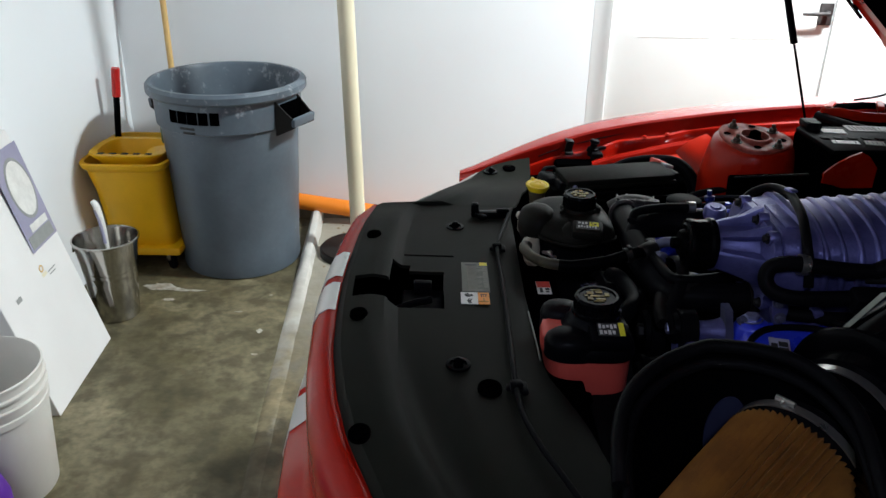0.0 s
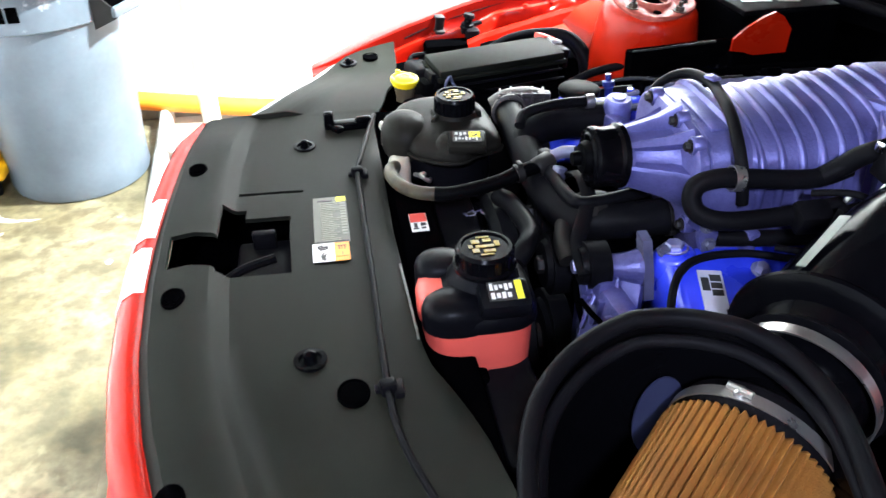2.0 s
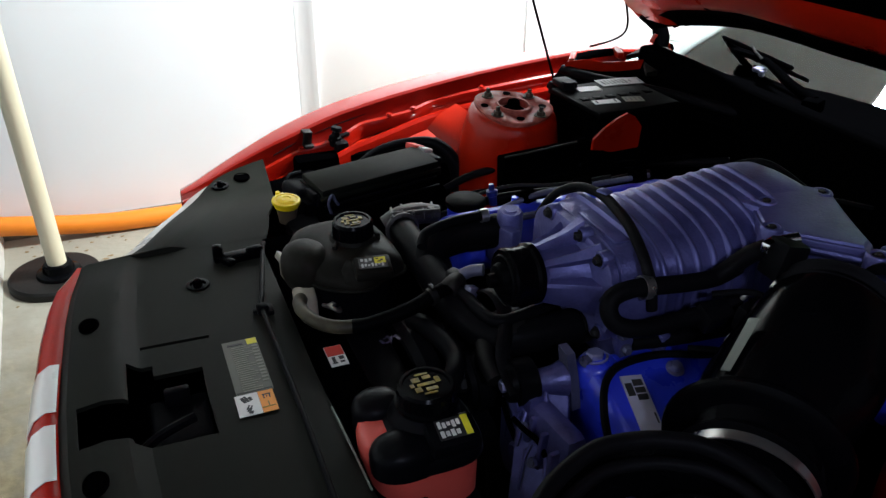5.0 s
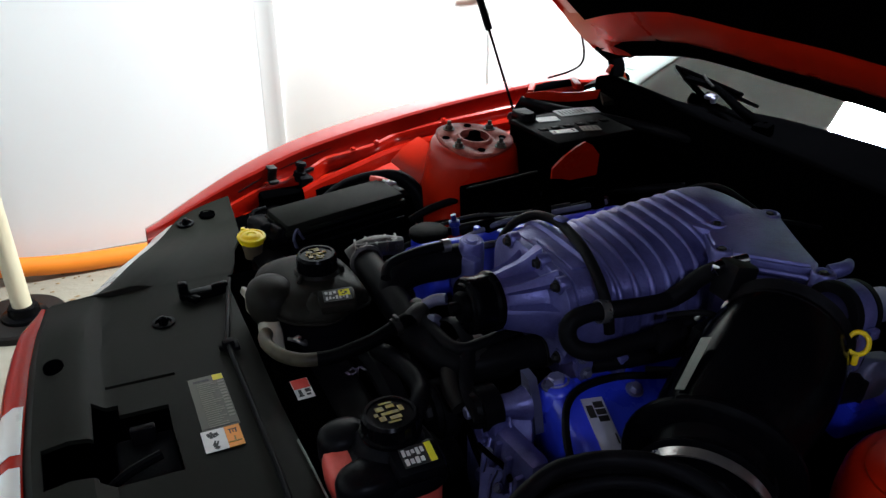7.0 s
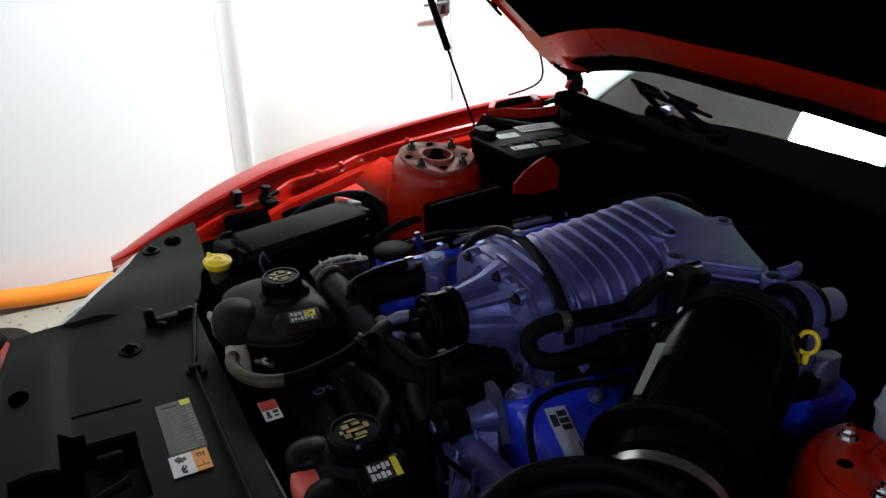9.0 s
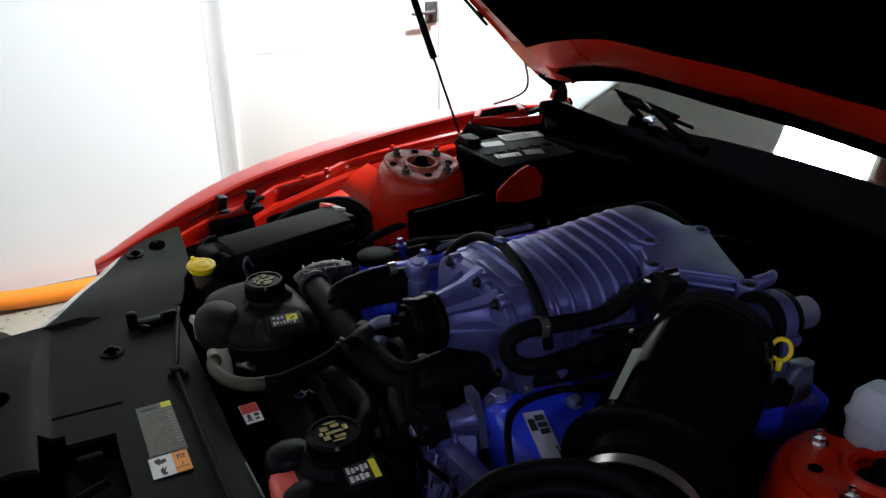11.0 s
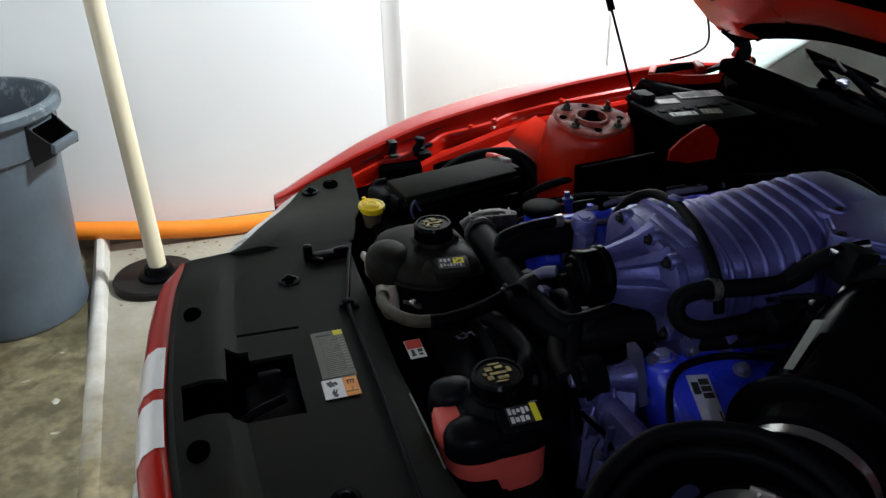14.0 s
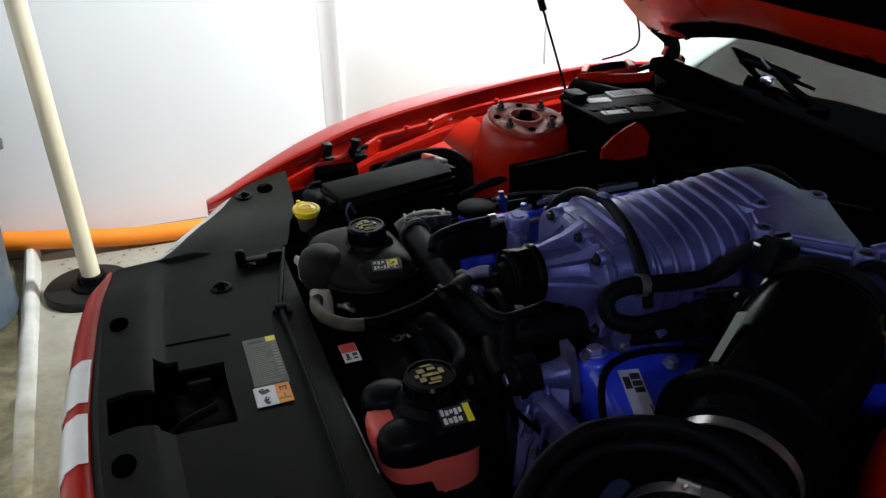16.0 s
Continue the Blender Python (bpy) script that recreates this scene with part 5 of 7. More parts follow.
part("loom", tube([(0.66, 0.54, 0.78), (0.71, 0.53, 0.805), (0.78, 0.50, 0.825), (0.92, 0.44, 0.835), (1.05, 0.38, 0.84), (1.16, 0.30, 0.86)], 0.008, 12), RUBBER, car, "black wiring loom")
part("loom", tube([(0.55, 0.33, 0.83), (0.66, 0.31, 0.86), (0.80, 0.28, 0.87), (0.95, 0.27, 0.88)], 0.008, 10), RUBBER, car, "black wiring loom")
part("relay_bracket", rbox((0.885, 0.452, 0.825), (0.30, 0.03, 0.11), (0, -2, 2), 0.006), VOID, car, "black bracket")
part("relay_bracket", join(rbox((0.975, 0.425, 0.815), (0.13, 0.03, 0.09), (0, -2, 2), 0.006), rbox((0.93, 0.415, 0.85), (0.04, 0.02, 0.04), (0, 10, 2), 0.004)), VOID, car, "black relay box")
# Thin tube draws the grey highlight on the bracket's top edge.
part("bracket_highlight", tube([(0.740, 0.438, 0.876), (0.82, 0.440, 0.880), (0.90, 0.443, 0.884)], 0.0022, 6), IRON, car, "thin grey highlight drawn along the bracket edge")

# Black blocks fill in the shade between wing rail and fuse box.
part("side_tray", join(rbox((0.38, 0.655, 0.74), (0.16, 0.14, 0.08), (0, 0, 20), 0.01), rbox((0.55, 0.67, 0.76), (0.26, 0.10, 0.06), (0, 0, 8), 0.01)), VOID, car, "black fill for the shade inside the wing")

# battery
bat = part("battery", rbox((1.027, 0.520, 0.855), (0.20, 0.185, 0.16), (0, 0, 3), 0.008), VOID, car, "black battery")
part("battery_lid", join(rbox((1.027, 0.520, 0.937), (0.195, 0.18, 0.012), (0, 0, 3), 0.004), *[rbox((0.952 + 0.030 * k, 0.512, 0.943), (0.018, 0.018, 0.004), (0, 0, 3), 0.003) for k in range(6)]), RUBBER_DEEP, bat)
for x, y, w, h, a, ink, dark in ((0.994, 0.567, 0.050, 0.030, -8, PAPER, 0), (1.070, 0.590, 0.072, 0.044, -4, GREY_INK, 7), (1.118, 0.585, 0.030, 0.040, -10, PALE_INK, 2), (0.984, 0.483, 0.056, 0.022, -6, PAPER, 2), (1.045, 0.478, 0.040, 0.030, -14, PRINT_INK, 4)):
    mb = pose(x, y, 0.9435, 0, 0, a)
    lab = part("battery_label", plate(mb, w, h, 0.001), ink, bat, "worn printed battery label")
    if not dark:
        continue
    part("label_print", bars(mb @ Matrix.Translation((0, 0, 0.0004)), [(-w * 0.36 + w * 0.72 * k / max(1, dark - 1), 0, w * 0.05, h * 0.62) for k in range(dark)], 0.0004), BLACK_INK, lab, "dark bars of print")
part("terminal", join(lathe([(0.016, 0), (0.014, 0.018), (0, 0.018)], pose(0.955, 0.585, 0.942), 14, False), rbox((0.955, 0.60, 0.951), (0.035, 0.05, 0.015), bevel=0.004)), RUBBER, bat)
def brace(y):
    return [V(0.926, y, 0.78), V(0.924, y, 0.862), V(0.919, y - 0.003, 0.896), V(0.938, y - 0.005, 0.920), V(0.962, y - 0.006, 0.938), V(0.982, y - 0.006, 0.947), V(1.000, y - 0.005, 0.938), V(1.025, y - 0.003, 0.911), V(1.034, y, 0.85), V(1.034, y, 0.78)]


part("brace_plate", loft([[p + V(0, -0.22 * (p.z - 0.86), 0) for p in brace(y)] for y in (0.425, 0.431)]), RED_DULL, car, "red steel brace plate")

# gas strut that holds the bonnet
gs = part("gas_strut", tube([(1.004, 0.722, 0.905), (0.953, 0.770, 1.104)], 0.0030, 10), GLOSSBLACK, car, "thin black gas strut rod")
part("strut_body", tube([(0.954, 0.769, 1.100), (0.826, 0.87, 1.58)], 0.0085, 16), GLOSSBLACK, gs, "black gas strut body")
part("ball_joint", join(rbox((1.000, 0.722, 0.900), (0.02, 0.02, 0.03), bevel=0.004), lathe([(0.009, 0), (0.009, 0.018), (0, 0.018)], along((1.0, 0.722, 0.90), (0, 1, 0)), 12, False)), RUBBER, gs)


# ---------------------------------------------------------------- tanks and hoses
def blob(name, rings, material, parent, label=""):
    return part(name, loft(rings), material, parent, label, 60)


# coolant expansion tank
def tank_ring(z, x0, x1, y0, y1, p=3.4, n=32):
    return superring(((x0 + x1) / 2, (y0 + y1) / 2, z), (1, 0, 0), (0, 1, 0), (x1 - x0) / 2, (y1 - y0) / 2, p, n)


TANK_PLAN = [(0.286, 0.172), (0.290, 0.142), (0.300, 0.120), (0.322, 0.102), (0.348, 0.092), (0.368, 0.094), (0.386, 0.108), (0.408, 0.116), (0.424, 0.124), (0.430, 0.150), (0.428, 0.205), (0.418, 0.258), (0.388, 0.282), (0.345, 0.290), (0.304, 0.280), (0.282, 0.252), (0.278, 0.212)]


def tank_outline(k, z, x=0.352, y=0.196):
    return curve([(x + (px - x) * k, y + (py - y) * k, z) for px, py in TANK_PLAN + TANK_PLAN[:1]], 3)[:-1]


tank = blob("expansion_tank", [tank_outline(k, z) for z, k in ((0.856, 0.90), (0.862, 0.975), (0.867, 1.0), (0.874, 0.995), (0.884, 0.93), (0.891, 0.80), (0.896, 0.58), (0.897, 0.30))], TANK, car, "smoky grey coolant expansion tank")
# Shade below the front ledge is put into the darker lower body.
blob("tank_body", [tank_ring(z, x0, x1, y0, 0.280, 3.2) for z, x0, x1, y0 in ((0.70, 0.30, 0.40, 0.13), (0.72, 0.29, 0.415, 0.118), (0.80, 0.285, 0.418, 0.116), (0.862, 0.280, 0.420, 0.130))], DARK_TANK, tank, "lower half of the tank with shade in its colour")
blob("tank_bulge", [superring((0.290 + 0.003 * k, 0.176 + 0.006 * k, z), (1, 0, 0), (0, 1, 0), 0.037 * k, 0.048 * k, 2.1, 28) for z, k in ((0.838, 0.66), (0.850, 0.88), (0.864, 1.0), (0.880, 0.99), (0.893, 0.86), (0.901, 0.64), (0.906, 0.34), (0.907, 0.08))], TANK, tank, "rounded dome of the tank")
blob("tank_rib", [superring((x, y, z), (0.95, -0.3, 0), (0.3, 0.95, 0), a, b, 2.4, 18) for x, y, z, a, b in ((0.350, 0.118, 0.862, 0.026, 0.024), (0.350, 0.116, 0.878, 0.026, 0.024), (0.351, 0.120, 0.890, 0.022, 0.020), (0.352, 0.126, 0.896, 0.012, 0.010))], TANK, tank)
part("tank_seam", tube([tank_outline(1.012, 0.866)[j] for j in list(range(36, 51)) + list(range(0, 27))], 0.0026, 8, 1), TANK, tank, "moulded seam of the tank")
part("tank_strap", join(rbox((0.264, 0.222, 0.866), (0.008, 0.036, 0.012), (0, 20, 8), 0.003), rbox((0.264, 0.204, 0.856), (0.010, 0.018, 0.024), (0, 0, 8), 0.003)), TANK_PALE, tank, "milky fixing ear")


def ribbed_cap(place, r, h, name, parent, tilt=(0, 0, 0)):
    """A screw cap with a knurled skirt and printed warning in its top."""
    m = pose(*place, *tilt)
    n, bm = 48, bmesh.new()
    rings = []
    for rr, z, k in ((r * 1.10, 0.0, 0), (r * 1.12, 0.004, 0), (r * 1.0, 0.006, 1), (r * 1.0, h * 0.86, 1), (r * 0.93, h, 0), (r * 0.82, h, 0), (r * 0.80, h - 0.002, 0)):
        rings.append([m @ V((rr + k * 0.0012 * (j % 2)) * math.cos(2 * math.pi * j / n), (rr + k * 0.0012 * (j % 2)) * math.sin(2 * math.pi * j / n), z) for j in range(n)])
    c = part(name, loft(rings), GLOSSBLACK, parent, "black ribbed screw cap", 25)
    mm = m @ Matrix.Translation((0, 0, h - 0.0021))
    rows = [(-0.010, 0.010, 0.010, 0.008), (0.004, 0.012, 0.010, 0.006), (0.0, 0.0, 0.022, 0.005), (-0.012, -0.008, 0.008, 0.008), (0.004, -0.010, 0.014, 0.006), (0.015, 0.004, 0.006, 0.010), (-0.017, 0.001, 0.005, 0.006), (0.0, -0.017, 0.016, 0.003), (0.0, 0.019, 0.016, 0.003)]
    part("cap_print", bars(mm, [(x * r / 0.034, y * r / 0.034, w * r / 0.034, hh * r / 0.034) for x, y, w, hh in rows], 0.0006), GOLD_INK, c, "gold printed warning")
    return c


part("filler_neck", lathe([(0.043, -0.006), (0.041, 0.008), (0.036, 0.014), (0.033, 0.020), (0, 0.020)], pose(0.369, 0.196, 0.882), 28, False), TANK, tank)
for q, a in (((0.402, 0.190, 0.898), 8), ((0.338, 0.176, 0.896), -30)):
    part("neck_lug", rbox(q, (0.008, 0.024, 0.013), (0, 0, a), 0.003), TANK, tank, "moulded stop beside the cap")
ribbed_cap((0.369, 0.194, 0.893), 0.0295, 0.034, "tank_cap", tank)
m = on_plane((0.3715, 0.1045, 0.9005), (0.4015, 0.1000, 0.9005), (0.03, -0.22, 1))
part("label_pad", rbox((0.3715, 0.106, 0.891), (0.054, 0.040, 0.016), (12, 0, -8), 0.005), TANK, tank)
lab = part("label", plate(m, 0.040, 0.024), BLACK_INK, tank, "black label with pale print")
part("label_band", plate(m @ Matrix.Translation((0.0105, 0.0035, 0.0004)), 0.016, 0.0125), YELLOW_INK, lab, "yellow print")
part("label_mark", bars(m @ Matrix.Translation((0, 0, 0.0006)), [(0.0065, 0.0065, 0.0035, 0.002), (0.0125, 0.003, 0.004, 0.003), (0.009, 0.0005, 0.005, 0.0016)]), BLACK_INK, lab, "dark symbols")
part("label_print", bars(m, [(-0.015 + 0.006 * k, 0.0060 - 0.001 * (k % 2), 0.0040, 0.0050 + 0.0015 * (k % 2)) for k in range(3)] + [(-0.0155 + 0.0048 * k, -0.0055 + 0.0008 * (k % 2), 0.0030, 0.0070 - 0.0022 * (k % 3)) for k in range(7)]), PALE_INK, lab, "pale symbols")
part("tank_foot", loft([superring((x, y, z), (1, 0.2, 0), (-0.2, 1, 0), a, b, 2.6, 20) for x, y, z, a, b in ((0.278, 0.110, 0.815, 0.010, 0.016), (0.277, 0.124, 0.832, 0.013, 0.022), (0.278, 0.138, 0.848, 0.014, 0.024), (0.281, 0.148, 0.860, 0.010, 0.018))]), TANK_PALE, tank, "milky tank corner")
part("overflow_hose", tube([(0.270, 0.128, 0.848), (0.262, 0.098, 0.862), (0.259, 0.062, 0.872), (0.268, 0.030, 0.874), (0.288, 0.010, 0.873), (0.318, 0.001, 0.872)], [0.0105, 0.0095, 0.0090, 0.0090, 0.0092, 0.0094], 14), TANK_DUSK, car, "dusty tan hose end")
part("overflow_hose", tube([(0.310, 0.003, 0.8722), (0.335, -0.001, 0.873), (0.39, 0.004, 0.880), (0.43, 0.012, 0.890), (0.452, 0.018, 0.893)], 0.0100, 14), RUBBER_DEEP, car, "black rubber hose")
part("hose_clamp", join(lathe([(0.011, -0.005), (0.0128, -0.005), (0.0128, 0.005), (0.011, 0.005)], along((0.424, 0.0105, 0.8885), (1, 0.22, 0.22)), 18, False), rbox((0.424, 0.0105, 0.902), (0.006, 0.012, 0.006), (0, 0, 10), 0.001)), IRON, car, "dark spring clamp")
part("tank_clip", join(tube([(0.296, 0.100, 0.850), (0.302, 0.078, 0.858), (0.312, 0.074, 0.852), (0.316, 0.090, 0.846)], 0.003, 8), rbox((0.305, 0.088, 0.856), (0.010, 0.008, 0.004), (0, 0, 25), 0.001)), CLAMP, car, "small wire hose clip")

# intercooler tank with pink fluid
IX0, IX1, IY0, IY1 = 0.264, 0.384, -0.262, -0.146
ic = blob("intercooler_tank", [tank_ring(0.64, IX0 + 0.02, IX1 - 0.015, IY0 + 0.02, IY1 - 0.01), tank_ring(0.66, IX0 + 0.006, IX1 - 0.006, IY0 + 0.008, IY1 - 0.005), tank_ring(0.74, IX0, IX1 - 0.002, IY0 + 0.002, IY1), tank_ring(0.846, IX0, IX1, IY0, IY1), tank_ring(0.858, IX0 + 0.003, IX1 - 0.002, IY0 + 0.003, IY1 - 0.003)], COOLANT, car, "pink translucent intercooler tank")
blob("tank_shoulder", [tank_ring(0.853, IX0 + 0.016, IX1 + 0.003, IY0 - 0.002, IY1 + 0.002), tank_ring(0.857, IX0 + 0.014, IX1 + 0.005, IY0 - 0.004, IY1 + 0.004), tank_ring(0.868, IX0 + 0.016, IX1 + 0.003, IY0 - 0.002, IY1 + 0.002), tank_ring(0.882, IX0 + 0.026, IX1 - 0.006, IY0 + 0.010, IY1 - 0.006, 3), tank_ring(0.888, IX0 + 0.04, IX1 - 0.02, IY0 + 0.03, IY1 - 0.02, 2.6)], DARK_TANK, ic, "dark upper half of the tank")
for x, y, a, b, zz in ((0.299, -0.236, 0.040, 0.029, 0.889), (0.291, -0.164, 0.030, 0.026, 0.893)):
    blob("tank_lobe", [superring((x, y, z), (1, 0, 0), (0, 1, 0), a * k, b * k, 2.3, 24) for z, k in ((0.852, 0.98), (zz - 0.018, 1.0), (zz - 0.010, 0.93), (zz - 0.004, 0.74), (zz - 0.001, 0.45), (zz, 0.12))], DARK_TANK, ic)
part("filler_neck", lathe([(0.042, -0.004), (0.040, 0.012), (0.035, 0.018), (0.032, 0.03), (0, 0.03)], pose(0.332, -0.202, 0.876), 28, False), DARK_TANK, ic)
ribbed_cap((0.333, -0.206, 0.902), 0.031, 0.026, "tank_cap", ic)
m = on_plane((0.346, -0.2515, 0.8995), (0.376, -0.2515, 0.8990), (0.05, -0.28, 1))
part("label_pad", rbox((0.346, -0.248, 0.886), (0.056, 0.040, 0.024), (14, 0, 0), 0.007), DARK_TANK, ic)
lab = part("label", plate(m, 0.037, 0.025), BLACK_INK, ic, "black label with pale print")
part("label_band", plate(m @ Matrix.Translation((0.0145, 0.0, 0.0004)), 0.0075, 0.0245), YELLOW_INK, lab, "yellow print")
part("label_print", bars(m, [(-0.0145 + 0.0052 * k, 0.0055 - 0.001 * (k % 2), 0.0036, 0.0085 - 0.002 * (k % 3)) for k in range(5)] + [(-0.0140 + 0.0058 * k, -0.006, 0.0042, 0.0080 - 0.002 * (k % 2)) for k in range(4)]), PAPER, lab, "pale symbols")
part("tank_strap", join(rbox((0.296, -0.268, 0.790), (0.062, 0.024, 0.034), (0, 4, 0), 0.006), rbox((0.270, -0.256, 0.770), (0.020, 0.05, 0.10), bevel=0.006)), VOID, ic, "black tank bracket")
blob("tank_cheek", [superring((0.284, -0.197, z), (1, 0, 0), (0, 1, 0), 0.026 * k, 0.034 * k, 2.6, 20) for z, k in ((0.84, 0.95), (0.862, 1.0), (0.872, 0.9), (0.877, 0.6), (0.878, 0.2))], COOLANT, ic, "pale pink side of the tank")

part("drain_hose", join(tube([(0.328, -0.326, 0.66), (0.334, -0.322, 0.72), (0.341, -0.310, 0.770)], 0.011, 12), lathe([(0.0135, -0.008), (0.0135, 0.008), (0.011, 0.010), (0, 0.010)], along((0.342, -0.308, 0.774), (-0.2, -0.4, 0.9)), 16, False)), RUBBER, car, "black drain hose")
part("hose_fitting", join(lathe([(0.0065, -0.004), (0.0065, 0.010), (0.0050, 0.012), (0, 0.012)], along((0.339, -0.312, 0.784), (-0.2, -0.4, 0.9)), 12, False), rbox((0.344, -0.304, 0.782), (0.010, 0.008, 0.008), (0, 0, 30), 0.002)), CLAMP, car, "bright steel hose fitting")

# upper radiator hoses
part("radiator_hose", tube([(0.470, 0.262, 0.858), (0.466, 0.240, 0.864), (0.462, 0.180, 0.867), (0.459, 0.110, 0.866), (0.458, 0.030, 0.864), (0.466, -0.036, 0.861), (0.488, -0.076, 0.861), (0.527, -0.088, 0.864), (0.578, -0.091, 0.866), (0.640, -0.092, 0.870)], [0.0225, 0.023, 0.024, 0.024, 0.0235, 0.0235, 0.0235, 0.0235, 0.0235, 0.0235], 24), RUBBER, car, "thick black radiator hose")
part("hose_clamp", join(lathe([(0.0242, -0.005), (0.0260, -0.005), (0.0260, 0.005), (0.0242, 0.005)], along((0.594, -0.0915, 0.867), (1, -0.02, 0.06)), 24, False), rbox((0.594, -0.094, 0.894), (0.008, 0.012, 0.006), bevel=0.001)), IRON, car, "dark spring clamp")
part("bypass_hose", tube([(0.458, 0.022, 0.893), (0.466, -0.009, 0.889), (0.471, -0.055, 0.888), (0.485, -0.077, 0.888), (0.530, -0.072, 0.888), (0.571, -0.061, 0.888), (0.612, -0.054, 0.888)], 0.0088, 14), RUBBER, car, "black bypass hose")
part("overflow_branch", tube([(0.404, 0.030, 0.842), (0.407, -0.010, 0.858), (0.414, -0.060, 0.862), (0.414, -0.096, 0.862), (0.402, -0.122, 0.862), (0.386, -0.138, 0.852)], 0.0128, 14), RUBBER, car, "black hose between the tanks")
part("rubber_duct", tube([(0.455, 0.118, 0.868), (0.480, 0.146, 0.882), (0.525, 0.160, 0.886), (0.592, 0.155, 0.886)], [0.020, 0.025, 0.027, 0.027], 24), RUBBER, car, "wide black rubber duct")
part("vacuum_hose", tube([(0.448, 0.110, 0.908), (0.462, 0.130, 0.918), (0.511, 0.146, 0.920), (0.566, 0.149, 0.920)], 0.0078, 12), RUBBER, car, "black vacuum hose")
part("hose_clamp", lathe([(0.0082, -0.006), (0.0105, -0.006), (0.0105, 0.006), (0.0082, 0.006)], along((0.562, 0.149, 0.920), (1, 0.02, 0)), 16, False), CLAMP, car, "bright hose clamp")
joint = part("hose_joint", join(lathe([(0.011, -0.016), (0.014, -0.012), (0.014, 0.012), (0.011, 0.016), (0, 0.016)], along((0.458, 0.018, 0.894), (0.7, 0.5, 0.1)), 18, False), rbox((0.466, 0.034, 0.896), (0.016, 0.018, 0.022), (0, 0, 30), 0.003)), IRON, car, "dark hose joint with clamps")
part("fitting", join(tube([(0.470, 0.032, 0.896), (0.486, 0.022, 0.908), (0.500, 0.012, 0.912)], 0.0085, 12), rbox((0.474, -0.004, 0.892), (0.018, 0.014, 0.018), (0, 20, 20), 0.003), lathe([(0.006, 0), (0.006, 0.016), (0, 0.016)], along((0.468, -0.020, 0.888), (0.4, -0.8, -0.2)), 10, False)), ALU_DULL, joint, "dull metal fitting")
elb = part("outlet_elbow", join(tube([(0.446, 0.270, 0.864), (0.468, 0.268, 0.876), (0.500, 0.274, 0.876), (0.536, 0.272, 0.870)], [0.018, 0.019, 0.018, 0.015], 18), lathe([(0.026, -0.004), (0.028, -0.002), (0.028, 0.003), (0.024, 0.006)], along((0.466, 0.250, 0.866), (0, -1, 0.05)), 24, False)), CAST, car, "ribbed grey cast outlet elbow", 40)
for k in range(5):
    part("elbow_rib", rbox((0.454 + 0.018 * k, 0.266 + 0.001 * k, 0.886 - 0.002 * abs(k - 1)), (0.004, 0.036, 0.016), (0, 0, -14), 0.0012), CAST, elb)
part("elbow_rib", rbox((0.492, 0.256, 0.888), (0.082, 0.005, 0.008), (0, 3, -4), 0.0015), CAST, elb)
part("bolt", bolt((0.520, 0.262, 0.884), (0, 0, 1), 0.006, 0.006), CAST, elb, "dull bolt")

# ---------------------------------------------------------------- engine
# The block's black colour holds the shade under the supercharger.
engine = part("engine_block", join(rbox((0.77, -0.05, 0.67), (0.44, 0.42, 0.30), bevel=0.02), rbox((0.53, -0.05, 0.62), (0.08, 0.40, 0.28), bevel=0.02)), VOID, car, "engine block with shade in its black colour")


def cam_cover(y, tilt, x0, x1, z, name_label, trim=0.0):
    m = pose((x0 + x1) / 2, y, z, tilt, 0, 0)
    L = x1 - x0
    def ring(x, a, b, zz):
        return [m @ p for p in superring((x, 0, zz), (0, 1, 0), (0, 0, 1), a, b, 4.5, 24)]
    c = part("cam_cover", loft([ring(-L / 2 + trim, 0.054, 0.036, -0.01), ring(-L / 2 + trim + 0.006, 0.067, 0.046, 0), ring(-L / 2 + trim + 0.014, 0.070, 0.050, 0), ring(L / 2 - 0.02, 0.070, 0.050, 0), ring(L / 2 - 0.006, 0.066, 0.046, 0), ring(L / 2, 0.05, 0.034, -0.01)]), BLUE, engine, name_label, 50)
    return c, m


near_cover, m_near = cam_cover(-0.210, 18, 0.525, 0.97, 0.806, "blue enamelled cam cover", 0.024)
far_cover, m_far = cam_cover(0.245, -30, 0.545, 0.96, 0.822, "blue enamelled cam cover")
for x in (-0.19, -0.06, 0.08, 0.19):
    for y in (-0.058, 0.058):
        part("bolt", bolt(m_near @ V(x, y, 0.046), m_near.to_3x3() @ V(0, 0, 1), 0.0065, 0.008), ALU_DULL, near_cover, "steel bolt")
p = m_near @ V(-0.175, 0.052, 0.030)
part("cover_boss", lathe([(0.028, -0.010), (0.025, 0.012), (0.021, 0.017), (0.0135, 0.020), (0.0135, 0.022), (0, 0.022)], along(p, (-0.1, 0.1, 1)), 24, False), BLUE, near_cover, "blue bolt boss")
part("bolt", bolt(V(*p) + V(-0.002, 0.002, 0.020), (-0.1, 0.1, 1), 0.0115, 0.009), ALU_BRIGHT, near_cover, "bright bolt")
part("bolt", bolt(m_near @ V(-0.088, 0.016, 0.050), m_near.to_3x3() @ V(0, 0, 1), 0.008, 0.010), ALU_BRIGHT, near_cover, "bright bolt")
ml = m_near @ Matrix.Translation((-0.158, -0.026, 0.0502)) @ pose(0, 0, 0, 0, 0, -10)
lab = part("name_plate", plate(ml, 0.0285, 0.098, 0.0015), PLATE, near_cover, "silver-white name plate")
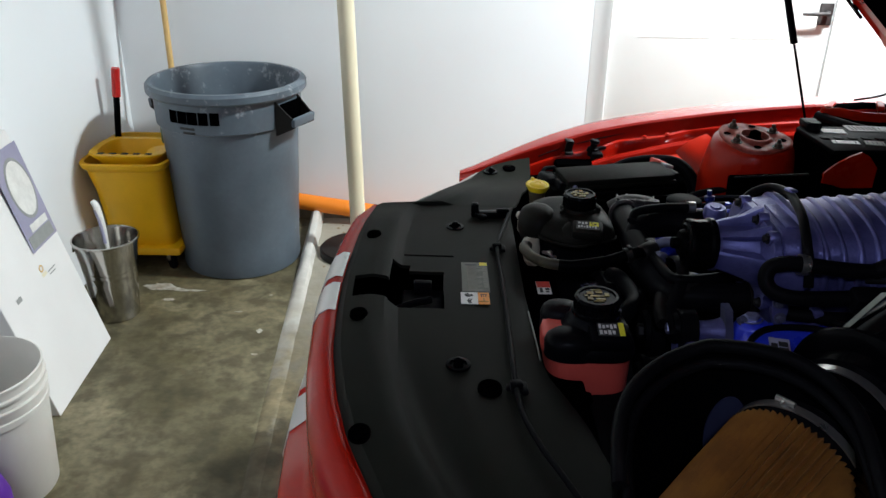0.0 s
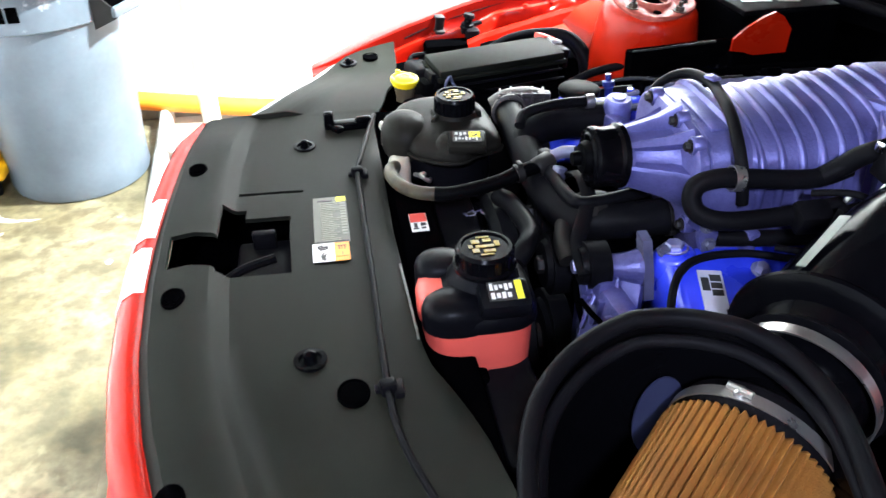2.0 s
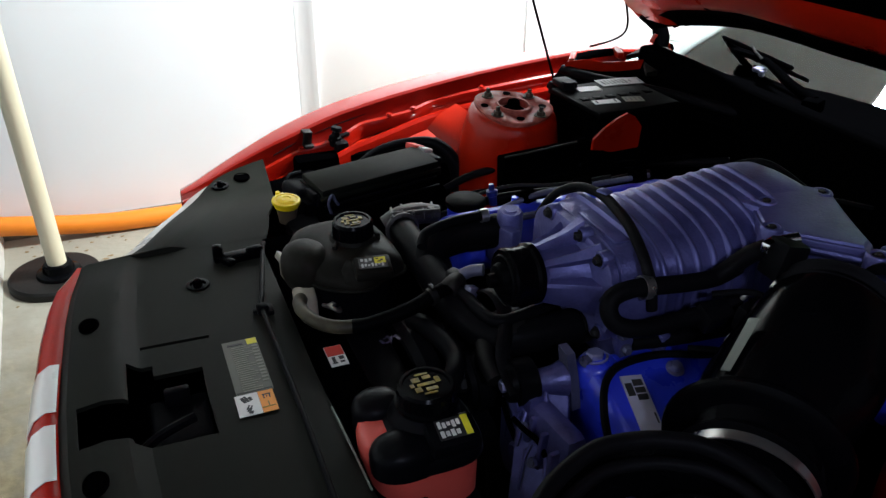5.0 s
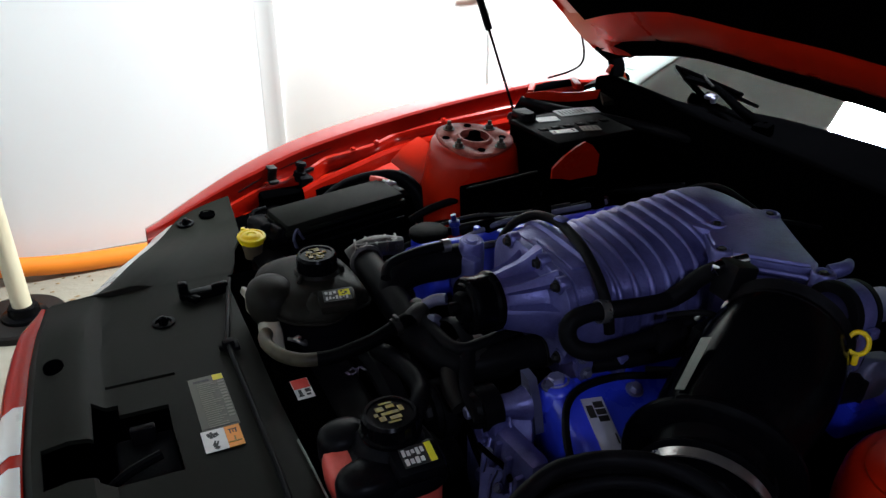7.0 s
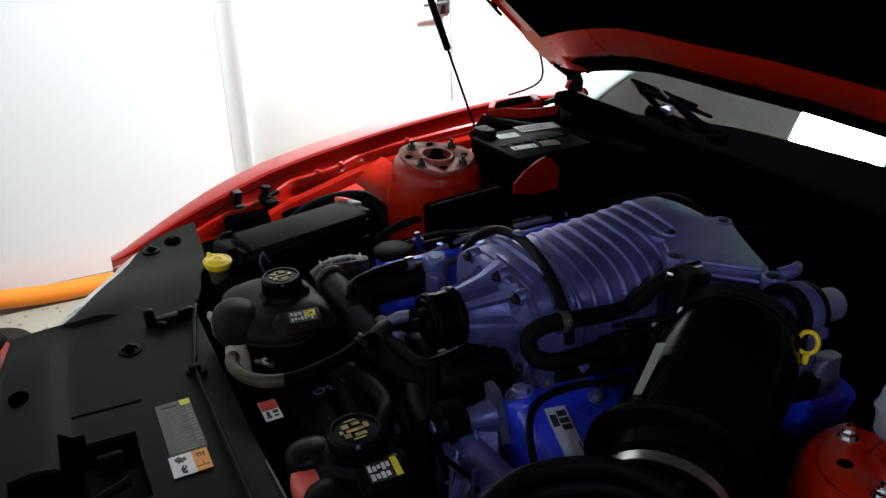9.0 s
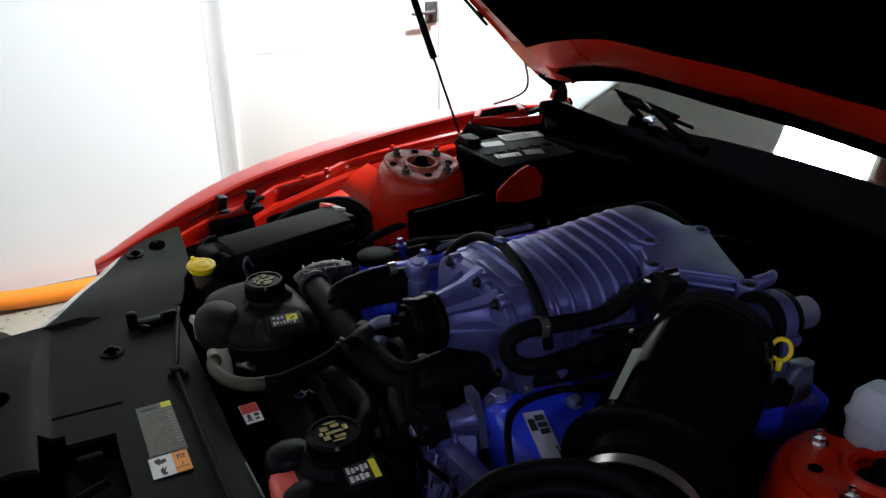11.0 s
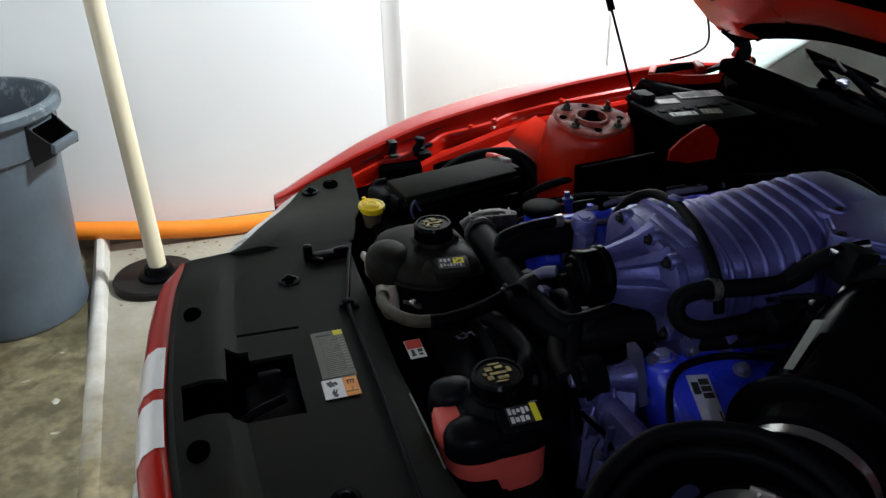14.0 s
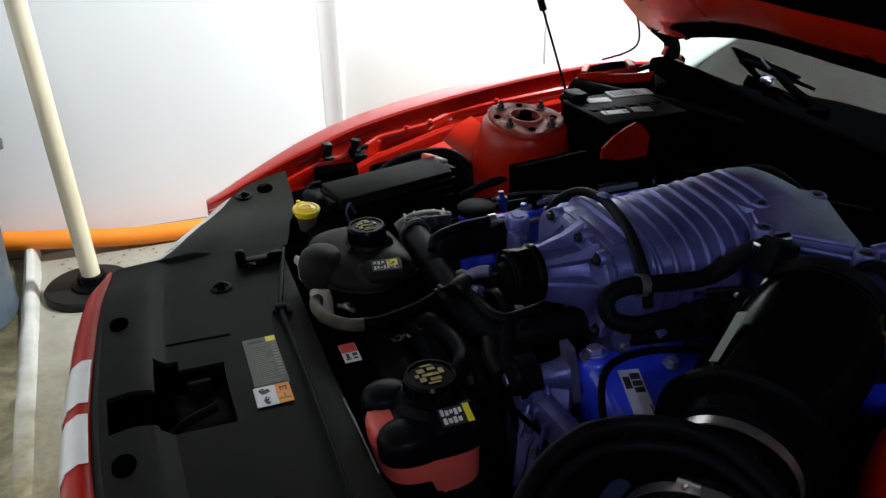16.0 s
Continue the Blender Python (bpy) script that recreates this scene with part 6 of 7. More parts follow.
for x, y, w, h in ((0.005, 0.038, 0.013, 0.009), (0.005, 0.0275, 0.013, 0.008), (0.005, 0.0175, 0.013, 0.008), (-0.0075, 0.029, 0.009, 0.018), (0.011, -0.012, 0.002, 0.014)):
    part("plate_mark", bars(ml @ Matrix.Translation((0, 0, 0.0008)), [(x, y, w, h)], 0.0005), BLACK_INK, lab, "dark abstract mark")
part("cover_loom", tube([m_near @ V(-0.212, -0.078, 0.030), m_near @ V(-0.216, -0.045, 0.046), m_near @ V(-0.206, -0.010, 0.056), m_near @ V(-0.186, 0.020, 0.058), m_near @ V(-0.155, 0.036, 0.058), m_near @ V(-0.10, 0.036, 0.058), m_near @ V(-0.04, 0.018, 0.060), m_near @ V(0.03, 0.010, 0.060)], 0.0050, 8), RUBBER, engine, "black wiring along the cover")
part("cover_loom", tube([m_near @ V(-0.13, 0.060, 0.062), m_near @ V(-0.08, 0.050, 0.066), m_near @ V(-0.02, 0.044, 0.068), m_near @ V(0.05, 0.040, 0.066)], 0.010, 12), RUBBER, engine, "black wiring sleeve")
for x in (-0.11, -0.02, 0.07):
    part("coil_connector", rbox(m_near @ V(x, 0.068, 0.058), (0.03, 0.022, 0.026), (30, 0, 0), 0.004), RUBBER, engine, "black coil connector")

# front cover, idlers and small castings
front = part("front_cover", join(rbox((0.497, -0.176, 0.752), (0.032, 0.15, 0.15), (0, 0, 6), 0.012), rbox((0.490, -0.150, 0.790), (0.030, 0.05, 0.09), (0, 0, 8), 0.010)), ALU, engine, "ribbed cast front cover")
mc = Matrix(((0.768, 0.398, -0.501, 0.503), (-0.640, 0.478, -0.602, -0.185), (0, 0.783, 0.622, 0.80), (0, 0, 0, 1)))
CASE = [(-0.044, 0.030), (-0.036, 0.042), (-0.018, 0.050), (0.010, 0.048), (0.018, 0.036), (0.020, 0.020), (0.030, -0.040), (0.034, -0.100), (-0.034, -0.100), (-0.040, -0.02)]
case = part("timing_case", loft([[mc @ V(u * k, v * k, w) for u, v in CASE] for k, w in ((1.0, -0.020), (1.0, -0.003), (0.96, 0.0))]), ALU, front, "cast aluminium timing case", 30)
for u, v, w, h, turn in ((-0.031, 0.0, 0.005, 0.070, -6), (-0.006, 0.018, 0.005, 0.045, 14), (-0.014, -0.02, 0.004, 0.060, -18), (0.004, -0.045, 0.005, 0.070, 8), (-0.022, 0.012, 0.034, 0.004, 8), (-0.008, -0.028, 0.040, 0.004, -10), (-0.022, -0.060, 0.004, 0.05, 0)):
    part("rib", transformed(rbox((u, v, 0.004), (w, h, 0.014), (0, 0, turn), 0.0015), mc), ALU, case)
for u, v, r in ((-0.030, -0.010, 0.0075), (-0.004, 0.016, 0.0085), (0.010, -0.026, 0.0075), (-0.012, -0.050, 0.0065)):
    boss = part("cast_boss", lathe([(r * 1.15, -0.004), (r, 0.009), (r * 0.85, 0.0105), (0, 0.0105)], mc @ Matrix.Translation((u, v, 0)), 16, False), ALU, case)
    part("bolt", bolt(mc @ V(u, v, 0.010), mc.to_3x3() @ V(0, 0, 1), r * 0.62, 0.005), ALU_DULL, case, "steel bolt")
part("bracket_plate", loft([[V(0.530 + d + 0.10 * (0.88 - z), y, z) for y, z in ((-0.146, 0.886), (-0.166, 0.884), (-0.176, 0.850), (-0.180, 0.806), (-0.164, 0.796), (-0.150, 0.830))] for d in (0, 0.012)]), ALU_DULL, front, "cast aluminium bracket plate", flat=False)
for y, z, h in ((-0.125, 0.78, 0.09), (-0.150, 0.77, 0.11), (-0.180, 0.76, 0.12), (-0.205, 0.755, 0.12), (-0.230, 0.75, 0.11)):
    part("rib", rbox((0.490, y, z), (0.030, 0.007, h), (6, 0, 6), 0.002), ALU, front)
part("bracket_arm", tube([(0.480, -0.144, 0.838), (0.505, -0.150, 0.840), (0.520, -0.156, 0.842), (0.534, -0.158, 0.842)], [0.014, 0.016, 0.019, 0.024], 18), ALU, engine, "cast aluminium idler arm")
for q in ((0.480, -0.155, 0.802), (0.480, -0.185, 0.790), (0.482, -0.205, 0.765)):
    part("bolt", bolt(q, (-0.9, -0.3, 0.3), 0.007, 0.012), ALU, engine, "bright bolt")
part("sensor_wire", tube([(0.462, -0.165, 0.806), (0.470, -0.185, 0.800), (0.478, -0.205, 0.796), (0.482, -0.215, 0.78)], 0.0035, 8), VOID, engine, "thin black wire")
for q, r in (((0.468, -0.140, 0.838), 0.030), ((0.45, -0.05, 0.78), 0.042), ((0.46, 0.05, 0.80), 0.036), ((0.47, 0.15, 0.83), 0.040), ((0.45, -0.06, 0.66), 0.07)):
    part("idler_pulley", lathe([(0, 0.002), (r * 0.3, 0.002), (r * 0.35, -0.004), (r * 0.75, -0.004), (r * 0.82, 0.003), (r, 0.003), (r, 0.030), (r * 0.7, 0.032), (0, 0.032)], along(q, (1, 0, 0)), 32, False), RUBBER, engine, "black idler pulley")
    part("bolt", bolt(V(*q) + V(0.002, 0, 0), (-1, 0, 0), r * 0.30, 0.014), ALU_BRIGHT if q[2] > 0.835 and q[1] < 0 else IRON, engine, "pulley bolt")
part("drive_belt", tube([(0.466, -0.165, 0.842), (0.468, -0.12, 0.862), (0.492, -0.075, 0.892), (0.492, -0.02, 0.90), (0.47, 0.06, 0.84), (0.466, 0.155, 0.86)], 0.010, 8, squash=0.35), RUBBER, engine, "black ribbed drive belt")
part("oil_filler", lathe([(0.031, -0.08), (0.031, 0.004), (0.028, 0.006), (0, 0.006)], pose(0.590, 0.280, 0.866), 24, False), BLUE, engine, "blue oil filler neck")
part("oil_cap", lathe([(0.033, 0.0), (0.034, 0.003), (0.034, 0.010), (0.030, 0.013), (0, 0.013)], pose(0.590, 0.280, 0.873), 24, False), RUBBER_DEEP, engine, "black oil filler cap")
part("coil_plug", join(lathe([(0.010, 0), (0.010, 0.03), (0.006, 0.034), (0.006, 0.05), (0, 0.05)], pose(0.660, 0.235, 0.846), 14, False), rbox((0.660, 0.235, 0.861), (0.03, 0.024, 0.024), bevel=0.005)), BLUE, engine, "blue coil plug")
part("crossover_pipe", join(lathe([(0.022, -0.04), (0.021, 0.05), (0.0195, 0.070), (0.0165, 0.074), (0.010, 0.074), (0.009, 0.076), (0, 0.076)], pose(0.603, 0.148, 0.852, 6, 0, 0), 22, False), rbox((0.596, 0.142, 0.862), (0.036, 0.046, 0.05), (0, 0, 20), 0.008), rbox((0.592, 0.118, 0.885), (0.020, 0.030, 0.045), (0, 0, 20), 0.005), tube([(0.575, 0.165, 0.875), (0.59, 0.15, 0.885), (0.61, 0.135, 0.88)], 0.013, 12)), ALU, engine, "cast crossover pipe")
part("fuel_line", tube([(0.55, 0.20, 0.885), (0.62, 0.16, 0.90), (0.70, 0.15, 0.905), (0.85, 0.15, 0.905)], 0.006, 8), ALU_DULL, engine, "steel fuel line")

# ---------------------------------------------------------------- supercharger
SY = -0.052


def case_ring(x, z, a, b, p=3.6, n=40):
    return superring((x, SY, z), (0, 1, 0), (0, 0, 1), a, b, p, n)


def case_point(x, z, a, b, angle, p=2.9):
    c, s = math.cos(radians(angle)), math.sin(radians(angle))
    return V(x, SY + a * math.copysign(abs(c) ** (2 / p), c), z + b * math.copysign(abs(s) ** (2 / p), s))


def rotor(x):
    """Centre height, half width and half height of the rotor housing at x."""
    return 0.919 + 0.060 * (x - 0.68), 0.107, 0.078 + 0.030 * (x - 0.68)


rings = []
for x, k in ((0.644, 0.94), (0.650, 1.0), (0.72, 1.0), (0.78, 1.0), (0.84, 1.0), (0.900, 1.0), (0.922, 0.965), (0.938, 0.87), (0.947, 0.66), (0.950, 0.4)):
    z, a, b = rotor(x)
    rings.append(case_ring(x, z, a * k, b * k, 2.9))
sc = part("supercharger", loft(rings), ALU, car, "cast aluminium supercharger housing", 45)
for k in range(9):
    x = 0.668 + 0.0246 * k
    z, a, b = rotor(x)
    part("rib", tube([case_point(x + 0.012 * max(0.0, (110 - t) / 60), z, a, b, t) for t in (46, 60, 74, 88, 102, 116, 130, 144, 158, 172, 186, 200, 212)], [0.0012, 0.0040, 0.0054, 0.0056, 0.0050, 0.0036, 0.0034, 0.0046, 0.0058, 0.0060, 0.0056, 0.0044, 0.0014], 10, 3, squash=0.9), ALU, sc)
part("spine", tube([case_point(x, *rotor(x), 24) for x in (0.658, 0.75, 0.82, 0.89)], 0.0045, 8, 4), ALU, sc)
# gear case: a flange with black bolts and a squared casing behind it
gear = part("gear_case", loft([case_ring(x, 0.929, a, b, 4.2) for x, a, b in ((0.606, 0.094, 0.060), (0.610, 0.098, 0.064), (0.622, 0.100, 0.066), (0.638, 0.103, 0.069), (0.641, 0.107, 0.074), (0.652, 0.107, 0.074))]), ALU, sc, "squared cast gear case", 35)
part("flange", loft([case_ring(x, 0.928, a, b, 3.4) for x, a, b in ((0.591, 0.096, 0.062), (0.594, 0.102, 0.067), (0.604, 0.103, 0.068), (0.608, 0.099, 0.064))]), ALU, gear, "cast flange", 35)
for t in (66, 97, 130, 176, 215, 300, 340):
    q = case_point(0.594, 0.928, 0.098, 0.064, t, 3.0)
    part("bolt_boss", lathe([(0.0115, -0.010), (0.0115, 0.003), (0.0100, 0.005), (0, 0.005)], along(q, (-1, 0, 0)), 16, False), ALU, gear)
    part("bolt", bolt(q + V(-0.005, 0, 0), (-1, 0, 0), 0.0056, 0.007), IRON, gear, "dark bolt")
part("side_panel", join(rbox((0.627, SY - 0.1015, 0.925), (0.022, 0.004, 0.055), bevel=0.0015), rbox((0.627, SY - 0.1035, 0.951), (0.024, 0.004, 0.004), bevel=0.001), rbox((0.627, SY - 0.1035, 0.900), (0.024, 0.004, 0.004), bevel=0.001)), ALU, gear)
part("top_panel", rbox((0.627, SY - 0.02, 0.9955), (0.022, 0.09, 0.004), bevel=0.0015), ALU, gear)
# nose drive with fins and the smooth black pulley
N = V(0.597, SY - 0.020, 0.946)
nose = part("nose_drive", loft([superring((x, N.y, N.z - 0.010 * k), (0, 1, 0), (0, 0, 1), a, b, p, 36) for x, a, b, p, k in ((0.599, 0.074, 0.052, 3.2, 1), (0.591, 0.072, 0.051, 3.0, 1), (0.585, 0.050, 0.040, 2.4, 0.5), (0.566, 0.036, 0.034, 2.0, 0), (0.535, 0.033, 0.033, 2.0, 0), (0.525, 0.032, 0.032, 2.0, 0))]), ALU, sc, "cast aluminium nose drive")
for t, half0, half1 in ((194, 0.016, 0.028), (132, 0.0045, 0.010), (84, 0.0045, 0.009), (40, 0.0045, 0.008), (0, 0.006, 0.010), (290, 0.006, 0.010)):
    q, w = V(0, math.cos(radians(t)), math.sin(radians(t))), V(0, -math.sin(radians(t)), math.cos(radians(t)))
    tip, root = N + q * 0.038 + V(-0.070, 0, 0), N + q * 0.069 + V(0.0, 0, -0.006)
    part("web", loft([[tip + w * s * half0 - q * d for s, d in ((-1, 0.003), (-0.8, 0.0), (0.8, 0.0), (1, 0.003), (1, 0.012), (-1, 0.012))],
                      [tip.lerp(root, 0.6) - q * 0.004 + w * s * (half0 * 0.6 + half1 * 0.4) - q * d for s, d in ((-1, 0.003), (-0.8, 0.0), (0.8, 0.0), (1, 0.003), (1, 0.016), (-1, 0.016))],
                      [root + w * s * half1 - q * d for s, d in ((-1, 0.003), (-0.8, 0.0), (0.8, 0.0), (1, 0.003), (1, 0.03), (-1, 0.03))]]), ALU, nose, "", 30)
part("nose_ring", lathe([(0.032, -0.004), (0.0385, -0.003), (0.0390, 0.0), (0.0385, 0.006), (0.032, 0.008)], along(V(0.527, N.y, N.z), (1, 0, 0)), 36, False), ALU, nose)
PC = V(0.486, SY - 0.022, 0.950)
pul = part("drive_pulley", lathe([(0, -0.002), (0.029, -0.002), (0.031, 0.0), (0.036, 0.001), (0.0378, 0.004), (0.0378, 0.010), (0.0368, 0.012), (0.0368, 0.030), (0.0382, 0.032), (0.0398, 0.034), (0.0398, 0.040), (0.037, 0.042), (0, 0.042)], along(PC, (1, 0.02, -0.02)), 48, False), GLOSSBLACK, sc, "smooth black drive pulley", 30)
part("hub", lathe([(0, -0.020), (0.008, -0.020), (0.009, -0.018), (0.009, -0.010), (0.018, -0.009), (0.020, -0.006), (0.022, 0.0), (0, 0.0)], along(PC, (1, 0.02, -0.02)), 24, False), RUBBER_DEEP, pul, "black pulley hub")
part("tensioner", join(rbox((0.500, SY - 0.02, 0.870), (0.05, 0.05, 0.04), (15, 0, 0), 0.012), tube([(0.47, -0.06, 0.86), (0.455, -0.10, 0.85), (0.455, -0.13, 0.84)], 0.012, 10)), IRON, engine, "dark belt tensioner")
# hose strapped across it
part("strap_hose", tube([(0.612, 0.070, 0.950), (0.626, 0.054, 0.985), (0.647, 0.030, 1.005), (0.655, -0.017, 1.012), (0.649, -0.062, 1.013), (0.641, -0.106, 1.010), (0.632, -0.148, 0.998), (0.630, -0.168, 0.982), (0.634, -0.1735, 0.962), (0.638, -0.176, 0.93)], 0.0072, 14, squash=0.85), RUBBER, car, "black hose across the supercharger")
part("hose_clamp", rbox((0.654, -0.026, 1.0205), (0.014, 0.018, 0.004), (0, 0, 20), 0.002), ALU, car, "small bright clip")
part("coolant_elbow", tube([(0.760, -0.176, 0.966), (0.728, -0.176, 0.956), (0.690, -0.176, 0.957), (0.640, -0.176, 0.963), (0.604, -0.175, 0.966), (0.580, -0.175, 0.960), (0.573, -0.180, 0.945), (0.580, -0.190, 0.931), (0.605, -0.200, 0.925), (0.65, -0.204, 0.926), (0.70, -0.206, 0.930), (0.74, -0.208, 0.937)], 0.0112, 16), RUBBER, car, "black hose loop")
part("coolant_elbow", tube([(0.728, -0.176, 0.956), (0.748, -0.178, 0.968), (0.762, -0.186, 0.985), (0.780, -0.196, 0.998)], 0.0118, 14), RUBBER, car, "black hose")
part("bracket_plate", loft([[V(x, y - d, z) for x, y, z in ((0.580, -0.160, 0.905), (0.592, -0.162, 0.950), (0.612, -0.164, 0.958), (0.640, -0.164, 0.940), (0.632, -0.166, 0.915), (0.600, -0.168, 0.890))] for d in (0, 0.008)]), ALU, engine, "cast aluminium bracket")
part("hose_band", lathe([(0.0135, -0.006), (0.0150, -0.006), (0.0150, 0.006), (0.0135, 0.006)], along((0.624, -0.1755, 0.9645), (1, 0, -0.08)), 18, False), CLAMP, car, "bright hose clamp")
part("connector", join(rbox((0.74, -0.245, 0.935), (0.05, 0.04, 0.035), (10, 0, 15), 0.006), rbox((0.79, -0.215, 0.99), (0.04, 0.035, 0.05), (0, 15, 0), 0.006), rbox((0.70, -0.215, 0.93), (0.04, 0.03, 0.03), (20, 0, 0), 0.005)), RUBBER, engine, "black electrical connectors")
part("sensor", join(rbox((0.775, -0.205, 1.008), (0.03, 0.012, 0.014), (0, 0, 20), 0.003), lathe([(0.008, 0), (0.008, 0.03), (0, 0.03)], along((0.785, -0.200, 1.005), (0.9, -0.3, 0.2)), 12, False)), CHROME, engine, "bright sensor")

# inlet elbow of the supercharger
TOP = [(0.838, -0.094, 1.005), (0.866, -0.086, 1.008), (0.905, -0.080, 1.009), (0.936, -0.082, 1.008), (0.956, -0.098, 1.006), (0.957, -0.122, 1.004), (0.936, -0.162, 1.004), (0.914, -0.206, 1.004), (0.896, -0.246, 1.004), (0.880, -0.256, 1.004), (0.860, -0.240, 1.005), (0.830, -0.208, 1.005), (0.797, -0.176, 1.005), (0.802, -0.158, 1.005), (0.818, -0.128, 1.005)]
mid = V(0.875, -0.15, 0)


def shrunk(k, drop):
    return [V(mid.x + (x - mid.x) * k, mid.y + (y - mid.y) * k, z - drop) for x, y, z in TOP]


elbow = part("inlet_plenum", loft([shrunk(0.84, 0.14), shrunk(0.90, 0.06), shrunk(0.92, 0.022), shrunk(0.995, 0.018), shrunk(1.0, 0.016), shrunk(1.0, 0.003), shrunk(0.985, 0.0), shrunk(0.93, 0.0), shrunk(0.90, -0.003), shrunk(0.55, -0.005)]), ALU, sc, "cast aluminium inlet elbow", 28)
for x, y, z in ((0.852, -0.110, 1.007), (0.808, -0.170, 1.005), (0.945, -0.112, 1.005), (0.878, -0.270, 1.003)):
    lug = part("lug", lathe([(0.0150, -0.028), (0.0150, 0.002), (0.0130, 0.005), (0.0100, 0.005), (0.0092, 0.001), (0, 0.001)], pose(x, y, z), 20, False), ALU, elbow)
    part("bolt", bolt(V(x, y, z + 0.001), r=0.0055, h=0.005), IRON, elbow, "dark bolt")
part("corner_plate", rbox((0.826, -0.104, 0.985), (0.020, 0.036, 0.050), (0, 8, 28), 0.003), ALU, elbow, "squared corner of the casting")
part("corner_rib", rbox((0.842, -0.094, 1.006), (0.046, 0.010, 0.008), (0, 0, -18), 0.003), ALU, elbow)
part("flange_rim", tube([(0.792, -0.180, 0.996), (0.828, -0.214, 0.996), (0.862, -0.248, 0.995), (0.884, -0.268, 0.992)], 0.0045, 8, 3), ALU, elbow)
part("flange_rim", tube([(0.790, -0.184, 0.983), (0.826, -0.218, 0.983), (0.858, -0.250, 0.982)], 0.0032, 8, 3), ALU_DULL, elbow)
part("arm", loft([[V(0.874, -0.262, 1.002), V(0.894, -0.258, 1.002), V(0.894, -0.258, 0.984), V(0.874, -0.262, 0.984)], [V(0.876, -0.292, 0.990), V(0.892, -0.288, 0.990), V(0.892, -0.288, 0.972), V(0.876, -0.292, 0.972)], [V(0.874, -0.312, 0.968), V(0.890, -0.310, 0.968), V(0.890, -0.310, 0.950), V(0.874, -0.312, 0.950)]]), ALU, elbow, "cast bracing arm", 30)
part("arm", tube([(0.898, -0.262, 0.999), (0.916, -0.268, 1.004), (0.930, -0.262, 1.006)], [0.010, 0.009, 0.006], 12), ALU, elbow)
TBA = V(1, 0.04, -0.12).normalized()
tb = part("throttle_body", join(lathe([(0, 0.0), (0.036, 0.0), (0.038, 0.003), (0.038, 0.026), (0.034, 0.030), (0, 0.030)], along((0.868, -0.304, 0.972), TBA), 32, False), rbox((0.884, -0.347, 0.962), (0.016, 0.010, 0.014), bevel=0.003), rbox((0.878, -0.318, 0.935), (0.030, 0.050, 0.060), (4, 7, 0), 0.006)), ALU, car, "cast aluminium throttle body")
part("gasket", lathe([(0.026, -0.010), (0.038, -0.009), (0.0395, -0.006), (0.0395, 0.001), (0.026, 0.003)], along((0.868, -0.304, 0.972), TBA), 32, False), RUBBER, tb, "black rubber sleeve")
part("gasket", lathe([(0.026, 0), (0.037, 0.001), (0.037, 0.009), (0.022, 0.012), (0, 0.012)], along(V(0.868, -0.304, 0.972) + TBA * 0.029, TBA), 32, False), RUBBER, tb, "black rubber gasket")
part("actuator", join(lathe([(0.022, 0), (0.022, 0.054), (0.018, 0.058), (0.006, 0.058), (0.006, 0.068), (0, 0.068)], along((0.905, -0.303, 0.967), (1, 0.05, -0.14)), 24, False)), ALU_BRIGHT, tb, "bright cylindrical actuator")
part("cover_end", rbox((0.915, -0.322, 0.842), (0.10, 0.075, 0.06), (14, 4, 0), 0.012), BLUE, engine, "blue rear end of the cam cover")
part("cover_cap", loft([superring((0.905 + 0.004 * k, -0.330 - 0.004 * k, z), (1, 0, 0), (0, 1, 0), a, b, 3.2, 20) for k, (z, a, b) in enumerate(((0.850, 0.034, 0.022), (0.875, 0.032, 0.020), (0.912, 0.020, 0.014), (0.918, 0.014, 0.010)))]), ALU_DULL, engine, "dull cast cover cap")
# dipstick
face = V(-0.74, -0.5, 0.45).normalized()
du = face.cross(V(0, 0, 1)).normalized()
dv = du.cross(face)
dc = V(0.8500, -0.356, 0.964)
dip = part("dipstick", join(tube([dc + du * 0.0112 * math.cos(t) + dv * 0.0130 * math.sin(t) for t in [2 * math.pi * k / 18 for k in range(19)]], 0.0030, 8, 2), rbox(dc - dv * 0.019 - du * 0.001, (0.010, 0.008, 0.014), (0, 10, 35), 0.003)), YELLOW, car, "yellow dipstick ring")
part("dipstick_tube", tube([(0.846, -0.354, 0.930), (0.842, -0.345, 0.88), (0.835, -0.33, 0.80)], 0.005, 8), ALU_DULL, dip)
part("rear_harness", join(tube([(0.83, -0.34, 0.93), (0.86, -0.335, 0.915), (0.90, -0.33, 0.91)], 0.008, 8), tube([(0.86, -0.345, 0.90), (0.885, -0.345, 0.895), (0.885, -0.35, 0.85)], 0.007, 8), rbox((0.87, -0.34, 0.885), (0.05, 0.03, 0.03), (0, 10, 0), 0.005)), RUBBER, engine, "black wiring by the dipstick")

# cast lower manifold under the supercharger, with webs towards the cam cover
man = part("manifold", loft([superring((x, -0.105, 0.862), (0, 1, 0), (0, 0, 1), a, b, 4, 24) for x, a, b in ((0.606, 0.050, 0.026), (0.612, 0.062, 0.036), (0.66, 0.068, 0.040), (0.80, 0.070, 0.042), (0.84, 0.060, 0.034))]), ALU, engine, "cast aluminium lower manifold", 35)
part("web", loft([[V(x, y, z) for x, z in ((0.592, 0.918), (0.612, 0.918), (0.616, 0.890), (0.612, 0.872), (0.600, 0.868), (0.594, 0.885))] for y in (-0.166, -0.178)]), ALU, man, "cast mounting web")
part("web", rbox((0.655, -0.176, 0.872), (0.016, 0.020, 0.05), (12, 0, 10), 0.004), ALU, man)
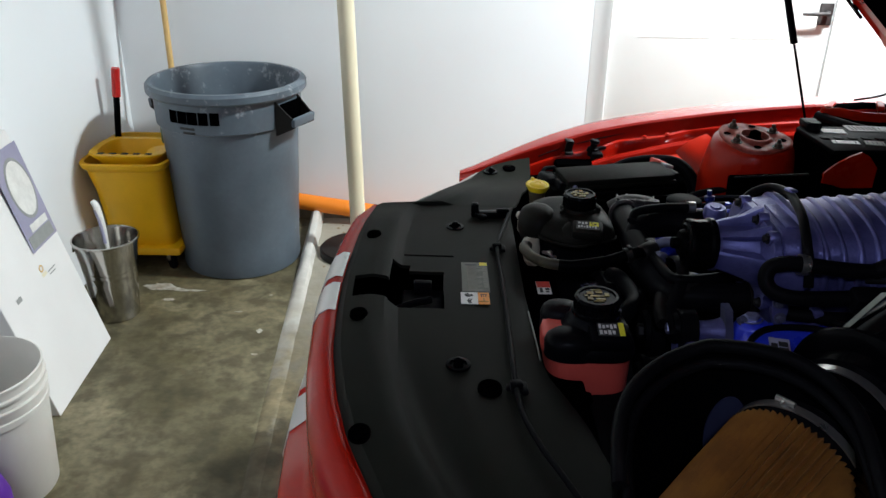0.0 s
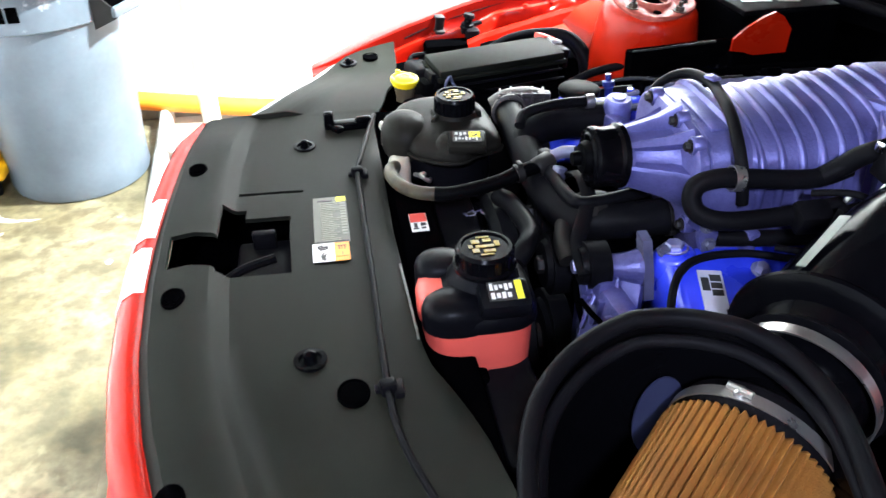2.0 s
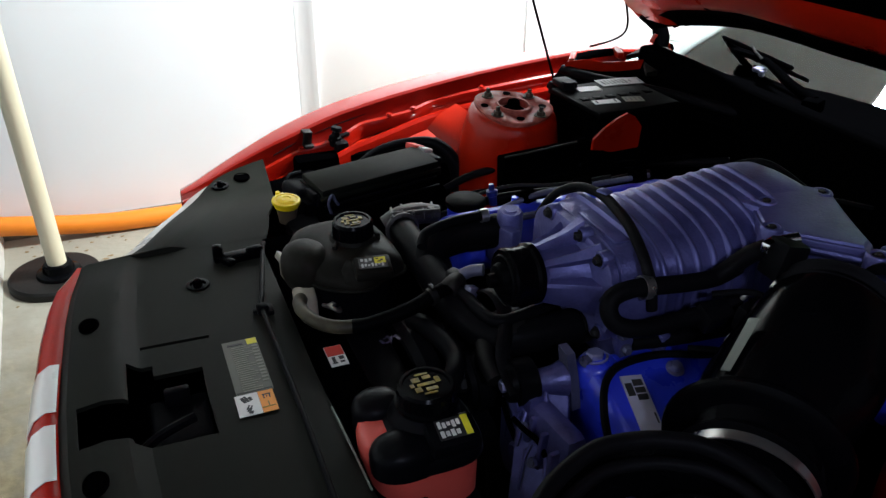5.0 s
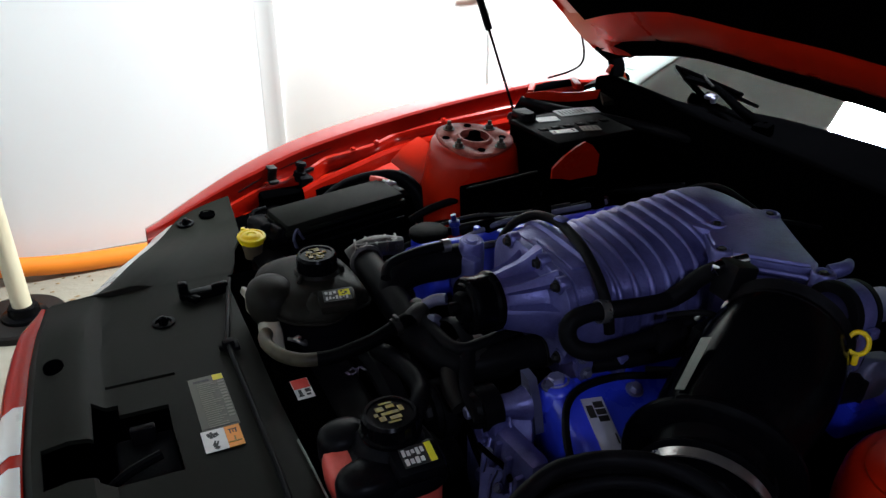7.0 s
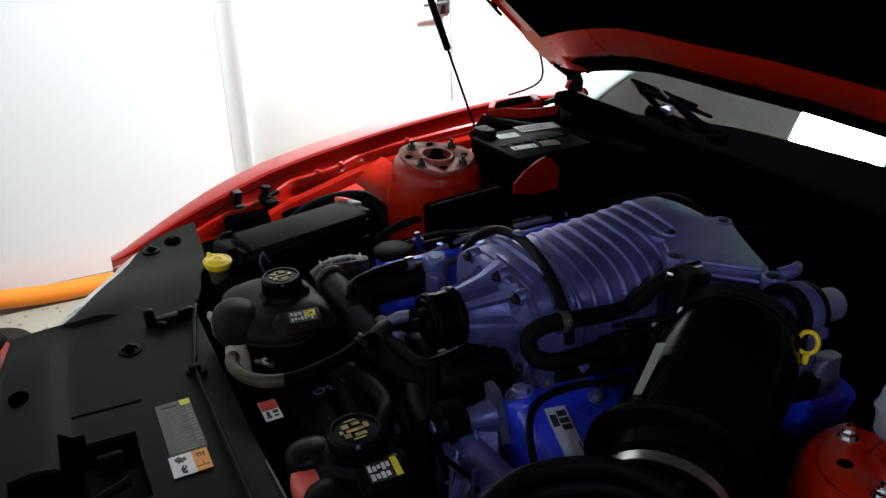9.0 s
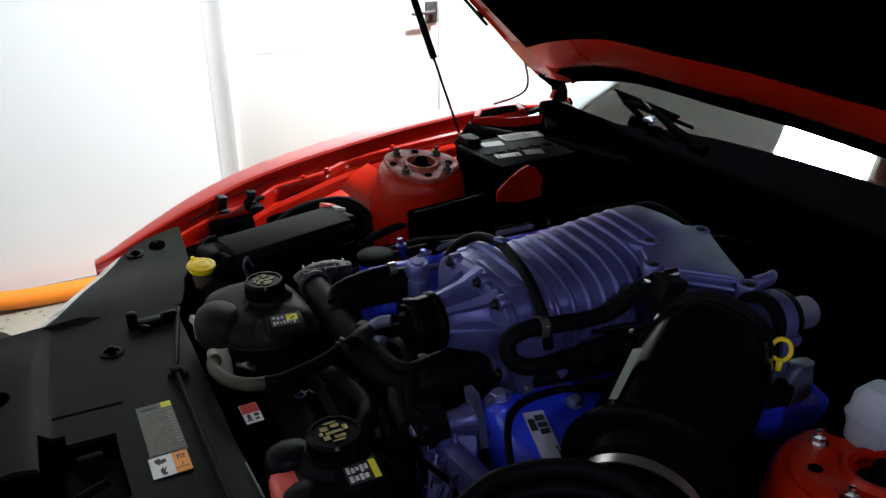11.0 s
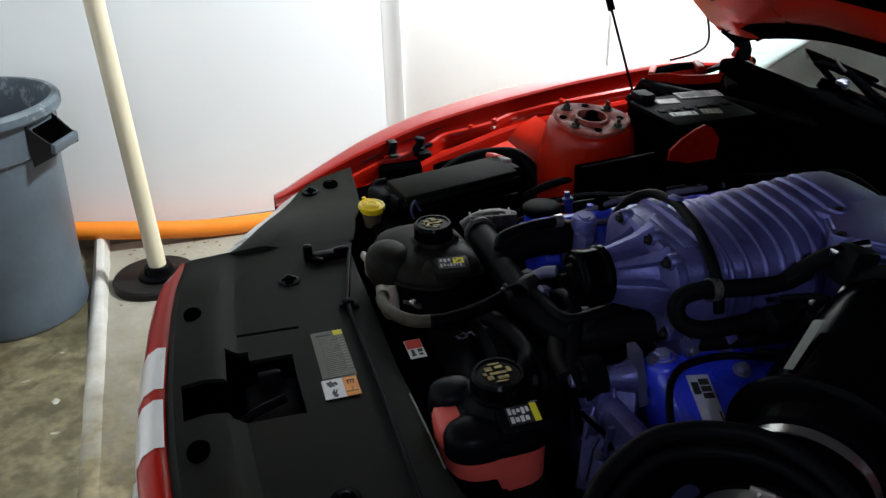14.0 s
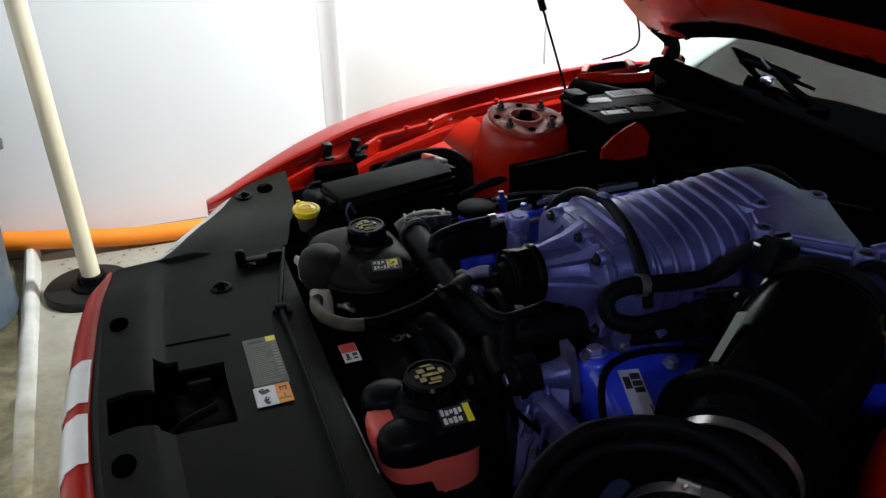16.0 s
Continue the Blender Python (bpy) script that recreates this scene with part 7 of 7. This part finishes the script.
for x, z in ((0.600, 0.905), (0.606, 0.880)):
    part("bolt", bolt((x, -0.178, z), (0, -1, 0.2), 0.006, 0.008), ALU_DULL, man, "bolt")
for y, z, w in ((-0.128, 0.838, 0.05), (-0.148, 0.812, 0.06), (-0.118, 0.776, 0.05), (-0.178, 0.772, 0.04), (-0.152, 0.742, 0.06)):
    part("cast_boss", join(lathe([(0.011, 0), (0.011, w * 0.5), (0.008, w * 0.55), (0, w * 0.55)], along((0.500, y, z), (-1, -0.2, 0.1)), 16, False)), ALU, front, "cast boss")
part("tensioner_wire", tube([(0.47, -0.12, 0.80), (0.466, -0.15, 0.785), (0.47, -0.18, 0.76), (0.478, -0.20, 0.73)], 0.004, 8), VOID, engine, "black wire")

# thin wiring, pipes and plugs round the engine
for pts, r, mt in (([(0.56, 0.34, 0.84), (0.62, 0.345, 0.858), (0.70, 0.33, 0.866), (0.80, 0.33, 0.872), (0.92, 0.32, 0.88), (1.04, 0.27, 0.90)], 0.0055, VOID),
                   ([(0.60, 0.31, 0.87), (0.68, 0.30, 0.885), (0.76, 0.27, 0.888), (0.86, 0.26, 0.892)], 0.0035, IRON),
                   ([(0.62, 0.235, 0.875), (0.70, 0.225, 0.90), (0.80, 0.215, 0.905), (0.90, 0.205, 0.91)], 0.005, ALU_DULL),
                   ([(0.98, 0.17, 0.90), (1.02, 0.13, 0.945), (1.04, 0.08, 0.96), (1.06, 0.02, 0.94)], 0.0045, RUBBER),
                   ([(0.96, -0.05, 0.93), (1.00, -0.04, 0.955), (1.05, -0.05, 0.95), (1.12, -0.06, 0.93)], 0.004, RUBBER),
                   ([(0.70, -0.205, 0.955), (0.735, -0.232, 0.965), (0.76, -0.250, 0.95), (0.765, -0.262, 0.92)], 0.0042, RUBBER),
                   ([(0.66, -0.225, 0.90), (0.69, -0.250, 0.905), (0.72, -0.262, 0.895), (0.735, -0.27, 0.87)], 0.004, RUBBER),
                   ([(0.385, 0.335, 0.83), (0.40, 0.352, 0.852), (0.43, 0.36, 0.858), (0.47, 0.355, 0.85)], 0.0035, VOID)):
    part("wire", tube(pts, r, 8, 5), mt, engine, "thin wire" if r < 0.004 else "")
for x, y, z, sz, rz in ((0.68, 0.235, 0.892, 0.026, 20), (0.78, 0.222, 0.905, 0.026, 8), (0.88, 0.21, 0.912, 0.026, 0)):
    part("coil_plug", rbox((x, y, z), (sz, sz * 0.9, sz), (-25, 0, rz), 0.004), VOID, engine, "black coil plug")
part("valve", lathe([(0.007, 0), (0.007, 0.016), (0.010, 0.018), (0.010, 0.026), (0.005, 0.028), (0.005, 0.038), (0, 0.038)], along((0.641, 0.278, 0.866), (-0.1, 0.1, 1)), 14, False), BLUE_DARK, engine, "small dark blue valve")
for x, y, z in ((0.735, -0.222, 0.955), (0.700, -0.246, 0.918), (0.762, -0.236, 0.972)):
    part("clip", rbox((x, y, z), (0.010, 0.006, 0.012), (20, 15, 30), 0.002), CLAMP, engine, "small bright clip")

# ---------------------------------------------------------------- air intake
P = [(0.512, -0.472, 0.858), (0.553, -0.440, 0.862), (0.598, -0.405, 0.870), (0.660, -0.358, 0.893), (0.738, -0.326, 0.922), (0.800, -0.294, 0.940), (0.838, -0.272, 0.950)]
duct = part("intake_duct", tube(P, [0.058, 0.060, 0.062, 0.078, 0.084, 0.077, 0.058], 32, 6), GLOSSBLACK, car, "black plastic intake duct")
d1 = (V(*P[2]) - V(*P[1])).normalized()
part("bellows", tube([V(*P[2]) + d1 * 0.006, V(*P[2]) + d1 * 0.045], 0.066, 32, 8, ripple=0.012, pitch=0.022), RUBBER, duct, "black rubber bellows")
part("collar", lathe([(0.066, -0.012), (0.090, -0.008), (0.097, -0.003), (0.098, 0.001), (0.094, 0.007), (0.086, 0.012), (0.070, 0.014)], along(V(*P[2]) + d1 * 0.044 + V(0, 0, 0.003), d1), 48, False), GLOSSBLACK, duct, "black rubber collar")
part("clamp", join(lathe([(0.0715, -0.0062), (0.0735, -0.0062), (0.0735, 0.0062), (0.0715, 0.0062)], along(V(*P[2]) - d1 * 0.006, d1), 44, False)), CLAMP, duct, "bright steel hose clamp")
rows = []
for k in range(9):
    f = k / 8
    a = V(*P[3]).lerp(V(*P[4]), f * 0.78 - 0.10)
    d = (V(*P[4]) - V(*P[3])).normalized()
    n = V(-0.12, 0.46, 0.88)
    n = (n - d * n.dot(d)).normalized()
    side = d.cross(n)
    r = 0.0745 + 0.0125 * f
    rows.append([a + (n * math.cos(t) + side * math.sin(t)) * (r + 0.0065) for t in (-0.08, 0.0, 0.08)])
part("duct_strip", sheet(rows, (0, 0, -0.001)), STRIP, duct, "satin grey strip")
part("bellows", tube([(0.770, -0.309, 0.932), (0.822, -0.281, 0.945)], 0.072, 32, 8, ripple=0.006, pitch=0.011), RUBBER, duct, "black ribbed rubber sleeve")

# heat shield round the filter
plan = curve([(0.298, -0.560, 0), (0.308, -0.495, 0), (0.330, -0.440, 0), (0.370, -0.402, 0), (0.420, -0.386, 0), (0.470, -0.392, 0), (0.510, -0.414, 0), (0.540, -0.446, 0), (0.553, -0.490, 0), (0.552, -0.535, 0), (0.538, -0.60, 0), (0.52, -0.68, 0)], 5)
nn = len(plan) - 1
def shield_top(k):
    return float(np.interp(k / nn, [0, 0.2, 0.38, 0.55, 0.75, 1], [0.900, 0.930, 0.958, 0.962, 0.948, 0.92]))
rows = []
for k, q in enumerate(plan):
    rows.append([V(q.x, q.y, z) for z in (0.60, 0.70, 0.80, 0.88, shield_top(k) - 0.01, shield_top(k))])
sh = part("heat_shield", sheet(rows, (0.0, 0.004, 0)), GLOSSBLACK, car, "gloss black heat shield round the filter", 60)
part("rim_seal", tube([V(q.x, q.y, shield_top(k)) for k, q in enumerate(plan)], 0.0085, 12, 2), RUBBER, sh, "black rubber rim seal")
part("rim_seal", tube([V(q.x * 0.94 + 0.42 * 0.06, q.y - 0.016, shield_top(k) - 0.013) for k, q in enumerate(plan)], 0.0065, 10, 2), RUBBER, sh, "black rubber rim seal")
part("shield_floor", rbox((0.42, -0.60, 0.66), (0.32, 0.36, 0.012), bevel=0.003), VOID, sh)
# Gloss reflection on the shield, drawn as a pale oval disc.
part("shield_reflection", lathe([(0, 0), (0.026, 0), (0.026, 0.002), (0, 0.002)], along((0.462, -0.3975, 0.846), (0.10, -1, 0.02)) @ Matrix.Diagonal((1, 1.9, 1, 1)), 28, False), PATCH, sh, "pale oval reflection painted on the shield")

# pleated cone filter
A, Bp = V(0.517, -0.468, 0.853), V(0.378, -0.590, 0.815)
ax = (Bp - A).normalized()
mf = along(A, ax)
L = (Bp - A).length
n = 120
rings = []
for z, r in ((0.006, 0.076), (0.010, 0.081), (L * 0.5, 0.078), (L - 0.01, 0.073), (L, 0.066)):
    rings.append([mf @ V((r - 0.0075 * (j % 2)) * math.cos(2 * math.pi * j / n), (r - 0.0075 * (j % 2)) * math.sin(2 * math.pi * j / n), z) for j in range(n)])
fil = part("air_filter", loft(rings), FILTER, car, "orange pleated cotton cone filter", 15)
part("filter_base", lathe([(0.056, -0.040), (0.064, -0.034), (0.076, -0.022), (0.078, -0.004), (0.072, 0.008), (0, 0.008)], mf, 44, False), RUBBER, fil, "black rubber filter base")
part("clamp", join(lathe([(0.0785, -0.010), (0.0802, -0.010), (0.0802, 0.001), (0.0785, 0.001)], mf, 44, False), rbox(mf @ V(-0.02, 0.080, -0.006), (0.012, 0.009, 0.008), (20, 30, 0), 0.002), lathe([(0.0035, -0.010), (0.0035, 0.012), (0, 0.012)], mf @ Matrix.Translation((-0.02, 0.083, -0.005)) @ pose(0, 0, 0, 0, 90, 0), 8, False)), CLAMP, fil, "bright steel band clamp")
part("end_cap", lathe([(0.064, 0), (0.064, 0.012), (0.05, 0.018), (0, 0.018)], mf @ Matrix.Translation((0, 0, L - 0.002)), 40, False), RUBBER, fil, "black rubber end cap")

# brake fluid tank by the near strut tower
bf = part("brake_tank", loft([tank_ring(z, 0.858 - a, 0.858 + a, -0.482 - b, -0.482 + b, 3.2, 24) for z, a, b in ((0.912, 0.022, 0.022), (0.920, 0.0255, 0.0255), (0.950, 0.0255, 0.0255), (0.972, 0.023, 0.023), (0.984, 0.014, 0.014))]), MILKY, car, "milky white brake fluid tank")
part("seam", loft([tank_ring(z, 0.858 - a, 0.858 + a, -0.482 - a, -0.482 + a, 3.2, 24) for z, a in ((0.945, 0.0255), (0.946, 0.0280), (0.949, 0.0280), (0.950, 0.0255))], cap=False), MILKY, bf)
part("tank_bracket", rbox((0.848, -0.455, 0.915), (0.03, 0.03, 0.05), (0, 0, 20), 0.005), VOID, bf, "black tank bracket")

# ---------------------------------------------------------------- bonnet, cowl and windscreen
HX, HZ, A = 1.335, 0.985, 43.5
def hood(u, y, w=0.0):
    """u: metres forward from the hinge along the raised bonnet, w: metres out of its upper face."""
    c, s = math.cos(radians(A)), math.sin(radians(A))
    crown = 0.030 * (1 - (y / 0.82) ** 2)
    return V(HX - u * c + (w + crown) * s, y, HZ + u * s + (w + crown) * c)


def hood_half(u):
    return float(np.interp(u, [0, 0.1, 0.6, 1.0, 1.25], [0.835, 0.835, 0.81, 0.74, 0.62]))


def hood_rear(y):
    return float(np.interp(abs(y), [0, 0.2, 0.3, 0.4, 0.5, 0.6, 0.7, 0.83], [0.125, 0.1185, 0.123, 0.124, 0.105, 0.079, 0.048, 0.0]))


hy = [-1 + 2 * k / 24 for k in range(25)]
hu = [0, 0.02, 0.05, 0.10, 0.2, 0.35, 0.5, 0.7, 0.9, 1.05, 1.15, 1.22]
rows = [[hood(max(u, 0) + hood_rear(v * 0.83) * (1 - u / 1.22), v * hood_half(u), 0.0) for u in hu] for v in hy]
bonnet = part("bonnet", sheet(rows, V(-math.sin(radians(A)), 0, -math.cos(radians(A))) * 0.006), RED, car, "raised glossy red bonnet", 50)
# folded inner frame
def frame_rows(u0, u1, v0, v1, n=24, bulge=0.012):
    out = []
    for i in range(n + 1):
        v = v0 + (v1 - v0) * i / n
        row = []
        for f, g in ((0, 0.008), (0.10, 0.6), (0.25, 1), (0.75, 1), (0.9, 0.6), (1, 0.05)):
            u = u0 + (u1 - u0) * f
            row.append(hood(u + hood_rear(v * 0.83) * (1 - u / 1.22), v * hood_half(u), -0.007 - bulge * g))
        out.append(row)
    return out
N3 = V(math.sin(radians(A)), 0, math.cos(radians(A))) * 0.003
part("inner_frame", sheet(frame_rows(0.055, 0.212, -0.985, 0.985), N3), RED_DULL, bonnet, "red inner frame of the bonnet", 60)
part("inner_frame", sheet(frame_rows(1.08, 1.20, -0.97, 0.97), N3), RED_DULL, bonnet, "red inner frame of the bonnet", 60)
for s in (-1, 1):
    rows = []
    for k in range(21):
        u = 0.05 + 1.10 * k / 20
        rows.append([hood(u + hood_rear(0.8) * (1 - u / 1.22), s * (hood_half(u) - d), -0.007 - 0.010 * g) for d, g in ((0.004, 0.02), (0.010, 0.9), (0.016, 0.3), (0.030, 0.25), (0.040, 0.8), (0.11, 1.0), (0.15, 0.4), (0.16, 0.02))])
    part("inner_frame", sheet(rows, N3), RED_DULL, bonnet, "red inner frame of the bonnet", 60)
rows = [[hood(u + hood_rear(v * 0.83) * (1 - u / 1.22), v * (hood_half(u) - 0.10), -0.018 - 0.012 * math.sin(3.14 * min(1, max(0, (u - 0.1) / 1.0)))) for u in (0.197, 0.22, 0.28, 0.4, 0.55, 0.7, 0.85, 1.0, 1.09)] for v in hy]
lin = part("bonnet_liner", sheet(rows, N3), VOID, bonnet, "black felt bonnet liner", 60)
for u, y in ((0.45, 0.4), (0.45, -0.2)):
    part("liner_pin", lathe([(0, 0), (0.012, 0), (0.010, 0.004), (0, 0.005)], along(hood(u + 0.08, y, -0.032), (-0.69, 0, -0.72)), 14, False), GLOSSBLACK, lin)
part("rear_seal", sheet([[hood(u + hood_rear(v * 0.83), v * 0.825, w) for u, w in ((0.003, -0.007), (0.006, -0.010), (0.03, -0.012), (0.056, -0.016), (0.060, -0.009))] for v in hy], N3 * 0.5), VOID, bonnet, "black rubber seal")
for q in (0.80, -0.80):
    part("hinge", join(rbox((1.335, q, 0.955), (0.05, 0.018, 0.024), (0, 30, 0), 0.004), rbox((1.345, q, 0.930), (0.06, 0.026, 0.04), bevel=0.006)), RED_DULL, car, "red bonnet hinge")
part("edge_hose", tube([hood(1.05, 0.66, -0.012), hood(0.80, 0.752, -0.014), hood(0.55, 0.802, -0.015), hood(0.36, 0.826, -0.016), hood(0.26, 0.836, -0.016)], 0.0042, 8), RUBBER, bonnet, "thin black washer hose along the bonnet edge")
for u in (0.30, 0.62, 0.95):
    part("hose_clip", rbox(hood(u, hood_half(u) - 0.004, -0.014), (0.020, 0.014, 0.016), (0, 46, 0), 0.003), RUBBER, bonnet)
part("ground_strap", tube([(1.225, 0.835, 1.11), (1.257, 0.85, 1.049), (1.273, 0.855, 0.997), (1.268, 0.86, 0.968), (1.239, 0.87, 0.950), (1.188, 0.885, 0.936)], 0.0028, 8), RUBBER, car, "thin black hose to the bonnet")

def cowl_x(y):
    return 1.492 - 0.46 * min(abs(y), 0.70) ** 2 - 0.6 * max(0.0, min(y, 0.76) - 0.58) ** 2


rows = []
for k in range(31):
    y = -0.78 + 1.56 * k / 30
    x = cowl_x(y)
    rows.append([V(x - 0.22, y, 0.90), V(x - 0.20, y, 0.925), V(x - 0.12, y, 0.93), V(x - 0.04, y, 0.940 - 0.03 * y * max(y, 0)), V(x, y, 0.950 - 0.05 * y * max(y, 0)), V(x + 0.02, y, 0.952 - 0.05 * y * max(y, 0))])
cowl = part("cowl", sheet(rows, (0, 0, -0.004)), VOID, car, "black plastic cowl grille", 50)
part("cowl_seal", tube([V(cowl_x(y) - 0.205, y, 0.928) for y in [-0.76 + 1.52 * k / 16 for k in range(17)]], 0.011, 10, 2), RUBBER, cowl, "black rubber bonnet seal")
part("cowl_cap", sheet([[V(1.235, 0.790, 0.934), V(1.262, 0.760, 0.950), V(1.215, 0.690, 0.948), V(1.190, 0.640, 0.938)], [V(1.275, 0.800, 0.944), V(1.300, 0.770, 0.957), V(1.268, 0.690, 0.954), V(1.235, 0.630, 0.945)], [V(1.325, 0.805, 0.945), V(1.336, 0.780, 0.952), V(1.322, 0.700, 0.948), V(1.285, 0.615, 0.940)]], (0, 0, -0.012)), PLASTIC, cowl, "dark grey cowl corner", 50)
part("corner_seal", tube([(1.350, 0.845, 1.000), (1.345, 0.822, 0.985), (1.338, 0.800, 0.966), (1.322, 0.780, 0.950), (1.300, 0.765, 0.940)], [0.010, 0.018, 0.020, 0.017, 0.010], 14), VOID, cowl, "black rubber corner seal")

rows = []
S = math.tan(radians(28))
for k in range(33):
    y = -0.72 + 1.56 * k / 32
    x = cowl_x(y)
    k2 = 0.10 * (y / 0.72) ** 2
    row = []
    for j in range(9):
        d = 0.9 * j / 8
        yy = y * (1 - 0.12 * d / 0.9)
        row.append(V(x + d, yy, 0.951 - (0.12 * y * y if y < 0.3 else 0.0108 + 0.085 * (y - 0.3)) + d * S - 0.06 * (d / 0.9) ** 2))
    rows.append(row)
ws = part("windscreen", sheet(rows, (0.003, 0, -0.004)), GLASS, car, "raked windscreen glass", 80)
ws.visible_shadow = False
part("screen_frit", sheet([[q + V(0.004, 0, -0.0075) for q in r[:1]] + [r[0].lerp(r[1], 0.07) + V(0.004, 0, -0.0075)] for r in rows], (0, 0, -0.001)), VOID, ws, "black edge band")
part("dashboard", join(rbox((2.0, 0, 1.02), (0.75, 1.36, 0.10), (0, -6, 0), 0.04)), RUBBER, car, "dark dashboard")
wip = part("wiper", join(tube([(1.345, 0.300, 0.958), (1.352, 0.375, 0.970), (1.372, 0.445, 0.980), (1.392, 0.500, 0.984)], [0.012, 0.010, 0.009, 0.007], 12), rbox((1.340, 0.298, 0.952), (0.045, 0.036, 0.03), (0, 0, 25), 0.008), rbox((1.398, 0.545, 0.982), (0.026, 0.110, 0.012), (0, 0, 10), 0.005)), VOID, car, "black wiper arm")
part("blade", join(tube([(1.395, 0.375, 0.974), (1.402, 0.484, 0.976), (1.405, 0.555, 0.976), (1.431, 0.683, 0.977), (1.445, 0.800, 0.977)], [0.004, 0.006, 0.007, 0.006, 0.004], 8), tube([(1.402, 0.430, 0.984), (1.410, 0.600, 0.990), (1.428, 0.690, 0.986)], 0.005, 8)), VOID, wip)
part("bridge", tube([(1.420, 0.575, 0.992), (1.398, 0.540, 0.992), (1.384, 0.500, 0.986)], 0.0032, 8), RUBBER, wip, "black bridge")
part("pivot_cap", join(rbox((1.372, 0.490, 0.968), (0.026, 0.022, 0.010), (0, 0, 12), 0.003), rbox((1.360, 0.470, 0.966), (0.010, 0.012, 0.014), (0, 0, 12), 0.003)), ALU_DULL, wip, "pale grey pivot clip")
# the body behind the windscreen
ROOF = [(2.22, 1.345), (2.45, 1.385), (2.75, 1.395), (3.05, 1.370), (3.35, 1.290), (3.60, 1.180), (3.85, 1.050)]
rows = [[V(x, y * (1 - 0.10 * max(0.0, x - 3.0)), z - 0.03 * (y / 0.6) ** 2) for x, z in ROOF[:5]] for y in (-0.62, -0.45, -0.2, 0, 0.2, 0.45, 0.62)]
part("roof", sheet(rows, (0, 0, -0.03)), RED, car, "red roof", 60)
rows = [[V(x, y * (1 - 0.10 * max(0.0, x - 3.0)), z - 0.03 * (y / 0.6) ** 2) for x, z in ROOF[4:]] for y in (-0.62, -0.45, -0.2, 0, 0.2, 0.45, 0.62)]
part("rear_screen", sheet(rows, (0, 0, -0.006)), GLOSSBLACK, car, "dark rear window", 60)
for s in (-1, 1):
    part("door_skin", sheet([[V(x, s * (0.93 + 0.02 * math.sin(z * 3)), z) for z in (0.25, 0.5, 0.75, 0.93)] for x in (1.62, 2.0, 2.5, 3.0, 3.6, 4.2)], (0, -s * 0.02, 0)), RED, car, "red car side", 60)
    part("side_glass", sheet([[V(x, s * 0.90, 0.955), V(x * 0.96 + 0.11, s * 0.78, 0.955 + (z - 0.955) * 0.6), V(x * 0.92 + 0.22, s * 0.62, z - 0.03)] for x, z in ((1.95, 1.18), (2.22, 1.345), (2.6, 1.392), (3.0, 1.375), (3.35, 1.29), (3.75, 1.10))], (0, -s * 0.006, 0)), GLOSSBLACK, car, "dark side window", 60)
    part("pillar", tube([(1.42, s * 0.868, 0.975), (1.52, s * 0.855, 1.035), (1.8, s * 0.80, 1.17), (2.28, s * 0.70, 1.36)], [0.010, 0.030, 0.045, 0.03], 12), VOID, car, "black trimmed screen pillar")
part("tail", loft([superring((x, 0, z), (0, 1, 0), (0, 0, 1), a, b, 6.0, 40) for x, z, a, b in ((2.10, 0.600, 0.885, 0.330), (2.9, 0.605, 0.900, 0.340), (3.6, 0.625, 0.905, 0.360), (4.0, 0.650, 0.895, 0.370), (4.25, 0.665, 0.865, 0.360), (4.36, 0.660, 0.800, 0.320), (4.38, 0.655, 0.70, 0.26))]), RED, car, "red rear body")
part("cabin_floor", rbox((2.1, 0, 0.55), (1.0, 1.6, 0.1)), VOID, car)
for x, y in ((0.78, 0.80), (0.78, -0.80), (3.4, 0.80), (3.4, -0.80)):
    w = part("wheel", lathe([(0, -0.11), (0.20, -0.11), (0.21, -0.09), (0.19, 0.0), (0.21, 0.09), (0.20, 0.11), (0, 0.11)], along((x, y, 0.335), (0, 1, 0)), 32, False), STEEL, car, "alloy wheel")
    part("tyre", lathe([(0.21, -0.115), (0.30, -0.12), (0.33, -0.10), (0.335, 0), (0.33, 0.10), (0.30, 0.12), (0.21, 0.115)], along((x, y, 0.335), (0, 1, 0)), 40, False), RUBBER, w, "black tyre")
